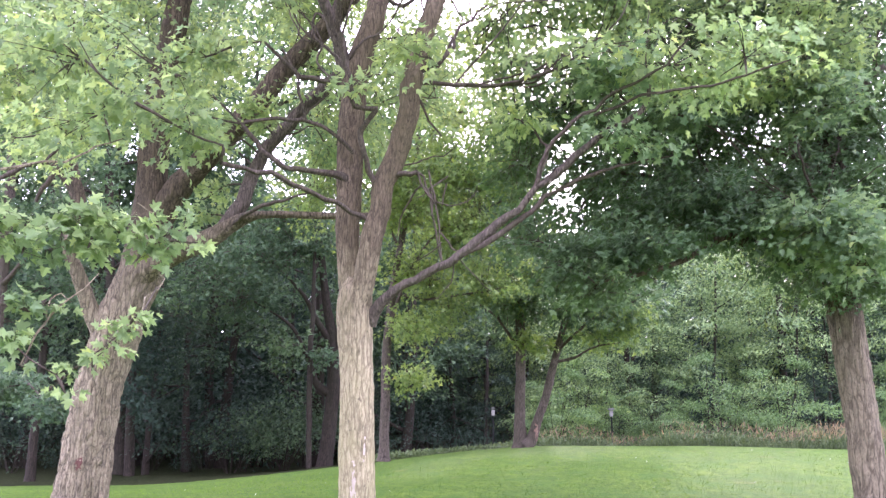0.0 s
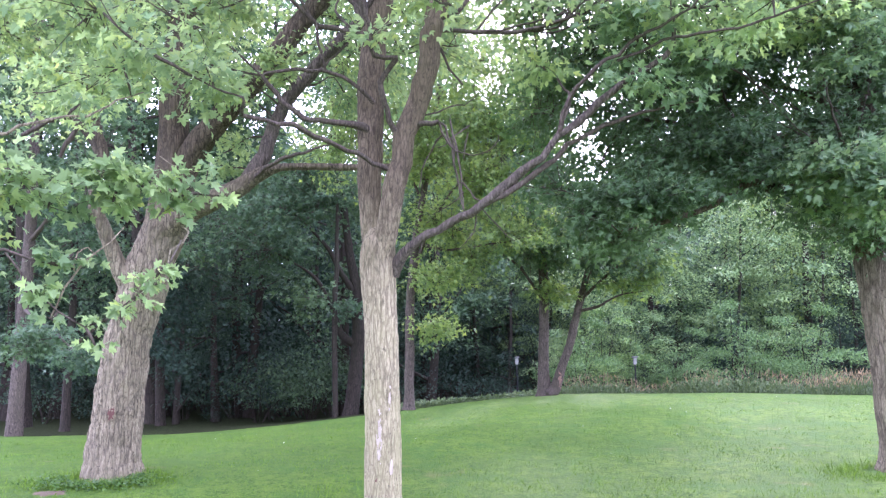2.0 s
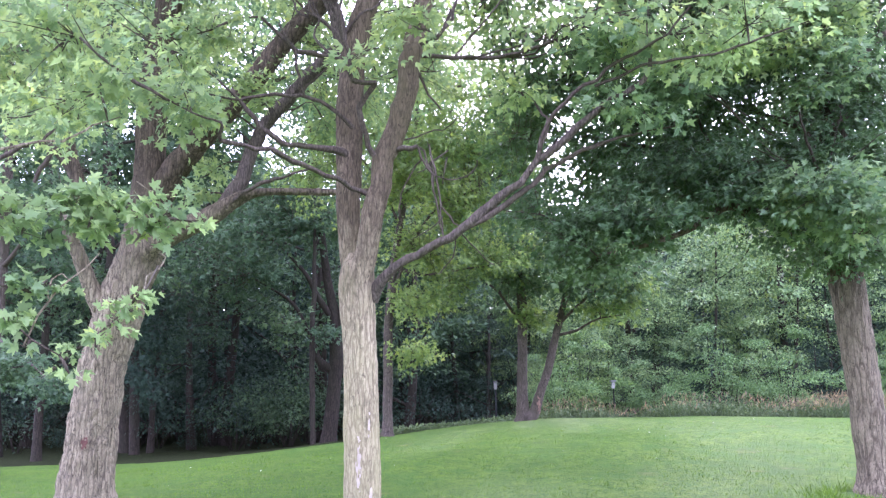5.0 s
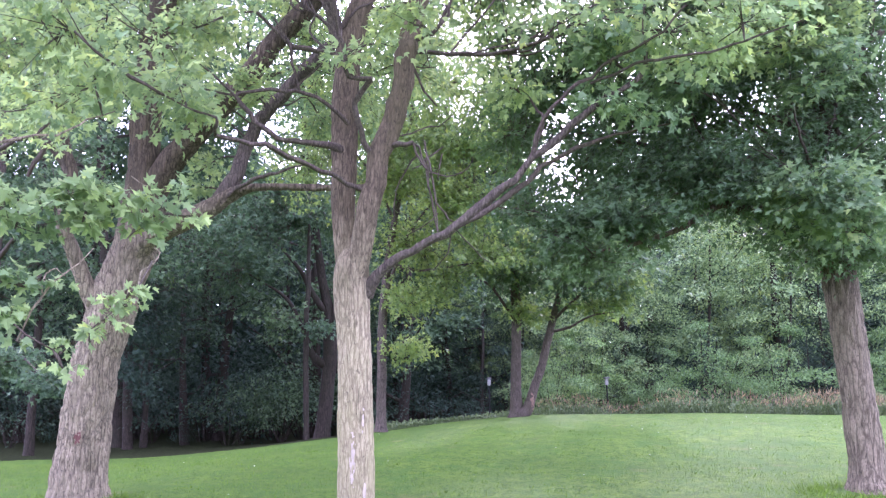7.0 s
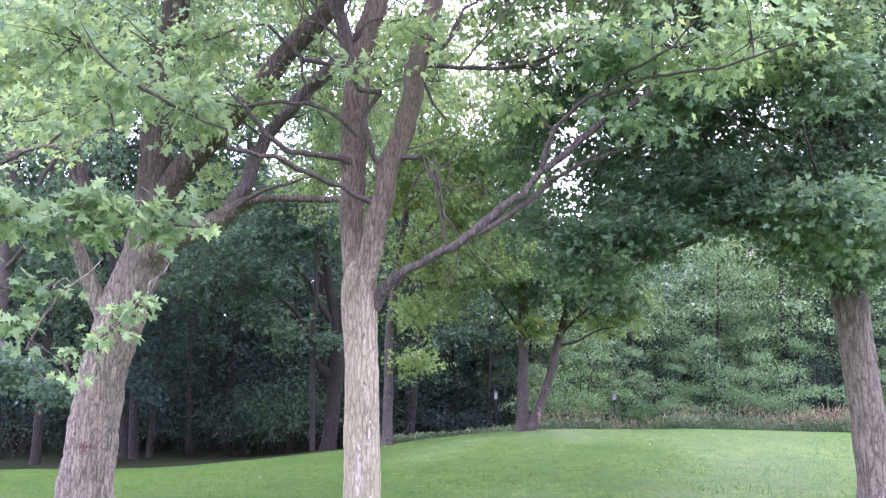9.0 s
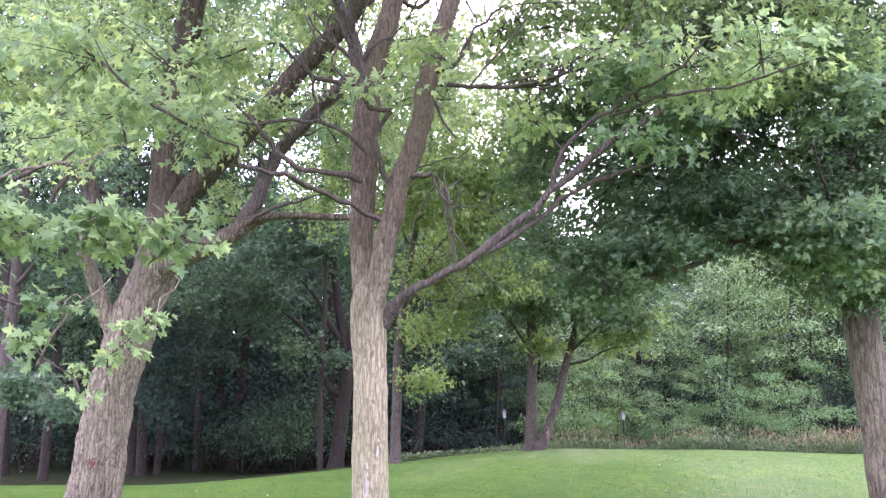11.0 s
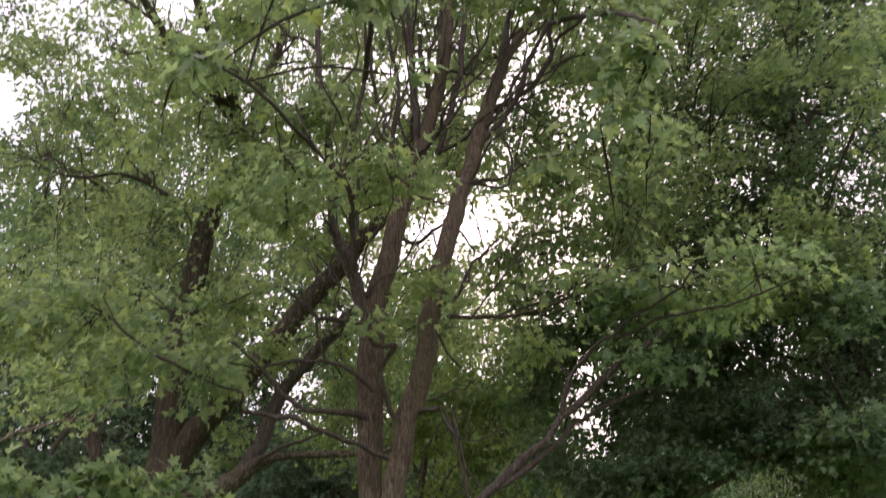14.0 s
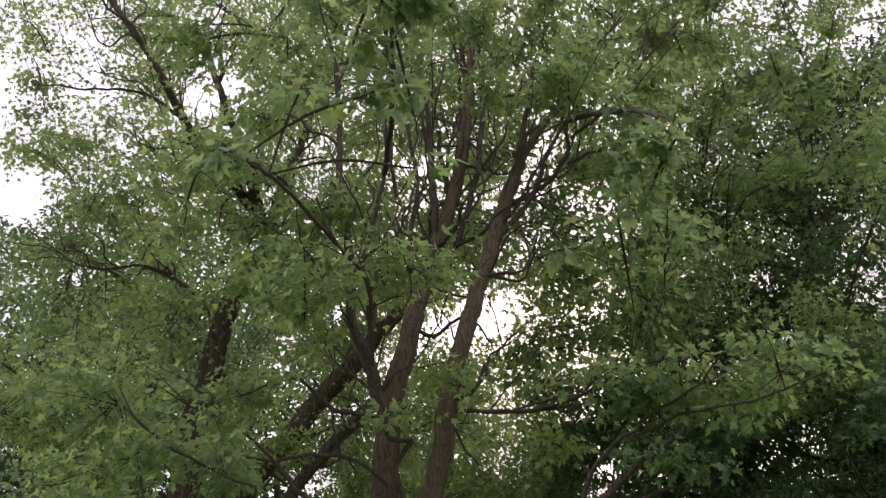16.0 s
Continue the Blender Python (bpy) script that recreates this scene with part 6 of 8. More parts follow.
spray(dark, (7.32, 10.79, 15.38), (0.52, 0.49, 0.39), 5, LEAF_MID, 0.092, 1.25)
spray(dark, (9.25, 11.24, 15.20), (0.60, 0.64, 0.45), 5, LEAF_MID, 0.092, 1.25)
spray(dark, (3.90, 11.44, 13.74), (0.66, 0.56, 0.50), 4, LEAF_MID, 0.092, 1.25)
spray(dark, (5.22, 11.00, 14.90), (0.70, 0.57, 0.53), 6, LEAF_MID, 0.092, 1.25)
spray(dark, (7.50, 11.51, 15.52), (0.59, 0.72, 0.44), 5, LEAF_MID, 0.092, 1.25)
spray(dark, (6.96, 10.87, 13.58), (0.48, 0.56, 0.36), 6, LEAF_MID, 0.092, 1.25)
spray(dark, (9.10, 10.70, 14.18), (0.47, 0.67, 0.35), 4, LEAF_MID, 0.092, 1.25)
spray(dark, (4.12, 11.33, 12.98), (0.49, 0.63, 0.37), 4, LEAF_MID, 0.092, 1.25)
spray(dark, (5.28, 11.57, 13.57), (0.69, 0.55, 0.52), 6, LEAF_MID, 0.092, 1.25)
spray(dark, (5.94, 11.24, 12.86), (0.48, 0.72, 0.36), 4, LEAF_MID, 0.092, 1.25)
spray(dark, (6.75, 10.90, 11.84), (0.47, 0.50, 0.35), 5, LEAF_MID, 0.092, 1.25)
spray(dark, (8.00, 11.05, 12.19), (0.74, 0.60, 0.55), 5, LEAF_MID, 0.092, 1.25)
spray(dark, (3.12, 7.40, 8.54), (0.30, 0.30, 0.22), 3, LEAF, 0.092, 1.1)
spray(dark, (3.70, 7.20, 8.83), (0.30, 0.30, 0.22), 3, LEAF, 0.092, 1.1)
spray(dark, (3.33, 7.30, 7.86), (0.30, 0.30, 0.22), 3, LEAF, 0.092, 1.1)
spray(dark, (3.87, 7.00, 7.95), (0.30, 0.30, 0.22), 3, LEAF, 0.092, 1.1)
spray(dark, (4.48, 6.90, 8.14), (0.30, 0.30, 0.22), 3, LEAF, 0.092, 1.1)
spray(dark, (3.99, 6.90, 7.18), (0.30, 0.30, 0.22), 3, LEAF, 0.092, 1.1)
spray(dark, (4.51, 6.80, 7.35), (0.30, 0.30, 0.22), 3, LEAF, 0.092, 1.1)
spray(dark, (4.24, 6.90, 6.67), (0.30, 0.30, 0.22), 3, LEAF, 0.092, 1.1)
spray(dark, (3.48, 7.30, 7.16), (0.30, 0.30, 0.22), 2, LEAF, 0.092, 1.1)
spray(dark, (2.96, 7.40, 7.42), (0.30, 0.30, 0.22), 2, LEAF, 0.092, 1.1)
spray(dark, (4.40, 7.00, 9.10), (0.30, 0.30, 0.22), 3, LEAF, 0.092, 1.1)
spray(dark, (3.39, 12.60, 5.94), (0.70, 0.60, 0.50), 9, LEAF_DARK, 0.1, 1.4)
spray(dark, (4.16, 12.60, 6.82), (0.70, 0.60, 0.50), 9, LEAF_DARK, 0.1, 1.4)
spray(dark, (5.03, 12.60, 7.56), (0.70, 0.60, 0.50), 8, LEAF_DARK, 0.1, 1.4)
spray(dark, (4.09, 12.40, 5.07), (0.60, 0.60, 0.40), 8, LEAF_DARK, 0.1, 1.4)
spray(dark, (5.79, 12.60, 5.29), (0.70, 0.60, 0.50), 9, LEAF_DARK, 0.1, 1.4)
spray(dark, (6.16, 12.60, 6.34), (0.70, 0.60, 0.50), 8, LEAF_DARK, 0.1, 1.4)
spray(dark, (3.22, 12.80, 7.35), (0.60, 0.60, 0.45), 6, LEAF_DARK, 0.1, 1.4)
spray(dark, (3.87, 12.80, 8.46), (0.60, 0.60, 0.45), 6, LEAF_DARK, 0.1, 1.4)
spray(dark, (3.83, 9.00, 3.89), (0.32, 0.40, 0.13), 4, LEAF_MID, 0.09)
spray(dark, (4.27, 9.00, 3.77), (0.36, 0.40, 0.15), 4, LEAF_MID, 0.09)
spray(dark, (4.54, 8.80, 3.90), (0.34, 0.40, 0.18), 4, LEAF_MID, 0.09)
spray(dark, (4.05, 9.20, 3.59), (0.30, 0.40, 0.10), 3, LEAF_MID, 0.09)
spray(dark, (4.59, 9.20, 3.50), (0.30, 0.40, 0.12), 3, LEAF_MID, 0.09)
spray(dark, (4.94, 9.00, 10.07), (0.42, 0.45, 0.30), 5, LEAF_MID, 0.092, 1.2)
spray(dark, (5.26, 9.00, 8.94), (0.42, 0.45, 0.30), 5, LEAF_MID, 0.092, 1.2)
spray(dark, (4.29, 9.00, 8.33), (0.42, 0.45, 0.28), 5, LEAF_MID, 0.092, 1.2)
spray(dark, (4.72, 9.00, 7.52), (0.42, 0.45, 0.28), 5, LEAF_MID, 0.092, 1.2)
spray(dark, (5.96, 9.00, 10.35), (0.42, 0.45, 0.30), 5, LEAF_MID, 0.092, 1.2)
spray(dark, (4.22, 9.20, 7.18), (0.42, 0.45, 0.28), 5, LEAF_MID, 0.092, 1.2)
spray(dark, (2.32, 8.20, 5.07), (0.30, 0.40, 0.14), 4, LEAF, 0.088)
spray(dark, (2.77, 8.20, 5.19), (0.34, 0.40, 0.16), 5, LEAF, 0.088)
spray(dark, (3.22, 8.20, 5.10), (0.34, 0.40, 0.16), 5, LEAF, 0.088)
spray(dark, (3.67, 8.20, 5.16), (0.34, 0.40, 0.16), 5, LEAF, 0.088)
spray(dark, (4.12, 8.20, 5.10), (0.34, 0.40, 0.16), 5, LEAF_MID, 0.088)
spray(dark, (2.65, 8.40, 4.85), (0.30, 0.40, 0.12), 4, LEAF_MID, 0.088)
spray(dark, (4.08, 8.40, 4.85), (0.30, 0.40, 0.14), 4, LEAF_MID, 0.088)
spray(dark, (3.07, 8.20, 5.55), (0.40, 0.40, 0.20), 5, LEAF, 0.088)
spray(dark, (3.76, 8.20, 5.61), (0.40, 0.40, 0.20), 5, LEAF, 0.088)
spray(dark, (4.26, 8.20, 5.55), (0.40, 0.40, 0.20), 5, LEAF, 0.088)
spray(dark, (1.55, 11.60, 5.64), (0.42, 0.50, 0.30), 6, LEAF_DARK)
spray(dark, (2.29, 11.60, 5.43), (0.42, 0.50, 0.30), 6, LEAF_DARK)
spray(dark, (2.83, 11.60, 5.03), (0.42, 0.50, 0.30), 6, LEAF_DARK)
spray(dark, (3.47, 11.60, 5.43), (0.42, 0.50, 0.30), 6, LEAF_DARK)
spray(dark, (2.62, 11.60, 5.93), (0.42, 0.50, 0.30), 5, LEAF_DARK)
spray(dark, (5.13, 10.00, 5.05), (0.35, 0.40, 0.30), 6, LEAF_DARK)
spray(dark, (4.99, 10.00, 5.47), (0.35, 0.40, 0.30), 6, LEAF_DARK)
spray(dark, (4.33, 11.20, 8.38), (0.42, 0.50, 0.32), 5, LEAF_DARK, 0.1, 1.4)
spray(dark, (4.70, 11.20, 8.16), (0.42, 0.50, 0.32), 5, LEAF_DARK, 0.1, 1.4)
spray(dark, (4.06, 11.20, 7.91), (0.42, 0.50, 0.32), 5, LEAF_DARK, 0.1, 1.4)
spray(dark, (4.42, 11.20, 7.84), (0.42, 0.50, 0.32), 5, LEAF_DARK, 0.1, 1.4)
spray(dark, (1.95, 9.40, 11.90), (0.42, 0.45, 0.32), 4, LEAF, 0.098, 1.3)
spray(dark, (2.74, 9.90, 12.02), (0.42, 0.45, 0.32), 4, LEAF_MID, 0.098, 1.3)
spray(dark, (3.72, 10.40, 13.05), (0.42, 0.45, 0.32), 4, LEAF, 0.098, 1.3)
spray(dark, (3.83, 9.40, 11.20), (0.42, 0.45, 0.32), 4, LEAF_MID, 0.098, 1.3)
spray(dark, (4.79, 9.90, 12.31), (0.42, 0.45, 0.32), 4, LEAF, 0.098, 1.3)
spray(dark, (5.63, 10.40, 12.14), (0.42, 0.45, 0.32), 4, LEAF_MID, 0.098, 1.3)
spray(dark, (5.82, 9.40, 11.71), (0.42, 0.45, 0.32), 4, LEAF, 0.098, 1.3)
spray(dark, (2.12, 9.90, 11.31), (0.42, 0.45, 0.32), 4, LEAF_MID, 0.098, 1.3)
spray(dark, (3.12, 10.40, 11.62), (0.42, 0.45, 0.32), 4, LEAF, 0.098, 1.3)
spray(dark, (4.10, 11.00, 5.92), (0.42, 0.50, 0.30), 4, LEAF_DARK, 0.1, 1.4)
spray(dark, (4.76, 11.00, 6.13), (0.42, 0.50, 0.30), 4, LEAF_DARK, 0.1, 1.4)
spray(dark, (5.03, 11.00, 5.50), (0.42, 0.50, 0.30), 4, LEAF_DARK, 0.1, 1.4)
spray(dark, (4.11, 11.00, 5.30), (0.42, 0.50, 0.30), 4, LEAF_DARK, 0.1, 1.4)
spray(dark, (4.02, 11.70, 5.71), (0.22, 0.40, 0.20), 3, LEAF_DARK)
spray(dark, (4.13, 11.70, 5.43), (0.22, 0.40, 0.20), 3, LEAF_DARK)
spray(dark, (4.40, 11.70, 5.26), (0.22, 0.40, 0.20), 3, LEAF_DARK)
side = tree("maple_tree", (-5.6, 4.6, 0.2), "maple with long low branches of large pale leaves", "tree", BARK)
limb(side, "trunk", [(-5.6, 4.6, 0.0, 0.22), (-5.58, 4.62, 0.5, 0.19), (-5.5, 4.7, 2.2, 0.17), (-5.4, 4.8, 4.5, 0.13), (-5.3, 4.8, 6.5, 0.08)], 32, 0.014)
limb(side, "limb", [(-4.18, 4.75, 2.47, 0.061), (-3.56, 4.90, 2.80, 0.032), (-3.02, 5.20, 2.98, 0.024), (-2.68, 5.40, 2.93, 0.016), (-2.44, 5.50, 2.90, 0.013), (-2.16, 5.60, 2.89, 0.009), (-1.82, 5.70, 2.84, 0.006)], 14, 0.006)
limb(side, "limb", [(-3.83, 4.80, 2.61, 0.037), (-2.89, 4.80, 2.36, 0.019), (-2.52, 4.90, 2.35, 0.013), (-2.31, 5.00, 2.30, 0.008), (-2.12, 5.00, 2.34, 0.005)], 10, 0.006)
limb(side, "limb", [(-2.52, 4.90, 2.35, 0.009), (-2.32, 5.00, 2.08, 0.008), (-2.09, 5.00, 1.95, 0.006), (-1.91, 5.10, 2.02, 0.005), (-1.73, 5.10, 2.19, 0.003)], 8, 0.006)
spray(side, (-2.47, 5.40, 2.88), (0.21, 0.35, 0.09), 2, LEAF_PALE, 0.086, 0.6, True)
spray(side, (-2.27, 5.50, 2.98), (0.18, 0.30, 0.07), 2, LEAF_PALE, 0.086, 0.6, True)
spray(side, (-2.06, 5.50, 3.03), (0.15, 0.30, 0.06), 2, LEAF_PALE, 0.086, 0.6, True)
spray(side, (-2.01, 5.60, 2.91), (0.18, 0.30, 0.09), 2, LEAF_PALE, 0.086, 0.6, True)
spray(side, (-1.83, 5.70, 2.95), (0.15, 0.25, 0.08), 2, LEAF_PALE, 0.086, 0.6, True)
spray(side, (-2.15, 5.50, 2.79), (0.14, 0.25, 0.07), 2, LEAF_PALE, 0.086, 0.6, True)
spray(side, (-1.80, 5.70, 2.80), (0.15, 0.20, 0.07), 2, LEAF_PALE, 0.086, 0.6, True)
spray(side, (-1.67, 5.80, 2.96), (0.10, 0.20, 0.05), 1, LEAF_PALE, 0.086, 0.6, True)
spray(side, (-1.87, 5.60, 2.72), (0.10, 0.15, 0.05), 1, LEAF_PALE, 0.086, 0.6, True)
spray(side, (-2.52, 5.40, 2.75), (0.14, 0.30, 0.06), 2, LEAF_PALE, 0.086, 0.6, True)
spray(side, (-2.28, 5.40, 2.79), (0.14, 0.30, 0.07), 2, LEAF_PALE, 0.086, 0.6, True)
spray(side, (-2.71, 5.20, 2.84), (0.27, 0.50, 0.17), 5, LEAF_PALE, 0.086, 0.6, True)
spray(side, (-1.59, 5.80, 2.88), (0.08, 0.15, 0.04), 1, LEAF_PALE, 0.086, 0.6, True)
spray(side, (-2.27, 5.00, 2.29), (0.06, 0.12, 0.04), 2, LEAF_PALE, 0.068, 0.42, True)
spray(side, (-2.33, 5.00, 2.11), (0.06, 0.12, 0.04), 2, LEAF_PALE, 0.068, 0.42, True)
spray(side, (-2.18, 5.00, 2.35), (0.05, 0.10, 0.03), 1, LEAF_PALE, 0.068, 0.42, True)
spray(side, (-2.02, 5.00, 1.84), (0.03, 0.05, 0.02), 1, LEAF_PALE, 0.068, 0.42, True)
spray(side, (-1.89, 5.05, 1.97), (0.03, 0.05, 0.02), 1, LEAF_PALE, 0.068, 0.42, True)
spray(side, (-1.79, 5.10, 2.09), (0.03, 0.05, 0.02), 1, LEAF_PALE, 0.068, 0.42, True)
spray(side, (-1.71, 5.10, 2.19), (0.03, 0.05, 0.02), 1, LEAF_PALE, 0.068, 0.42, True)
spray(side, (-2.26, 5.00, 1.98), (0.04, 0.06, 0.02), 1, LEAF_PALE, 0.068, 0.42, True)
limb(side, "dead_twig", [(-2.83, 5.00, 3.06, 0.013), (-2.69, 5.10, 3.13, 0.012), (-2.54, 5.20, 3.21, 0.010), (-2.38, 5.30, 3.28, 0.009), (-2.26, 5.40, 3.34, 0.007), (-2.16, 5.50, 3.45, 0.006), (-2.03, 5.60, 3.55, 0.004)], 6, 0.006)
limb(side, "dead_twig", [(-2.28, 5.00, 1.98, 0.006), (-2.16, 5.05, 2.28, 0.007), (-2.07, 5.10, 2.38, 0.005), (-1.96, 5.20, 2.55, 0.003)], 6, 0.006)
limb(side, "dead_twig", [(-2.18, 5.05, 2.26, 0.005), (-2.19, 5.10, 2.38, 0.005), (-2.13, 5.10, 2.41, 0.003), (-2.07, 5.10, 2.36, 0.003)], 6, 0.006)
limb(side, "dead_twig", [(-1.73, 5.60, 2.63, 0.004), (-1.69, 5.60, 2.58, 0.004), (-1.70, 5.50, 2.50, 0.005), (-1.74, 5.40, 2.44, 0.005), (-1.72, 5.30, 2.24, 0.005), (-1.74, 5.20, 2.18, 0.003)], 6, 0.006)
limb(side, "dead_twig", [(-1.93, 5.70, 3.13, 0.004), (-1.83, 5.70, 3.07, 0.004), (-1.75, 5.80, 3.05, 0.004)], 6, 0.006)
spray(side, (-2.34, 5.30, 3.35), (0.08, 0.10, 0.04), 1, LEAF_PALE, 0.07, 0.42, True)
spray(side, (-2.12, 5.50, 3.64), (0.07, 0.12, 0.05), 1, LEAF_PALE, 0.07, 0.42, True)
spray(side, (-3.08, 5.00, 2.76), (0.39, 0.80, 0.39), 16)
spray(side, (-3.47, 5.00, 3.61), (0.67, 0.80, 0.50), 20)
spray(side, (-3.91, 5.00, 4.52), (0.69, 0.80, 0.52), 20)
limb(side, "twig", [(-1.70, 5.50, 2.52, 0.0060), (-1.70, 5.20, 2.30, 0.0050), (-1.82, 5.08, 2.11, 0.0040), (-1.97, 5.05, 1.98, 0.0030), (-2.10, 5.00, 1.85, 0.0020)], 6, 0.0)
spray(side, (-1.68, 5.08, 2.27), (0.05, 0.07, 0.03), 1, LEAF_PALE, 0.05, 0.3, True)
spray(side, (-1.75, 5.08, 2.17), (0.05, 0.07, 0.03), 1, LEAF_PALE, 0.05, 0.3, True)
spray(side, (-1.83, 5.08, 2.10), (0.05, 0.07, 0.03), 1, LEAF_PALE, 0.05, 0.3, True)
spray(side, (-1.91, 5.08, 2.03), (0.05, 0.07, 0.03), 1, LEAF_PALE, 0.05, 0.3, True)
spray(side, (-1.99, 5.08, 1.97), (0.05, 0.07, 0.03), 1, LEAF_PALE, 0.05, 0.3, True)
spray(side, (-2.07, 5.08, 1.91), (0.05, 0.07, 0.03), 1, LEAF_PALE, 0.05, 0.3, True)
spray(side, (-2.13, 5.08, 1.85), (0.04, 0.05, 0.02), 1, LEAF_PALE, 0.05, 0.3, True)
double = tree("double_tree", (2.95, 23.4, 1.4), "slim two-stemmed tree on top of the mound", "tree", BARK_STEM)
limb(double, "stem", [(2.60, 23.40, 1.30, 0.255), (2.60, 23.40, 1.51, 0.188), (2.59, 23.40, 2.07, 0.151), (2.63, 23.40, 3.28, 0.137), (2.64, 23.40, 4.50, 0.131), (2.51, 23.40, 6.38, 0.109), (2.31, 23.40, 8.80, 0.079), (2.25, 23.40, 10.97, 0.040)], 16, 0.01)
limb(double, "stem", [(2.69, 23.30, 1.36, 0.194), (2.89, 23.30, 1.55, 0.150), (3.05, 23.20, 2.07, 0.120), (3.26, 23.10, 2.66, 0.112), (3.44, 23.00, 3.40, 0.105), (3.65, 23.00, 4.15, 0.090), (4.04, 22.80, 5.65, 0.068), (4.35, 22.60, 7.31, 0.038)], 14, 0.01)
limb(double, "limb", [(3.53, 23.00, 3.55, 0.060), (3.98, 22.80, 3.65, 0.045), (4.53, 22.50, 3.92, 0.030), (5.06, 22.20, 3.99, 0.015)], 12, 0.006)
limb(double, "limb", [(2.63, 23.40, 3.89, 0.061), (1.94, 23.20, 4.78, 0.046), (1.32, 23.00, 5.21, 0.023)], 12, 0.006)
limb(double, "limb", [(3.57, 23.00, 3.85, 0.060), (4.71, 22.50, 4.84, 0.045), (5.64, 22.00, 5.07, 0.022)], 12, 0.006)
spray(double, (2.53, 23.00, 5.21), (1.37, 1.60, 0.91), 20, LEAF_WOOD, 0.17, 1.7)
spray(double, (4.02, 22.80, 5.04), (1.36, 1.60, 0.90), 22, LEAF_WOOD, 0.17, 1.7)
spray(double, (5.29, 22.40, 4.98), (1.19, 1.50, 0.74), 18, LEAF_WOOD, 0.17, 1.7)
spray(double, (1.95, 23.20, 6.34), (1.08, 1.50, 0.93), 14, LEAF_WOOD, 0.17, 1.7)
spray(double, (3.31, 23.00, 6.15), (1.22, 1.60, 0.61), 14, LEAF_WOOD, 0.17, 1.7)
spray(double, (4.62, 22.60, 6.23), (1.21, 1.50, 0.90), 14, LEAF_WOOD, 0.17, 1.7)
spray(double, (2.31, 23.40, 9.13), (0.95, 1.50, 1.75), 20, LEAF_WOOD, 0.17, 1.7)
spray(double, (3.08, 23.00, 10.16), (0.79, 1.20, 0.63), 5, LEAF_WOOD, 0.17, 1.7)
spray(double, (4.52, 22.40, 4.09), (1.03, 1.00, 0.37), 7, LEAF_LIME, 0.16, 1.6)
spray(double, (2.97, 23.00, 4.15), (0.90, 1.00, 0.38), 8, LEAF_LIME, 0.16, 1.6)
spray(double, (2.50, 22.60, 5.76), (1.20, 1.40, 0.75), 14, LEAF_LIME, 0.16, 1.6)
spray(double, (4.12, 22.40, 5.73), (1.34, 1.40, 0.74), 14, LEAF_LIME, 0.16, 1.6)
spray(double, (5.19, 22.00, 4.63), (0.87, 1.20, 0.51), 8, LEAF_LIME, 0.16, 1.6)
lime = tree("lime_tree", (-1.0, 21.5, 0.8), "young tree with a bright yellow-green crown", "tree", BARK_STEM)
limb(lime, "trunk", [(-0.92, 21.50, 1.01, 0.178), (-0.91, 21.50, 1.29, 0.130), (-0.90, 21.50, 2.44, 0.118), (-0.89, 21.50, 3.69, 0.112), (-0.75, 21.50, 5.25, 0.099), (-0.48, 21.50, 7.00, 0.079), (-0.21, 21.50, 8.95, 0.058), (0.07, 21.50, 10.65, 0.030)], 16, 0.01)
limb(lime, "limb", [(-0.85, 21.50, 4.25, 0.063), (-0.33, 21.30, 5.65, 0.049), (0.37, 21.00, 6.59, 0.035), (1.34, 20.80, 6.98, 0.021)], 12, 0.006)
limb(lime, "limb", [(-0.78, 21.50, 5.11, 0.064), (0.10, 21.20, 4.92, 0.042), (1.20, 20.90, 5.02, 0.028), (1.87, 20.70, 5.13, 0.014)], 12, 0.006)
limb(lime, "limb", [(-0.62, 21.50, 6.26, 0.057), (-1.21, 21.60, 7.46, 0.036), (-1.97, 21.80, 8.57, 0.022)], 12, 0.006)
limb(lime, "limb", [(-0.89, 21.50, 2.86, 0.049), (-0.44, 21.00, 3.10, 0.034), (0.10, 20.60, 3.20, 0.020)], 12, 0.006)
spray(lime, (2.09, 21.00, 9.40), (0.86, 1.40, 1.29), 20, LEAF_LIME, 0.13, 1.7)
spray(lime, (2.35, 21.00, 7.92), (0.71, 1.40, 0.85), 12, LEAF_LIME, 0.13, 1.7)
spray(lime, (1.38, 21.20, 10.08), (0.87, 1.40, 1.16), 16, LEAF_LIME, 0.13, 1.7)
spray(lime, (-0.20, 21.30, 7.24), (1.14, 1.50, 1.14), 30, LEAF_LIME, 0.13, 1.7)
spray(lime, (1.48, 20.80, 6.41), (1.11, 1.50, 0.97), 22, LEAF_LIME, 0.13, 1.7)
spray(lime, (-1.36, 21.70, 7.04), (1.01, 1.40, 0.87), 19, LEAF_LIME, 0.13, 1.7)
spray(lime, (-0.51, 21.50, 9.71), (1.03, 1.40, 1.03), 19, LEAF_LIME, 0.13, 1.7)
spray(lime, (0.93, 21.00, 7.90), (0.99, 1.40, 0.85), 19, LEAF_LIME, 0.13, 1.7)
spray(lime, (0.79, 21.00, 6.59), (1.12, 1.50, 0.84), 30, LEAF_LIME, 0.13, 1.7)
spray(lime, (0.09, 21.20, 5.49), (1.12, 1.50, 0.70), 30, LEAF_LIME, 0.13, 1.7)
spray(lime, (1.47, 20.80, 5.28), (0.96, 1.40, 0.62), 24, LEAF_LIME, 0.13, 1.7)
spray(lime, (0.37, 21.30, 8.44), (0.86, 1.40, 1.01), 24, LEAF_LIME, 0.13, 1.7)
spray(lime, (-0.79, 21.50, 8.34), (0.87, 1.40, 1.16), 22, LEAF_LIME, 0.13, 1.7)
spray(lime, (-0.18, 21.00, 4.19), (0.82, 1.20, 0.55), 16, LEAF_LIME, 0.13, 1.7)
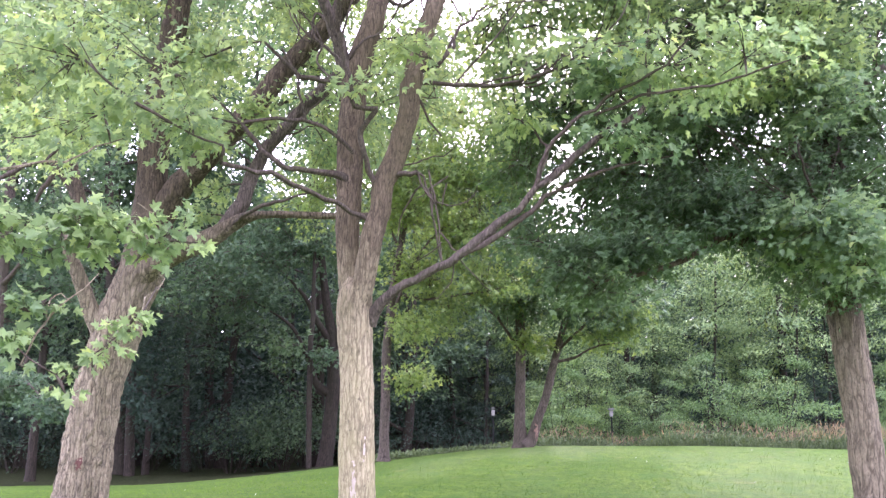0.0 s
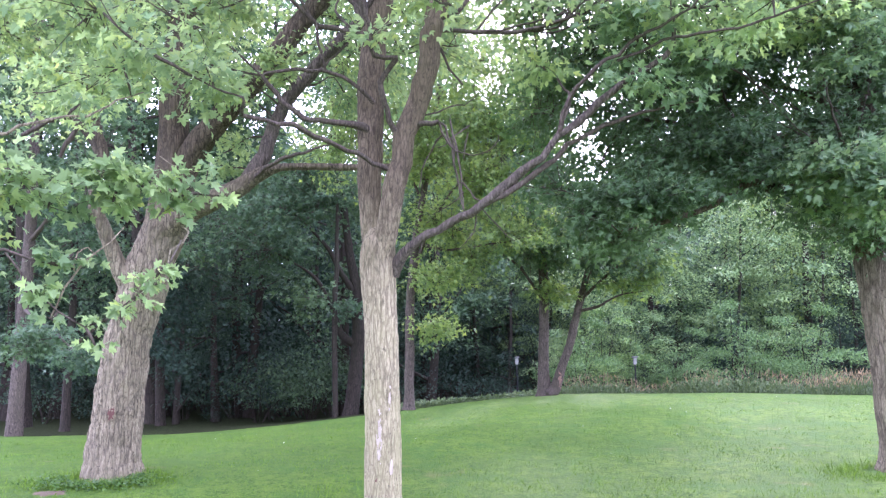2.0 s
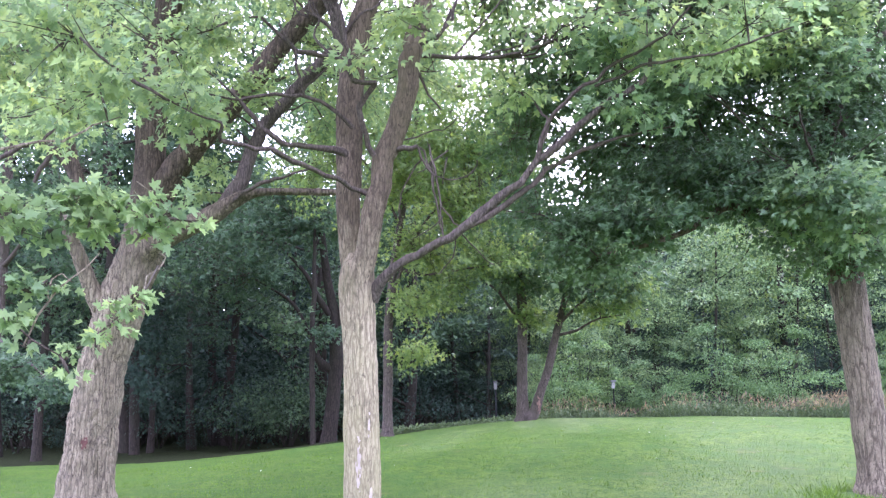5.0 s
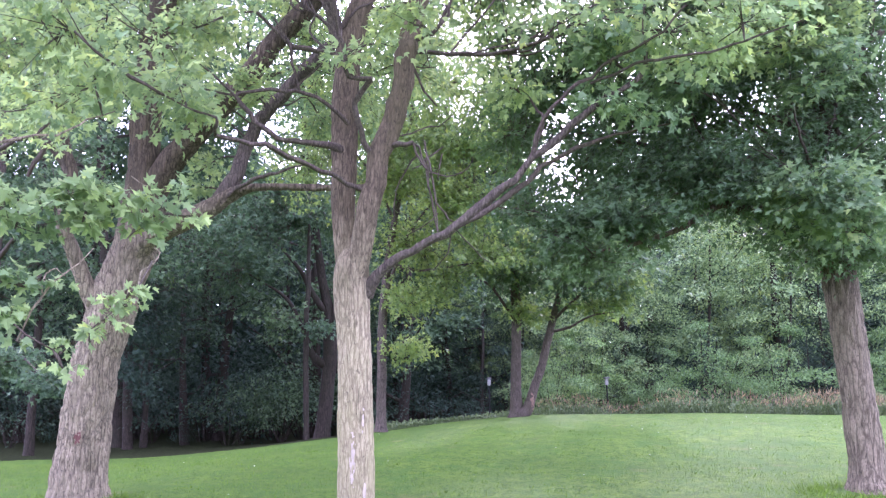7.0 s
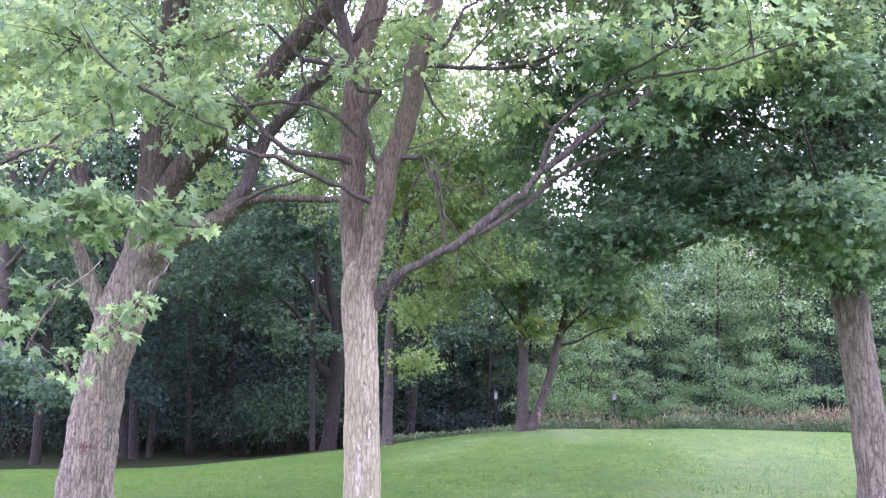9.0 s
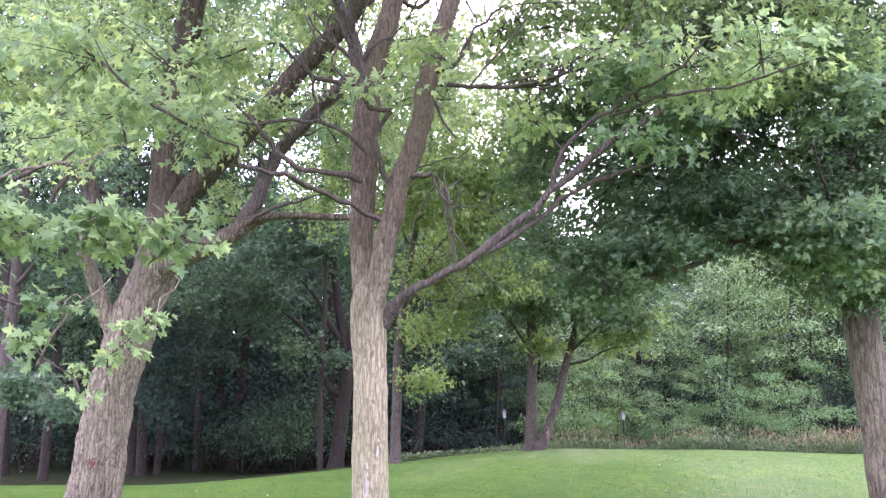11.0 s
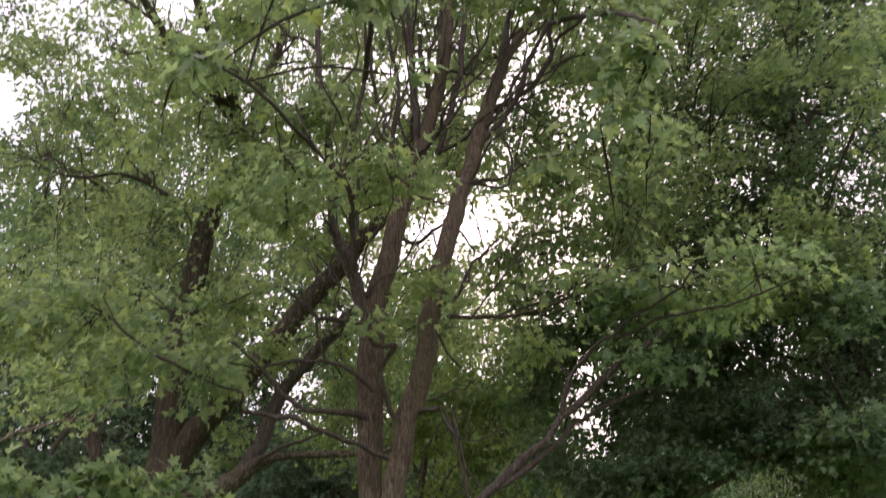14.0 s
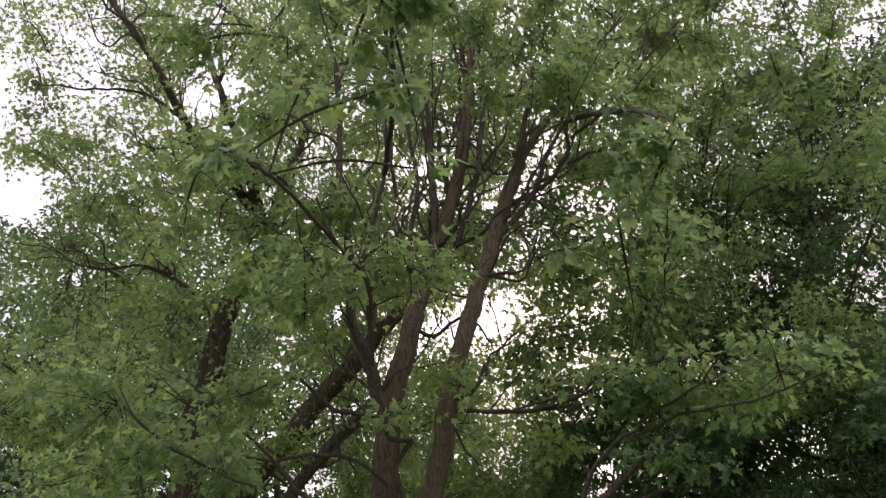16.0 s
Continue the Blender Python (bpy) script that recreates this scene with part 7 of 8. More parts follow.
spray(lime, (-0.30, 20.60, 2.94), (0.60, 0.90, 0.29), 9, LEAF_LIME, 0.13, 1.7)
spray(lime, (0.65, 21.00, 4.47), (0.69, 1.20, 0.48), 14, LEAF_LIME, 0.13, 1.7)
spray(lime, (-1.23, 21.50, 9.40), (0.73, 1.30, 0.88), 16, LEAF_LIME, 0.13, 1.7)
spray(lime, (-1.80, 21.60, 8.36), (0.73, 1.30, 0.87), 14, LEAF_LIME, 0.13, 1.7)
spray(lime, (0.37, 21.40, 9.99), (0.88, 1.30, 0.88), 16, LEAF_LIME, 0.13, 1.7)
spray(lime, (-2.55, 21.80, 8.42), (1.17, 1.40, 1.03), 22, LEAF_LIME, 0.13, 1.7)
spray(lime, (-3.11, 21.80, 7.50), (0.87, 1.30, 0.73), 14, LEAF_LIME, 0.13, 1.7)
spray(double, (4.48, 22.00, 8.18), (0.75, 0.90, 0.50), 8, LEAF_WOOD, 0.16, 1.6)
spray(double, (4.82, 22.00, 7.35), (0.75, 0.90, 0.40), 8, LEAF_WOOD, 0.16, 1.6)
spray(double, (3.22, 22.50, 8.65), (0.70, 0.90, 0.45), 6, LEAF_WOOD, 0.16, 1.6)
spray(double, (2.45, 22.50, 7.94), (0.60, 0.90, 0.40), 5, LEAF_WOOD, 0.16, 1.6)
spray(lime, (0.78, 20.00, 8.49), (0.75, 1.00, 0.50), 8, LEAF_LIME, 0.13, 1.6)
spray(lime, (1.42, 20.50, 8.02), (0.75, 1.00, 0.50), 8, LEAF_LIME, 0.13, 1.6)
spray(lime, (1.01, 20.50, 9.54), (0.60, 1.00, 0.40), 5, LEAF_LIME, 0.13, 1.6)
spray(lime, (0.16, 19.50, 8.60), (0.80, 1.00, 0.50), 9, LEAF_LIME, 0.13, 1.6)
spray(lime, (0.69, 19.50, 7.91), (0.80, 1.00, 0.50), 9, LEAF_LIME, 0.13, 1.6)
spray(lime, (-0.11, 20.00, 9.63), (0.80, 1.00, 0.50), 7, LEAF_LIME, 0.13, 1.6)
spray(lime, (1.56, 20.50, 8.96), (0.70, 1.00, 0.45), 6, LEAF_LIME, 0.13, 1.6)
spray(lime, (-0.37, 20.00, 7.79), (0.70, 1.00, 0.50), 8, LEAF_LIME, 0.13, 1.6)
spray(lime, (0.44, 20.00, 7.10), (0.70, 1.00, 0.50), 8, LEAF_LIME, 0.13, 1.6)
spray(lime, (2.35, 20.40, 7.30), (0.75, 0.70, 0.50), 7, LEAF_LIME, 0.15, 1.6)
spray(lime, (2.85, 20.40, 6.55), (0.70, 0.70, 0.45), 6, LEAF_LIME, 0.15, 1.6)
spray(lime, (1.75, 20.40, 8.30), (0.80, 0.70, 0.55), 7, LEAF_LIME, 0.15, 1.6)
spray(lime, (2.45, 20.40, 8.90), (0.80, 0.70, 0.55), 6, LEAF_LIME, 0.15, 1.6)
forked = tree("woodland_tree", (-3.85, 27, 0.35), "dark many-forked tree in the shade of the wood", "tree")
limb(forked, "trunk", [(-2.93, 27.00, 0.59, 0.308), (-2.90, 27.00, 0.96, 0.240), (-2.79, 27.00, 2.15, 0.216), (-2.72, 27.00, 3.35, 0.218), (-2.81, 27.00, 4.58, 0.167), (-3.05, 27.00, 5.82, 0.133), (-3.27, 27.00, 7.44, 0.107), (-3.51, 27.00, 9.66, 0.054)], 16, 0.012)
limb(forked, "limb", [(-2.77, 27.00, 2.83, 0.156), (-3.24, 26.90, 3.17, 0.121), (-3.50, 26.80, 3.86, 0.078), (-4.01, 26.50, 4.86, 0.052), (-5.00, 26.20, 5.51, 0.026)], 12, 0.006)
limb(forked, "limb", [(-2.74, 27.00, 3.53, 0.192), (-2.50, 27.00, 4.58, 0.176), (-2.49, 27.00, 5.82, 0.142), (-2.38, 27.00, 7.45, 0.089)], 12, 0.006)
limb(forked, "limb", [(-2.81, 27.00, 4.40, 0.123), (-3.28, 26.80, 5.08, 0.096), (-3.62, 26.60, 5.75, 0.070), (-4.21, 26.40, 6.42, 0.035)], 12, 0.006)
spray(forked, (-5.19, 26.00, 7.04), (1.54, 2.00, 1.03), 20, LEAF_WOOD, 0.18, 1.9)
spray(forked, (-3.91, 26.50, 7.33), (1.40, 2.00, 1.05), 18, LEAF_WOOD, 0.18, 1.9)
spray(forked, (-5.64, 26.00, 5.65), (1.53, 2.00, 0.68), 14, LEAF_WOOD, 0.18, 1.9)
spray(forked, (-3.10, 27.00, 7.81), (1.07, 2.00, 1.07), 12, LEAF_WOOD, 0.18, 1.9)
spray(forked, (-4.64, 26.50, 8.23), (1.58, 2.00, 0.70), 14, LEAF_WOOD, 0.18, 1.9)
spray(forked, (-6.86, 26.00, 6.51), (1.19, 2.00, 1.02), 14, LEAF_WOOD, 0.18, 1.9)
spray(forked, (-4.28, 26.20, 4.14), (1.02, 1.50, 0.51), 7, LEAF_WOOD, 0.18, 1.9)
spray(forked, (-2.90, 26.00, 3.79), (0.67, 1.00, 0.34), 4, LEAF_WOOD, 0.18, 1.9)
bare = tree("woodland_tree", (-4.6, 26, 0.35), "thin reddish-brown bare trunk in the shade", "tree")
limb(bare, "trunk", [(-3.26, 26.00, 0.58, 0.099), (-3.28, 26.00, 1.15, 0.083), (-3.34, 26.00, 3.45, 0.084), (-3.31, 26.00, 5.49, 0.068), (-3.32, 26.00, 7.23, 0.043)], 10, 0.004)
pale = tree("woodland_tree", (-11.1, 22.5, 0.3), "straight grey-trunked tree at the edge of the wood", "tree", BARK_STEM)
limb(pale, "trunk", [(-11.02, 22.50, 0.06, 0.301), (-11.00, 22.50, 0.34, 0.222), (-10.99, 22.50, 1.55, 0.188), (-10.98, 22.50, 2.99, 0.175), (-10.96, 22.50, 4.91, 0.155), (-10.99, 22.50, 7.18, 0.135), (-11.10, 22.50, 9.53, 0.107), (-11.33, 22.50, 13.61, 0.063)], 16, 0.012)
limb(pale, "limb", [(-10.96, 22.50, 3.57, 0.066), (-9.41, 20.00, 3.10, 0.046), (-8.11, 18.00, 2.71, 0.029), (-6.76, 16.00, 2.18, 0.016)], 12, 0.006)
limb(pale, "limb", [(-10.96, 22.50, 5.36, 0.074), (-9.75, 21.50, 6.06, 0.050), (-8.71, 21.00, 6.24, 0.028)], 12, 0.006)
limb(pale, "limb", [(-10.99, 22.50, 6.72, 0.075), (-11.29, 21.50, 7.53, 0.050), (-11.91, 21.00, 7.83, 0.028)], 12, 0.006)
spray(pale, (-8.10, 17.50, 2.57), (0.68, 1.00, 0.28), 12, LEAF_WOOD, 0.115, 1.3)
spray(pale, (-6.84, 16.20, 2.08), (0.37, 0.80, 0.21), 7, LEAF_WOOD, 0.115, 1.3)
spray(pale, (-8.29, 17.00, 2.32), (0.55, 0.80, 0.22), 8, LEAF_WOOD, 0.115, 1.3)
spray(pale, (-9.48, 21.50, 6.20), (1.28, 1.80, 0.86), 14, LEAF_WOOD, 0.17, 1.7)
spray(pale, (-11.45, 21.80, 7.61), (1.31, 1.80, 1.17), 16, LEAF_WOOD, 0.17, 1.7)
spray(pale, (-10.94, 22.30, 9.46), (1.81, 2.00, 1.21), 18, LEAF_WOOD, 0.17, 1.7)
spray(pale, (-8.91, 22.00, 7.82), (1.33, 1.80, 1.03), 14, LEAF_WOOD, 0.17, 1.7)
slim = tree("woodland_tree", (-10.6, 25, 0.3), "slim dark-trunked tree at the edge of the wood", "tree")
limb(slim, "trunk", [(-10.82, 25.00, 0.22, 0.223), (-10.79, 25.00, 0.44, 0.152), (-10.80, 25.00, 1.54, 0.120), (-10.77, 25.00, 2.82, 0.113), (-10.81, 25.00, 4.78, 0.098), (-10.89, 25.00, 6.95, 0.075), (-11.13, 25.00, 11.30, 0.043)], 12, 0.01)
limb(slim, "limb", [(-10.80, 25.00, 4.12, 0.057), (-10.03, 24.50, 4.88, 0.040), (-9.05, 24.00, 5.13, 0.024)], 12, 0.006)
spray(slim, (-9.20, 24.00, 4.97), (1.10, 1.60, 0.95), 14, LEAF_WOOD, 0.17, 1.7)
spray(slim, (-10.86, 24.80, 5.74), (1.31, 1.60, 0.98), 14, LEAF_WOOD, 0.17, 1.7)
spray(slim, (-11.77, 24.80, 4.75), (1.14, 1.60, 0.98), 10, LEAF_WOOD, 0.17, 1.7)
spray(slim, (-7.65, 24.00, 5.45), (1.11, 1.60, 0.95), 12, LEAF_WOOD, 0.17, 1.7)
stem = tree("woodland_tree", (-8.9, 27.5, 0.3), "dark woodland trunk deep in shade", "tree")
limb(stem, "trunk", [(-8.92, 27.50, 0.11, 0.224), (-8.91, 27.50, 0.45, 0.164), (-8.98, 27.50, 1.81, 0.148), (-9.10, 27.50, 4.26, 0.133), (-9.30, 27.50, 8.07, 0.091)], 12, 0.01)
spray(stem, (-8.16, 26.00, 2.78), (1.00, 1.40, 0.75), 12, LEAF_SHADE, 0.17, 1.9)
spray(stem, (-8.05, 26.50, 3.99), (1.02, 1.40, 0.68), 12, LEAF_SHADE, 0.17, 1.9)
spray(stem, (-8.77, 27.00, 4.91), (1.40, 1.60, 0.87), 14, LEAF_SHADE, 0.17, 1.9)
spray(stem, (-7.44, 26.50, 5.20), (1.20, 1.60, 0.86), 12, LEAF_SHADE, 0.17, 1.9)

# ---- wood behind the lawn
def clumped(g, centres, outward, radius, per, size, wide=1.0):
    """Layered clumps of leaves: flat domes that tip outwards, their leaves facing up and out, open below."""
    k = len(centres)
    d = g.normal(size=(k, per, 3))
    d /= np.linalg.norm(d, axis=2)[..., None]
    d[..., 2] = np.where(g.uniform(size=(k, per)) < 0.92, np.abs(d[..., 2]), d[..., 2])
    d *= g.uniform(0.35, 1.0, (k, per, 1)) ** 0.45
    way = outward * (1, 1, 0) / (np.linalg.norm(outward[:, :2], axis=1)[:, None] + 0.2)
    tip = -0.35 * (d * way[:, None]).sum(2)
    rough = g.uniform(0.75, 1.25, (k, per, 1))
    pos = centres[:, None] + (d * (1, 1, 0.58) * rough + tip[..., None] * (0, 0, 1)) * radius[:, None, None]
    d, pos = d.reshape(-1, 3), pos.reshape(-1, 3)
    pos[:, 2] = np.maximum(pos[:, 2], 0.08)
    axis = d * (1, 1, 0.2) + np.repeat(way, per, 0) * 0.3 + (0, 0, -0.4) + g.normal(size=(len(pos), 3)) * 0.3
    up = d * 0.8 + np.repeat(way, per, 0) * 0.2 + (0, 0, 0.8) + g.normal(size=(len(pos), 3)) * 0.3
    return leaf_mesh(pos, axis, up, g.uniform(0.6, 1.2, len(pos)) * size, PLAIN_LEAF * (wide, 1), PLAIN_TRIS)


def wood_tree(name, label, height, crown_r, crown_base, trunk_r, n, leaf, size, seed, forks=7, bark=None, spread=1.0, clumps=90, clump_r=0.9, wide=1.0):
    """A tree at the origin: trunk, limbs and clumps of leaves."""
    g = np.random.default_rng(seed)
    ob = tree(name, (0, 0, 0), label, "tree")
    lean = g.normal(size=2) * 0.03
    pts = [(lean[0] * z + 0.12 * math.sin(z * 0.6 + seed), lean[1] * z, z, trunk_r * (1 - 0.8 * z / height) * (1.35 if z == 0 else 1)) for z in np.linspace(0, height * 0.92, 7)]
    path = glide(pts, 0.45)
    v, f = tube(path, 8, 0.008, seed)
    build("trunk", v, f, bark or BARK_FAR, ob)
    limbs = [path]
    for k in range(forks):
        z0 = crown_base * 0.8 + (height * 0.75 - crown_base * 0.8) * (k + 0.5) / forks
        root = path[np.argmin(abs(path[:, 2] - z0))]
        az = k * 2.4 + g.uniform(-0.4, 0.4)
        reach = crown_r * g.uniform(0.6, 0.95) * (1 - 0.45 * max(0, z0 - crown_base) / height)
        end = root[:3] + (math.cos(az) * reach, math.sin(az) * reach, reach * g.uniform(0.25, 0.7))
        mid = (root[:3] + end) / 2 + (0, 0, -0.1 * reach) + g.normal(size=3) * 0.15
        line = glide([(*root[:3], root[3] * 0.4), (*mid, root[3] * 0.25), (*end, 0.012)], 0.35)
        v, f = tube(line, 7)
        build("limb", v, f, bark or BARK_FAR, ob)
        limbs.append(line)
    rows = np.vstack(limbs)
    rows = rows[rows[:, 2] > crown_base * 0.8]
    mid_z, half = (height + crown_base) / 2, (height - crown_base) / 2
    q = g.normal(size=(clumps, 3))
    q = q / np.linalg.norm(q, axis=1)[:, None] * g.uniform(0.62, 1.05, (clumps, 1))
    c = q * (crown_r * spread, crown_r * spread, half) + (0, 0, mid_z)
    c[:, 2] = np.maximum(c[:, 2], 0.4)
    c[:, :2] *= (1 - 0.45 * np.clip((c[:, 2:3] - mid_z) / half, 0, 1))
    pull = rows[g.integers(0, len(rows), clumps), :3]
    c = c * 0.86 + pull * 0.14
    v, f = clumped(g, c, q, g.uniform(0.45, 1.0, clumps) * clump_r, n // clumps, size, wide)
    tagged(build("foliage", v, f, leaf, ob, smooth=False), kind="stuff")
    return ob


def put(ob, x, y, turn=0, scale=1.0, first=False):
    m = Matrix.Translation((x, y, float(ground_z(x, y)) - 0.03)) @ Matrix.Rotation(turn, 4, "Z") @ Matrix.Scale(scale, 4)
    if first:
        ob.matrix_basis = m
        return ob
    return copy_thing(ob, m)


def shrub(label, height, r, n, leaf, size, seed):
    g = np.random.default_rng(seed)
    ob = new("shrub")
    tagged(ob, label, "shrub", "shrubs along the wood edge")
    ends = []
    for k in range(7):
        az = k * 0.9 + g.uniform(-0.3, 0.3)
        e = np.array((math.cos(az) * r * g.uniform(0.3, 0.8), math.sin(az) * r * g.uniform(0.3, 0.8), height * g.uniform(0.45, 0.75)))
        line = glide([(0.05 * math.cos(az), 0.05 * math.sin(az), -0.05, 0.011), (*(e * 0.5 + (0, 0, 0.1 * height)), 0.009), (*e, 0.004)], 0.3)
        v, f = tube(line, 5)
        build("stem", v, f, BARK_FAR, ob)
        ends.append(line)
    rows = np.vstack(ends)
    clumps = 26
    q = g.normal(size=(clumps, 3))
    q = q / np.linalg.norm(q, axis=1)[:, None] * g.uniform(0.5, 1, (clumps, 1))
    c = q * (r, r, height * 0.46) + (0, 0, height * 0.5)
    v, f = clumped(g, c, q, g.uniform(0.25, 0.6, clumps) * r, n // clumps, size)
    tagged(build("foliage", v, f, leaf, ob, smooth=False), kind="stuff")
    return ob


TALL = wood_tree("woodland_tree", "tall dark woodland tree standing close among others", 16, 3.8, 1.2, 0.16, 4900, LEAF_WOOD, 0.172, 21, clumps=100, clump_r=1.05)
BROAD = wood_tree("woodland_tree", "broad shady woodland tree with a dense crown", 12, 3.8, 0.5, 0.16, 5800, LEAF_WOOD, 0.158, 22, clumps=105, clump_r=1.05)
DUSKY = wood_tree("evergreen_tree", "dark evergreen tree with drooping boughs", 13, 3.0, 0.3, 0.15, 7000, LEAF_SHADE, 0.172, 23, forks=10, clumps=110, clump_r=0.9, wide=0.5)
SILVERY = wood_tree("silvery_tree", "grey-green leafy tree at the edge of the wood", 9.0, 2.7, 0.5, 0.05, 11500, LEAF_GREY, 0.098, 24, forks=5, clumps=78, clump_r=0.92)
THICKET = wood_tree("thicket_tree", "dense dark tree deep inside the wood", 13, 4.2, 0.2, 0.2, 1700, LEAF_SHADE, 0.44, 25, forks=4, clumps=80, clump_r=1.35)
CANOPY = wood_tree("woodland_tree", "tall woodland tree with a high spreading crown over a bare trunk", 19, 4.0, 6.0, 0.17, 8000, LEAF_WOOD, 0.19, 26, forks=9, clumps=130, clump_r=1.2)
# sunlit glow of this far tree is put into its lime leaf colour
SUNLIT = wood_tree("sunlit_tree", "yellow-green tree coloured as if sunlit behind the wood edge", 13, 3.0, 1.0, 0.12, 6000, LEAF_LIME, 0.16, 28, forks=6, clumps=110, clump_r=0.9)
BUSH = shrub("leafy green shrub at the wood edge", 2.6, 1.5, 5200, LEAF_GREY, 0.078, 31)
GLADE = shrub("mid-green leafy shrub in a lighter spot of the wood", 2.2, 1.3, 2200, LEAF_WOOD, 0.1, 33)
FRESH = shrub("fresh green sapling thicket at the edge of the lawn", 2.6, 1.2, 5600, LEAF_FRESH, 0.066, 34)
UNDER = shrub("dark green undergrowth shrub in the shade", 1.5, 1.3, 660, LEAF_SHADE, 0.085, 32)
used = set()


def plant(ob, x, y, turn, scale):
    # a thin place in the tree line, where the bright sky shows through
    if y > 0 and abs(x - y * 0.16) < 1.1 and ob in (TALL, BROAD, THICKET, DUSKY, CANOPY):
        if y < 34:
            return
        ob, scale = SILVERY, 1.0
    if 30 < y < 40 and abs(x - y * 0.37) < 1.8 and ob in (TALL, BROAD, CANOPY):
        return
    if ob in (TALL, BROAD) and x < -2.5 and y > 32:
        scale *= 1.4
    if ob.name in used:
        put(ob, x, y, turn, scale)
    else:
        used.add(ob.name)
        put(ob, x, y, turn, scale, True)


pick = random.Random(4)
for y0, gap, left, right, kinds in [(31, 4.2, -20, 3, (DUSKY, BROAD, TALL)), (36, 4.0, -23, 4, (TALL, DUSKY, TALL)), (36, 4.0, 5, 22, (BROAD, SILVERY, TALL)),
                                    (41, 4.0, -26, 26, (THICKET, DUSKY, TALL)), (47, 3.8, -30, 30, (THICKET,))]:
    x = left
    while x < right:
        plant(pick.choice(kinds), x + pick.uniform(-1, 1), y0 + pick.uniform(-1.2, 1.2), pick.uniform(0, 6.28), pick.uniform(0.85, 1.2))
        x += gap * pick.uniform(0.8, 1.2)
for x in np.arange(-34, 36, 5.0):
    # unseen row added on the near side, to block low sky light
    plant(THICKET, float(x) + pick.uniform(-1, 1), -18 + pick.uniform(-2, 2), pick.uniform(0, 6.28), pick.uniform(0.85, 1.15))
for x, y, k in ((-3.9, 33, 1.0), (-12.5, 33, 1.1), (-16, 32, 1.1), (-20, 33, 1.1), (25, 39, 1.1)):
    plant(TALL, x, y, x, k)
for x, y, k in ((-16.5, 28.5, 1.1), (-13.2, 27.6, 1.15), (-14.8, 33.5, 1.1), (-11.2, 33, 1.15), (-7.6, 34.5, 1.1), (-9.6, 28.6, 1.1), (18.4, 38.5, 1.0), (22, 37, 1.0)):
    plant(CANOPY, x, y, x * 2, k)
for x, y, k in ((-8.6, 28.2, 0.75), (-0.6, 33.5, 0.75), (1.2, 35, 0.8), (2.4, 33, 0.62)):
    plant(DUSKY, x, y, x * 3, k)
for x, y, k in ((-4.6, 29.6, 1.1), (-6.0, 30.2, 1.0), (-3.9, 30.6, 1.2)):
    plant(GLADE, x, y, x, k)
for x, y, k in ((4.4, 28.9, 1.1), (5.3, 29.9, 1.2), (6.6, 29.3, 0.7), (7.7, 28.5, 0.85), (9.9, 28.6, 1.2), (11.9, 28.9, 1.2), (14.9, 29.2, 0.8), (16.5, 29.5, 1.2)):
    plant(FRESH, x, y, x * 1.7, k)
for x, y, k in ((-1.0, 36.5, 1.1), (1.3, 38, 1.1), (3.2, 40.5, 1.1), (4.4, 39, 0.8)):
    plant(TALL, x, y, x, k)
# dark trees in this silvery row stand in for shaded gaps
for k, x in enumerate(np.arange(5.4, 24, 2.7)):
    plant((SILVERY, BROAD, SILVERY, SILVERY, DUSKY)[k % 5], float(x) + pick.uniform(-0.5, 0.5), 33 + pick.uniform(-1.2, 1.4), pick.uniform(0, 6.28), (1.1, 0.62, 1.4, 1.2, 0.6)[k % 5] * pick.uniform(0.9, 1.15))
for x, y, k in ((14.9, 39.6, 0.95), (17.2, 43, 1.1)):
    plant(SUNLIT, x, y, x, k)
for x, y, k in ((6.5, 31.4, 0.62), (7.7, 32.2, 0.85)):
    plant(SILVERY, x, y, x, k)
# dwarf evergreens added only to draw the dark shaded recesses between bushes
for x, y, k in ((8.8, 31.2, 0.26), (10.2, 31.2, 0.33), (12.8, 31.5, 0.27), (14.0, 31.0, 0.32)):
    plant(DUSKY, x, y, x, k)
for x in np.arange(4.6, 24, 4.4):
    plant(BUSH, float(x) + pick.uniform(-0.7, 0.7), 30 + pick.uniform(-0.9, 0.9), pick.uniform(0, 6.28), pick.uniform(0.5, 1.1))
for y, left, right in ((30, -24, 3), (33, -24, 4), (36, -22, 22), (39, -24, 24)):
    for x in np.arange(left, right, 2.0):
        plant(UNDER, float(x) + pick.uniform(-0.6, 0.6), y + pick.uniform(-0.8, 0.8), pick.uniform(0, 6.28), pick.uniform(0.35, 1.5) * (1.0 if y < 32 else 1.7 if y < 36 else 2.1))


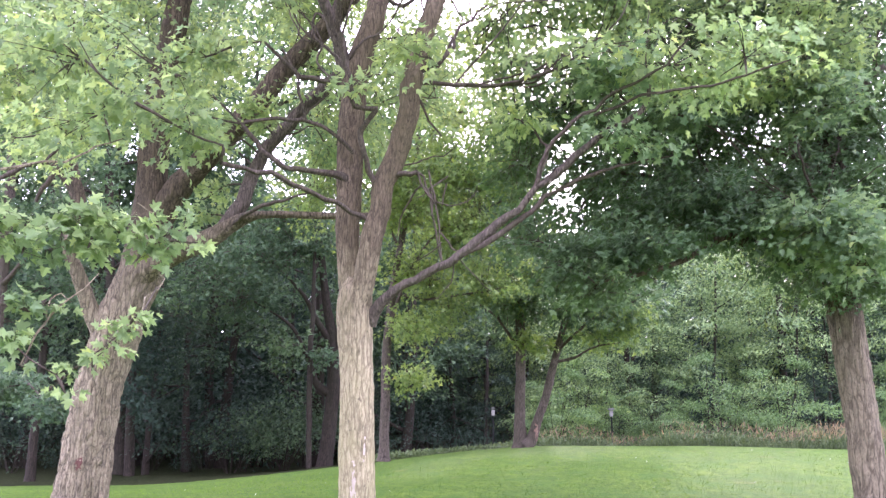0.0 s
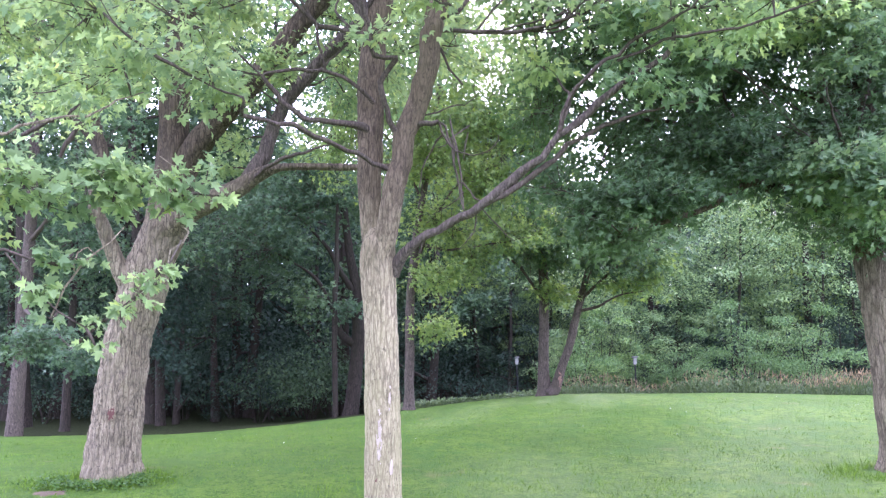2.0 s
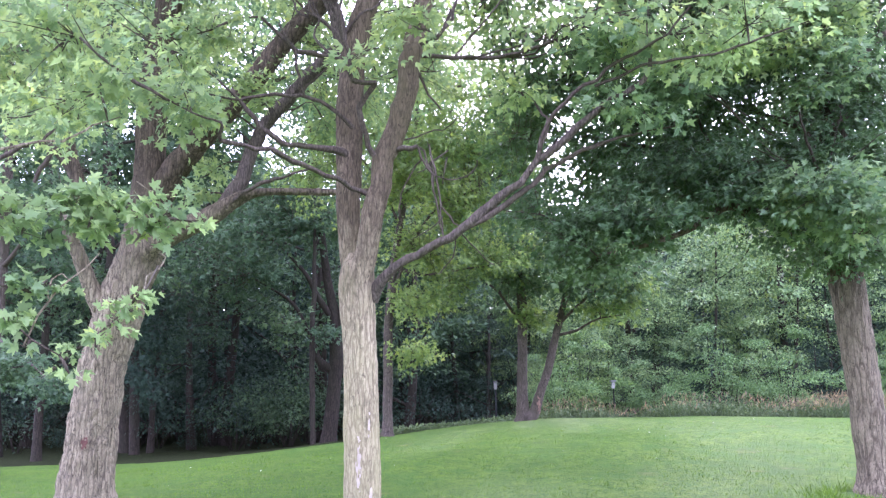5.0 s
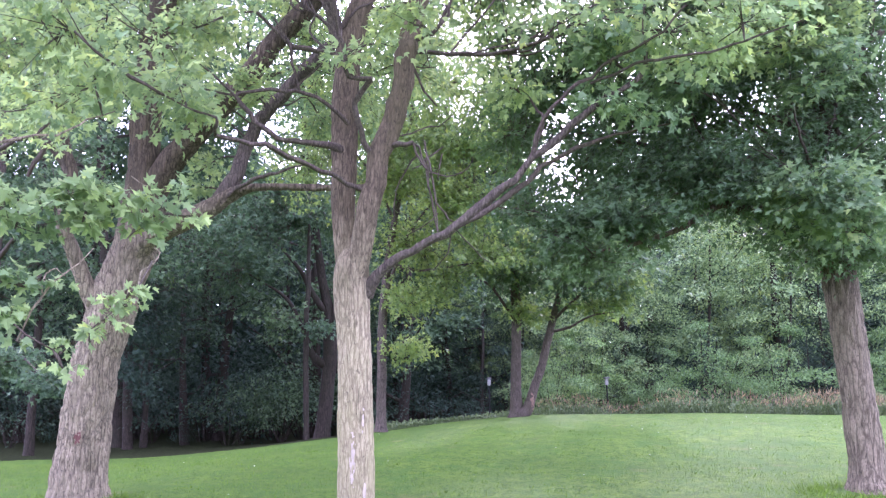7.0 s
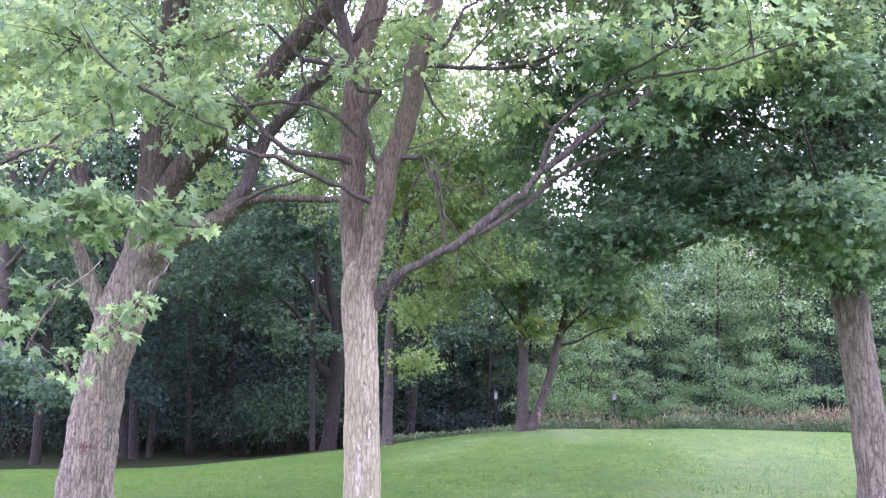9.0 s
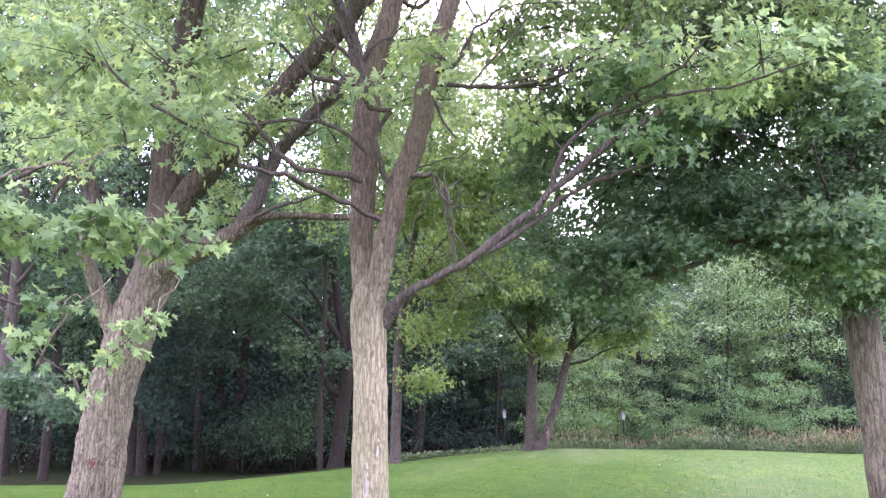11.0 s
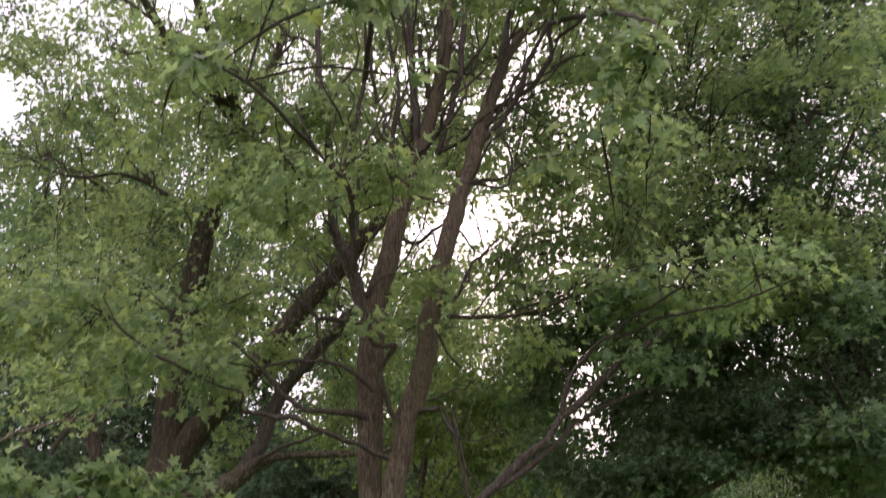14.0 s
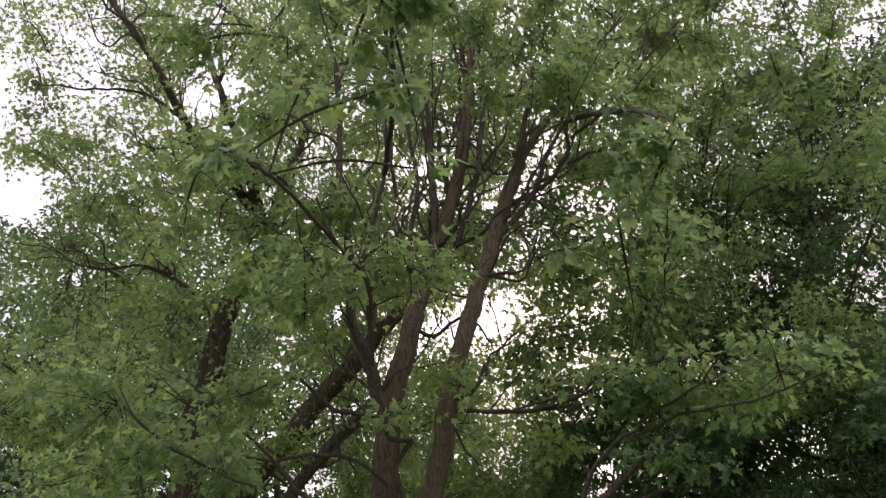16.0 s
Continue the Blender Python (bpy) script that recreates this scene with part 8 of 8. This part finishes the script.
def far_wood():
    """The deep wood that closes the view, lower where the bright sky shows between the trees."""
    g = np.random.default_rng(27)
    n = 60000
    deep = np.arange(n) % 4 == 0
    x = g.uniform(-42, 44, n)
    y = 58 + g.normal(0, 1.6, n) + 5 * deep
    top = 13 + 5 * value_noise(np.stack([x * 0.16, 0 * x, 0 * x], 1), 12) + 3 * value_noise(np.stack([x * 0.5, 0 * x, 0 * x], 1), 13) - 8 * (1 - step(1.5, 4, np.abs(x - 9.4))) - 1.5 * deep
    pos = np.stack([x, y, ground_z(x, y) + top * g.uniform(0, 1, n)], 1)
    axis = g.normal(size=(n, 3)) * (1, 1, 0.5) + (0, 0, -0.4)
    up = np.array((0, -0.5, 0.8)) + g.normal(size=(n, 3)) * 0.6
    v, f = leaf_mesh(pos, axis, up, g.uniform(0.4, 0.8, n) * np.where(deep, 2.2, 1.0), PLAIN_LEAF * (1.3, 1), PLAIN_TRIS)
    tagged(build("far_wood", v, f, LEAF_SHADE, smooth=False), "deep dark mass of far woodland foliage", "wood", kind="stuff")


far_wood()

# ---- grass, weeds and small things
BLADE = np.array([(-0.055, 0), (0.055, 0), (0.0, 1.0)])
BLADE_TRIS = np.array([(0, 1, 2)])
STALK = np.array([(-0.012, 0), (0.012, 0), (0.010, 0.6), (0, 1.0), (-0.010, 0.6)])
STALK_TRIS = np.array([(0, 1, 2), (0, 2, 4), (4, 2, 3)])
BLADES = leaf_material("grass_blade", (0.08, 0.15, 0.025), (0.16, 0.28, 0.038), 0.7, 0.3, 0.05)
WEED = leaf_material("weed_leaf", (0.085, 0.13, 0.05), (0.14, 0.205, 0.065), 0.4, 0.3)
CLOVER = leaf_material("clover_leaf", (0.085, 0.165, 0.045), (0.14, 0.26, 0.06), 0.4, 0.3, 0.2)
STRAW = leaf_material("dry_seed_head", (0.2, 0.165, 0.115), (0.25, 0.2, 0.13), 0.6, 0.3)
PETAL = leaf_material("white_petal", (0.7, 0.7, 0.64), (0.7, 0.7, 0.6), 0.1, 0.2)


def blades(name, label, x, y, height, width, mat, lean=0.35, outline=BLADE, tris=BLADE_TRIS, lift=0.0):
    pos = np.stack([x, y, ground_z(x, y) - 0.01 + lift], 1)
    axis = np.array((0, 0, 1.0)) + rng.normal(size=(len(x), 3)) * (lean, lean, 0.05)
    shape = outline * (width, 1)
    v, f = leaf_mesh(pos, axis, rng.normal(size=(len(x), 3)), height, shape, tris)
    return tagged(build(name, v, f, mat, smooth=False), label, "grass", kind="stuff")


n = 75000
gy = 8.2 + 10.5 * rng.uniform(0, 1, n) ** 1.3
gx = rng.uniform(-1, 1, n) * (2.5 + gy * 0.55)
tuft = value_noise(np.stack([gx * 3, gy * 3, 0 * gx], 1), 3)
blades("lawn_grass", "short mown green lawn grass", gx, gy, rng.uniform(0.022, 0.055, n) * (0.5 + 0.9 * tuft), 1.3, BLADES)
n = 6500
base = np.array([(-3.95, 10.2), (-0.72, 7.1), (5.15, 10.35)])[rng.choice(3, n, p=(0.7, 0.12, 0.18))]
az, r = rng.uniform(0, 6.28, n), np.abs(rng.normal(0, 0.2, n)) + 0.3
blades("tall_grass", "longer uncut grass round the tree bases", base[:, 0] + np.cos(az) * r * 1.25, base[:, 1] + np.sin(az) * r * 0.9, rng.uniform(0.03, 0.14, n), 0.9, BLADES, 0.6)
n = 900
az, r = rng.uniform(2.9, 6.5, n), np.abs(rng.normal(0, 0.2, n)) + 0.32
tx, ty = -3.9 + np.cos(az) * r * 1.15, 10.1 + np.sin(az) * r
v, f = leaf_mesh(np.stack([tx, ty, ground_z(tx, ty) + rng.uniform(0.02, 0.1, n)], 1), rng.normal(size=(n, 3)) * (1, 1, 0.3), np.array((0, 0, 1.0)) + rng.normal(size=(n, 3)) * 0.5, rng.uniform(0.02, 0.05, n), PLAIN_LEAF * (1.4, 1), PLAIN_TRIS)
tagged(build("clover", v, f, CLOVER, smooth=False), "clump of green clover leaves at the foot of the leaning maple", "clover", kind="stuff")
def edge_height(x, y):
    """How tall the wild growth stands along the edge of the lawn."""
    return (0.32 + 0.27 * step(1.5, 6, x)) * (0.35 + 1.0 * value_noise(np.stack([x * 0.8, y * 0.8, 0 * x], 1), 8))


n = 9000
mx = rng.uniform(-2, 21, n)
my = lawn_edge(mx) + 0.15 + np.abs(rng.normal(0, 1.4, n))
blades("meadow_grass", "tall wild grass and weeds behind the mown lawn", mx, my, rng.uniform(0.25, 0.95, n) * edge_height(mx, my), 1.2, WEED, 0.4, STALK, STALK_TRIS)
n = 13000
mx = rng.uniform(-2, 21, n)
my = lawn_edge(mx) + 0.3 + np.abs(rng.normal(0, 1.3, n))
pos = np.stack([mx, my, ground_z(mx, my) + rng.uniform(0.04, 0.6, n) * edge_height(mx, my)], 1)
v, f = leaf_mesh(pos, rng.normal(size=(n, 3)), np.array((0, 0, 1.0)) + rng.normal(size=(n, 3)) * 0.6, rng.uniform(0.05, 0.13, n), PLAIN_LEAF, PLAIN_TRIS)
tagged(build("weed", v, f, WEED, smooth=False), "leafy green weeds along the edge of the lawn", "weed", kind="stuff")
n = 8500
mx = rng.uniform(3.2, 21, n)
keep = value_noise(np.stack([mx * 0.7, 0 * mx, 0 * mx], 1), 5) * 0.8 + 0.45 * step(4, 12, mx) > rng.uniform(0.2, 0.95, n)
mx = mx[keep]
my = lawn_edge(mx) + 0.2 + np.abs(rng.normal(0, 1.0, len(mx)))
pos = np.stack([mx, my, ground_z(mx, my) + rng.uniform(0.35, 0.95, len(mx)) * edge_height(mx, my)], 1)
v, f = leaf_mesh(pos, np.array((0, 0, 1.0)) + rng.normal(size=(len(mx), 3)) * 0.4, rng.normal(size=(len(mx), 3)), rng.uniform(0.06, 0.2, len(mx)), PLAIN_LEAF * (0.22, 1), PLAIN_TRIS)
tagged(build("seed_heads", v, f, STRAW, smooth=False), "pinkish-brown dry seed heads of the tall grass", "grass", kind="stuff")
n = 45
fx, fy = rng.uniform(-6, 8, n), rng.uniform(8, 20, n)
pos = np.stack([fx, fy, ground_z(fx, fy) + 0.035], 1)
v, f = leaf_mesh(pos, rng.normal(size=(n, 3)) * (1, 1, 0.2), np.array((0, 0, 1.0)) + rng.normal(size=(n, 3)) * 0.3, rng.uniform(0.015, 0.04, n), PLAIN_LEAF, PLAIN_TRIS)
tagged(build("clover_flowers", v, f, PETAL, smooth=False), "small white clover flowers and petals in the lawn", "flower", kind="stuff")


def plain(name, color, rough):
    m, t, b = material(name, rough)
    c = ramp(t, noise_node(t, 14, 4).outputs[0], [(0.3, tuple(v * 0.75 for v in color)), (0.7, color)]).outputs[0]
    link(t, c, b.inputs["Base Color"])
    return m


WHITE, BLACK, GREY, RAW, PALE = plain("weathered_white_paint", (0.3, 0.3, 0.27), 0.7), plain("black_pole", (0.012, 0.012, 0.012), 0.95), plain("grey_roof", (0.13, 0.13, 0.125), 0.6), plain("red_heartwood", (0.15, 0.066, 0.053), 0.9), plain("bare_sapwood", (0.52, 0.44, 0.36), 0.9)


FLESH = plain("weathered_pink_wood", (0.27, 0.165, 0.125), 0.9)


def block(name, size, at, mat, owner, bevel=0.008, top=1.0):
    bm = bmesh.new()
    bmesh.ops.create_cube(bm, size=1)
    for w in bm.verts:
        k = top if w.co.z > 0 else 1
        w.co = Vector((w.co.x * size[0] * k, w.co.y * size[1] * k, w.co.z * size[2])) + Vector(at)
    bmesh.ops.bevel(bm, geom=bm.edges[:], offset=bevel, segments=2, affect="EDGES")
    me = bpy.data.meshes.new(name)
    bm.to_mesh(me)
    bm.free()
    me.materials.append(mat)
    ob = new(name, me)
    ob.parent = owner
    return ob


def bird_post(x, y, box_z, roof, label):
    z = float(ground_z(x, y))
    ob = new("bird_box")
    ob.location = (x, y, z)
    tagged(ob, label, "bird box")
    h = box_z - z
    v, f = tube(glide([(0, 0, -0.1, 0.026), (0.01, 0, h * 0.5, 0.024), (0, 0, h - 0.1, 0.024)], 0.2), 10)
    pole = build("pole", v, f, BLACK)
    pole.parent = ob
    box = block("box", (0.1, 0.1, 0.2), (0, 0, h), WHITE, ob, 0.012)
    block("roof", (roof, roof, 0.05), (0, 0, h + 0.135), GREY, ob, 0.012, 0.8)
    hole = build("entrance_hole", *tube(np.array([(0, -0.054, h + 0.03, 0.018), (0, -0.048, h + 0.03, 0.018)]), 12), BLACK)
    hole.parent = box


def soil_patch(x, y, rx, ry):
    """A worn patch of bare brown earth that lies on the lawn."""
    rings, seg = 5, 36
    th = np.arange(seg) / seg * 2 * np.pi
    edge = 0.7 + 0.6 * value_noise(np.stack([np.cos(th) * 2.2, np.sin(th) * 2.2, 0 * th], 1), 41)
    k = np.linspace(0.05, 1, rings)[:, None]
    px, py = (x + k * rx * edge * np.cos(th)).ravel(), (y + k * ry * edge * np.sin(th)).ravel()
    pz = ground_z(px, py) + 0.012 - 0.02 * np.repeat(k[:, 0] ** 4, seg)
    i = (np.arange(rings - 1)[:, None] * seg + np.arange(seg)[None]).ravel()
    j = (np.arange(rings - 1)[:, None] * seg + (np.arange(seg)[None] + 1) % seg).ravel()
    ob = build("soil_patch", np.stack([px, py, pz], 1), np.stack([i, j, j + seg, i + seg], 1), SOIL)
    tagged(ob, "worn patch of bare brown soil in the lawn", "soil", kind="structure")


SOIL = plain("bare_soil", (0.115, 0.078, 0.045), 0.95)
soil_patch(-4.2, 9.48, 0.22, 0.18)
bird_post(2.25, 28.0, 2.36, 0.15, "small white bird box on a thin dark pole")
bird_post(6.02, 28.0, 2.36, 0.2, "white bird feeder with a flat grey roof on a black pole")


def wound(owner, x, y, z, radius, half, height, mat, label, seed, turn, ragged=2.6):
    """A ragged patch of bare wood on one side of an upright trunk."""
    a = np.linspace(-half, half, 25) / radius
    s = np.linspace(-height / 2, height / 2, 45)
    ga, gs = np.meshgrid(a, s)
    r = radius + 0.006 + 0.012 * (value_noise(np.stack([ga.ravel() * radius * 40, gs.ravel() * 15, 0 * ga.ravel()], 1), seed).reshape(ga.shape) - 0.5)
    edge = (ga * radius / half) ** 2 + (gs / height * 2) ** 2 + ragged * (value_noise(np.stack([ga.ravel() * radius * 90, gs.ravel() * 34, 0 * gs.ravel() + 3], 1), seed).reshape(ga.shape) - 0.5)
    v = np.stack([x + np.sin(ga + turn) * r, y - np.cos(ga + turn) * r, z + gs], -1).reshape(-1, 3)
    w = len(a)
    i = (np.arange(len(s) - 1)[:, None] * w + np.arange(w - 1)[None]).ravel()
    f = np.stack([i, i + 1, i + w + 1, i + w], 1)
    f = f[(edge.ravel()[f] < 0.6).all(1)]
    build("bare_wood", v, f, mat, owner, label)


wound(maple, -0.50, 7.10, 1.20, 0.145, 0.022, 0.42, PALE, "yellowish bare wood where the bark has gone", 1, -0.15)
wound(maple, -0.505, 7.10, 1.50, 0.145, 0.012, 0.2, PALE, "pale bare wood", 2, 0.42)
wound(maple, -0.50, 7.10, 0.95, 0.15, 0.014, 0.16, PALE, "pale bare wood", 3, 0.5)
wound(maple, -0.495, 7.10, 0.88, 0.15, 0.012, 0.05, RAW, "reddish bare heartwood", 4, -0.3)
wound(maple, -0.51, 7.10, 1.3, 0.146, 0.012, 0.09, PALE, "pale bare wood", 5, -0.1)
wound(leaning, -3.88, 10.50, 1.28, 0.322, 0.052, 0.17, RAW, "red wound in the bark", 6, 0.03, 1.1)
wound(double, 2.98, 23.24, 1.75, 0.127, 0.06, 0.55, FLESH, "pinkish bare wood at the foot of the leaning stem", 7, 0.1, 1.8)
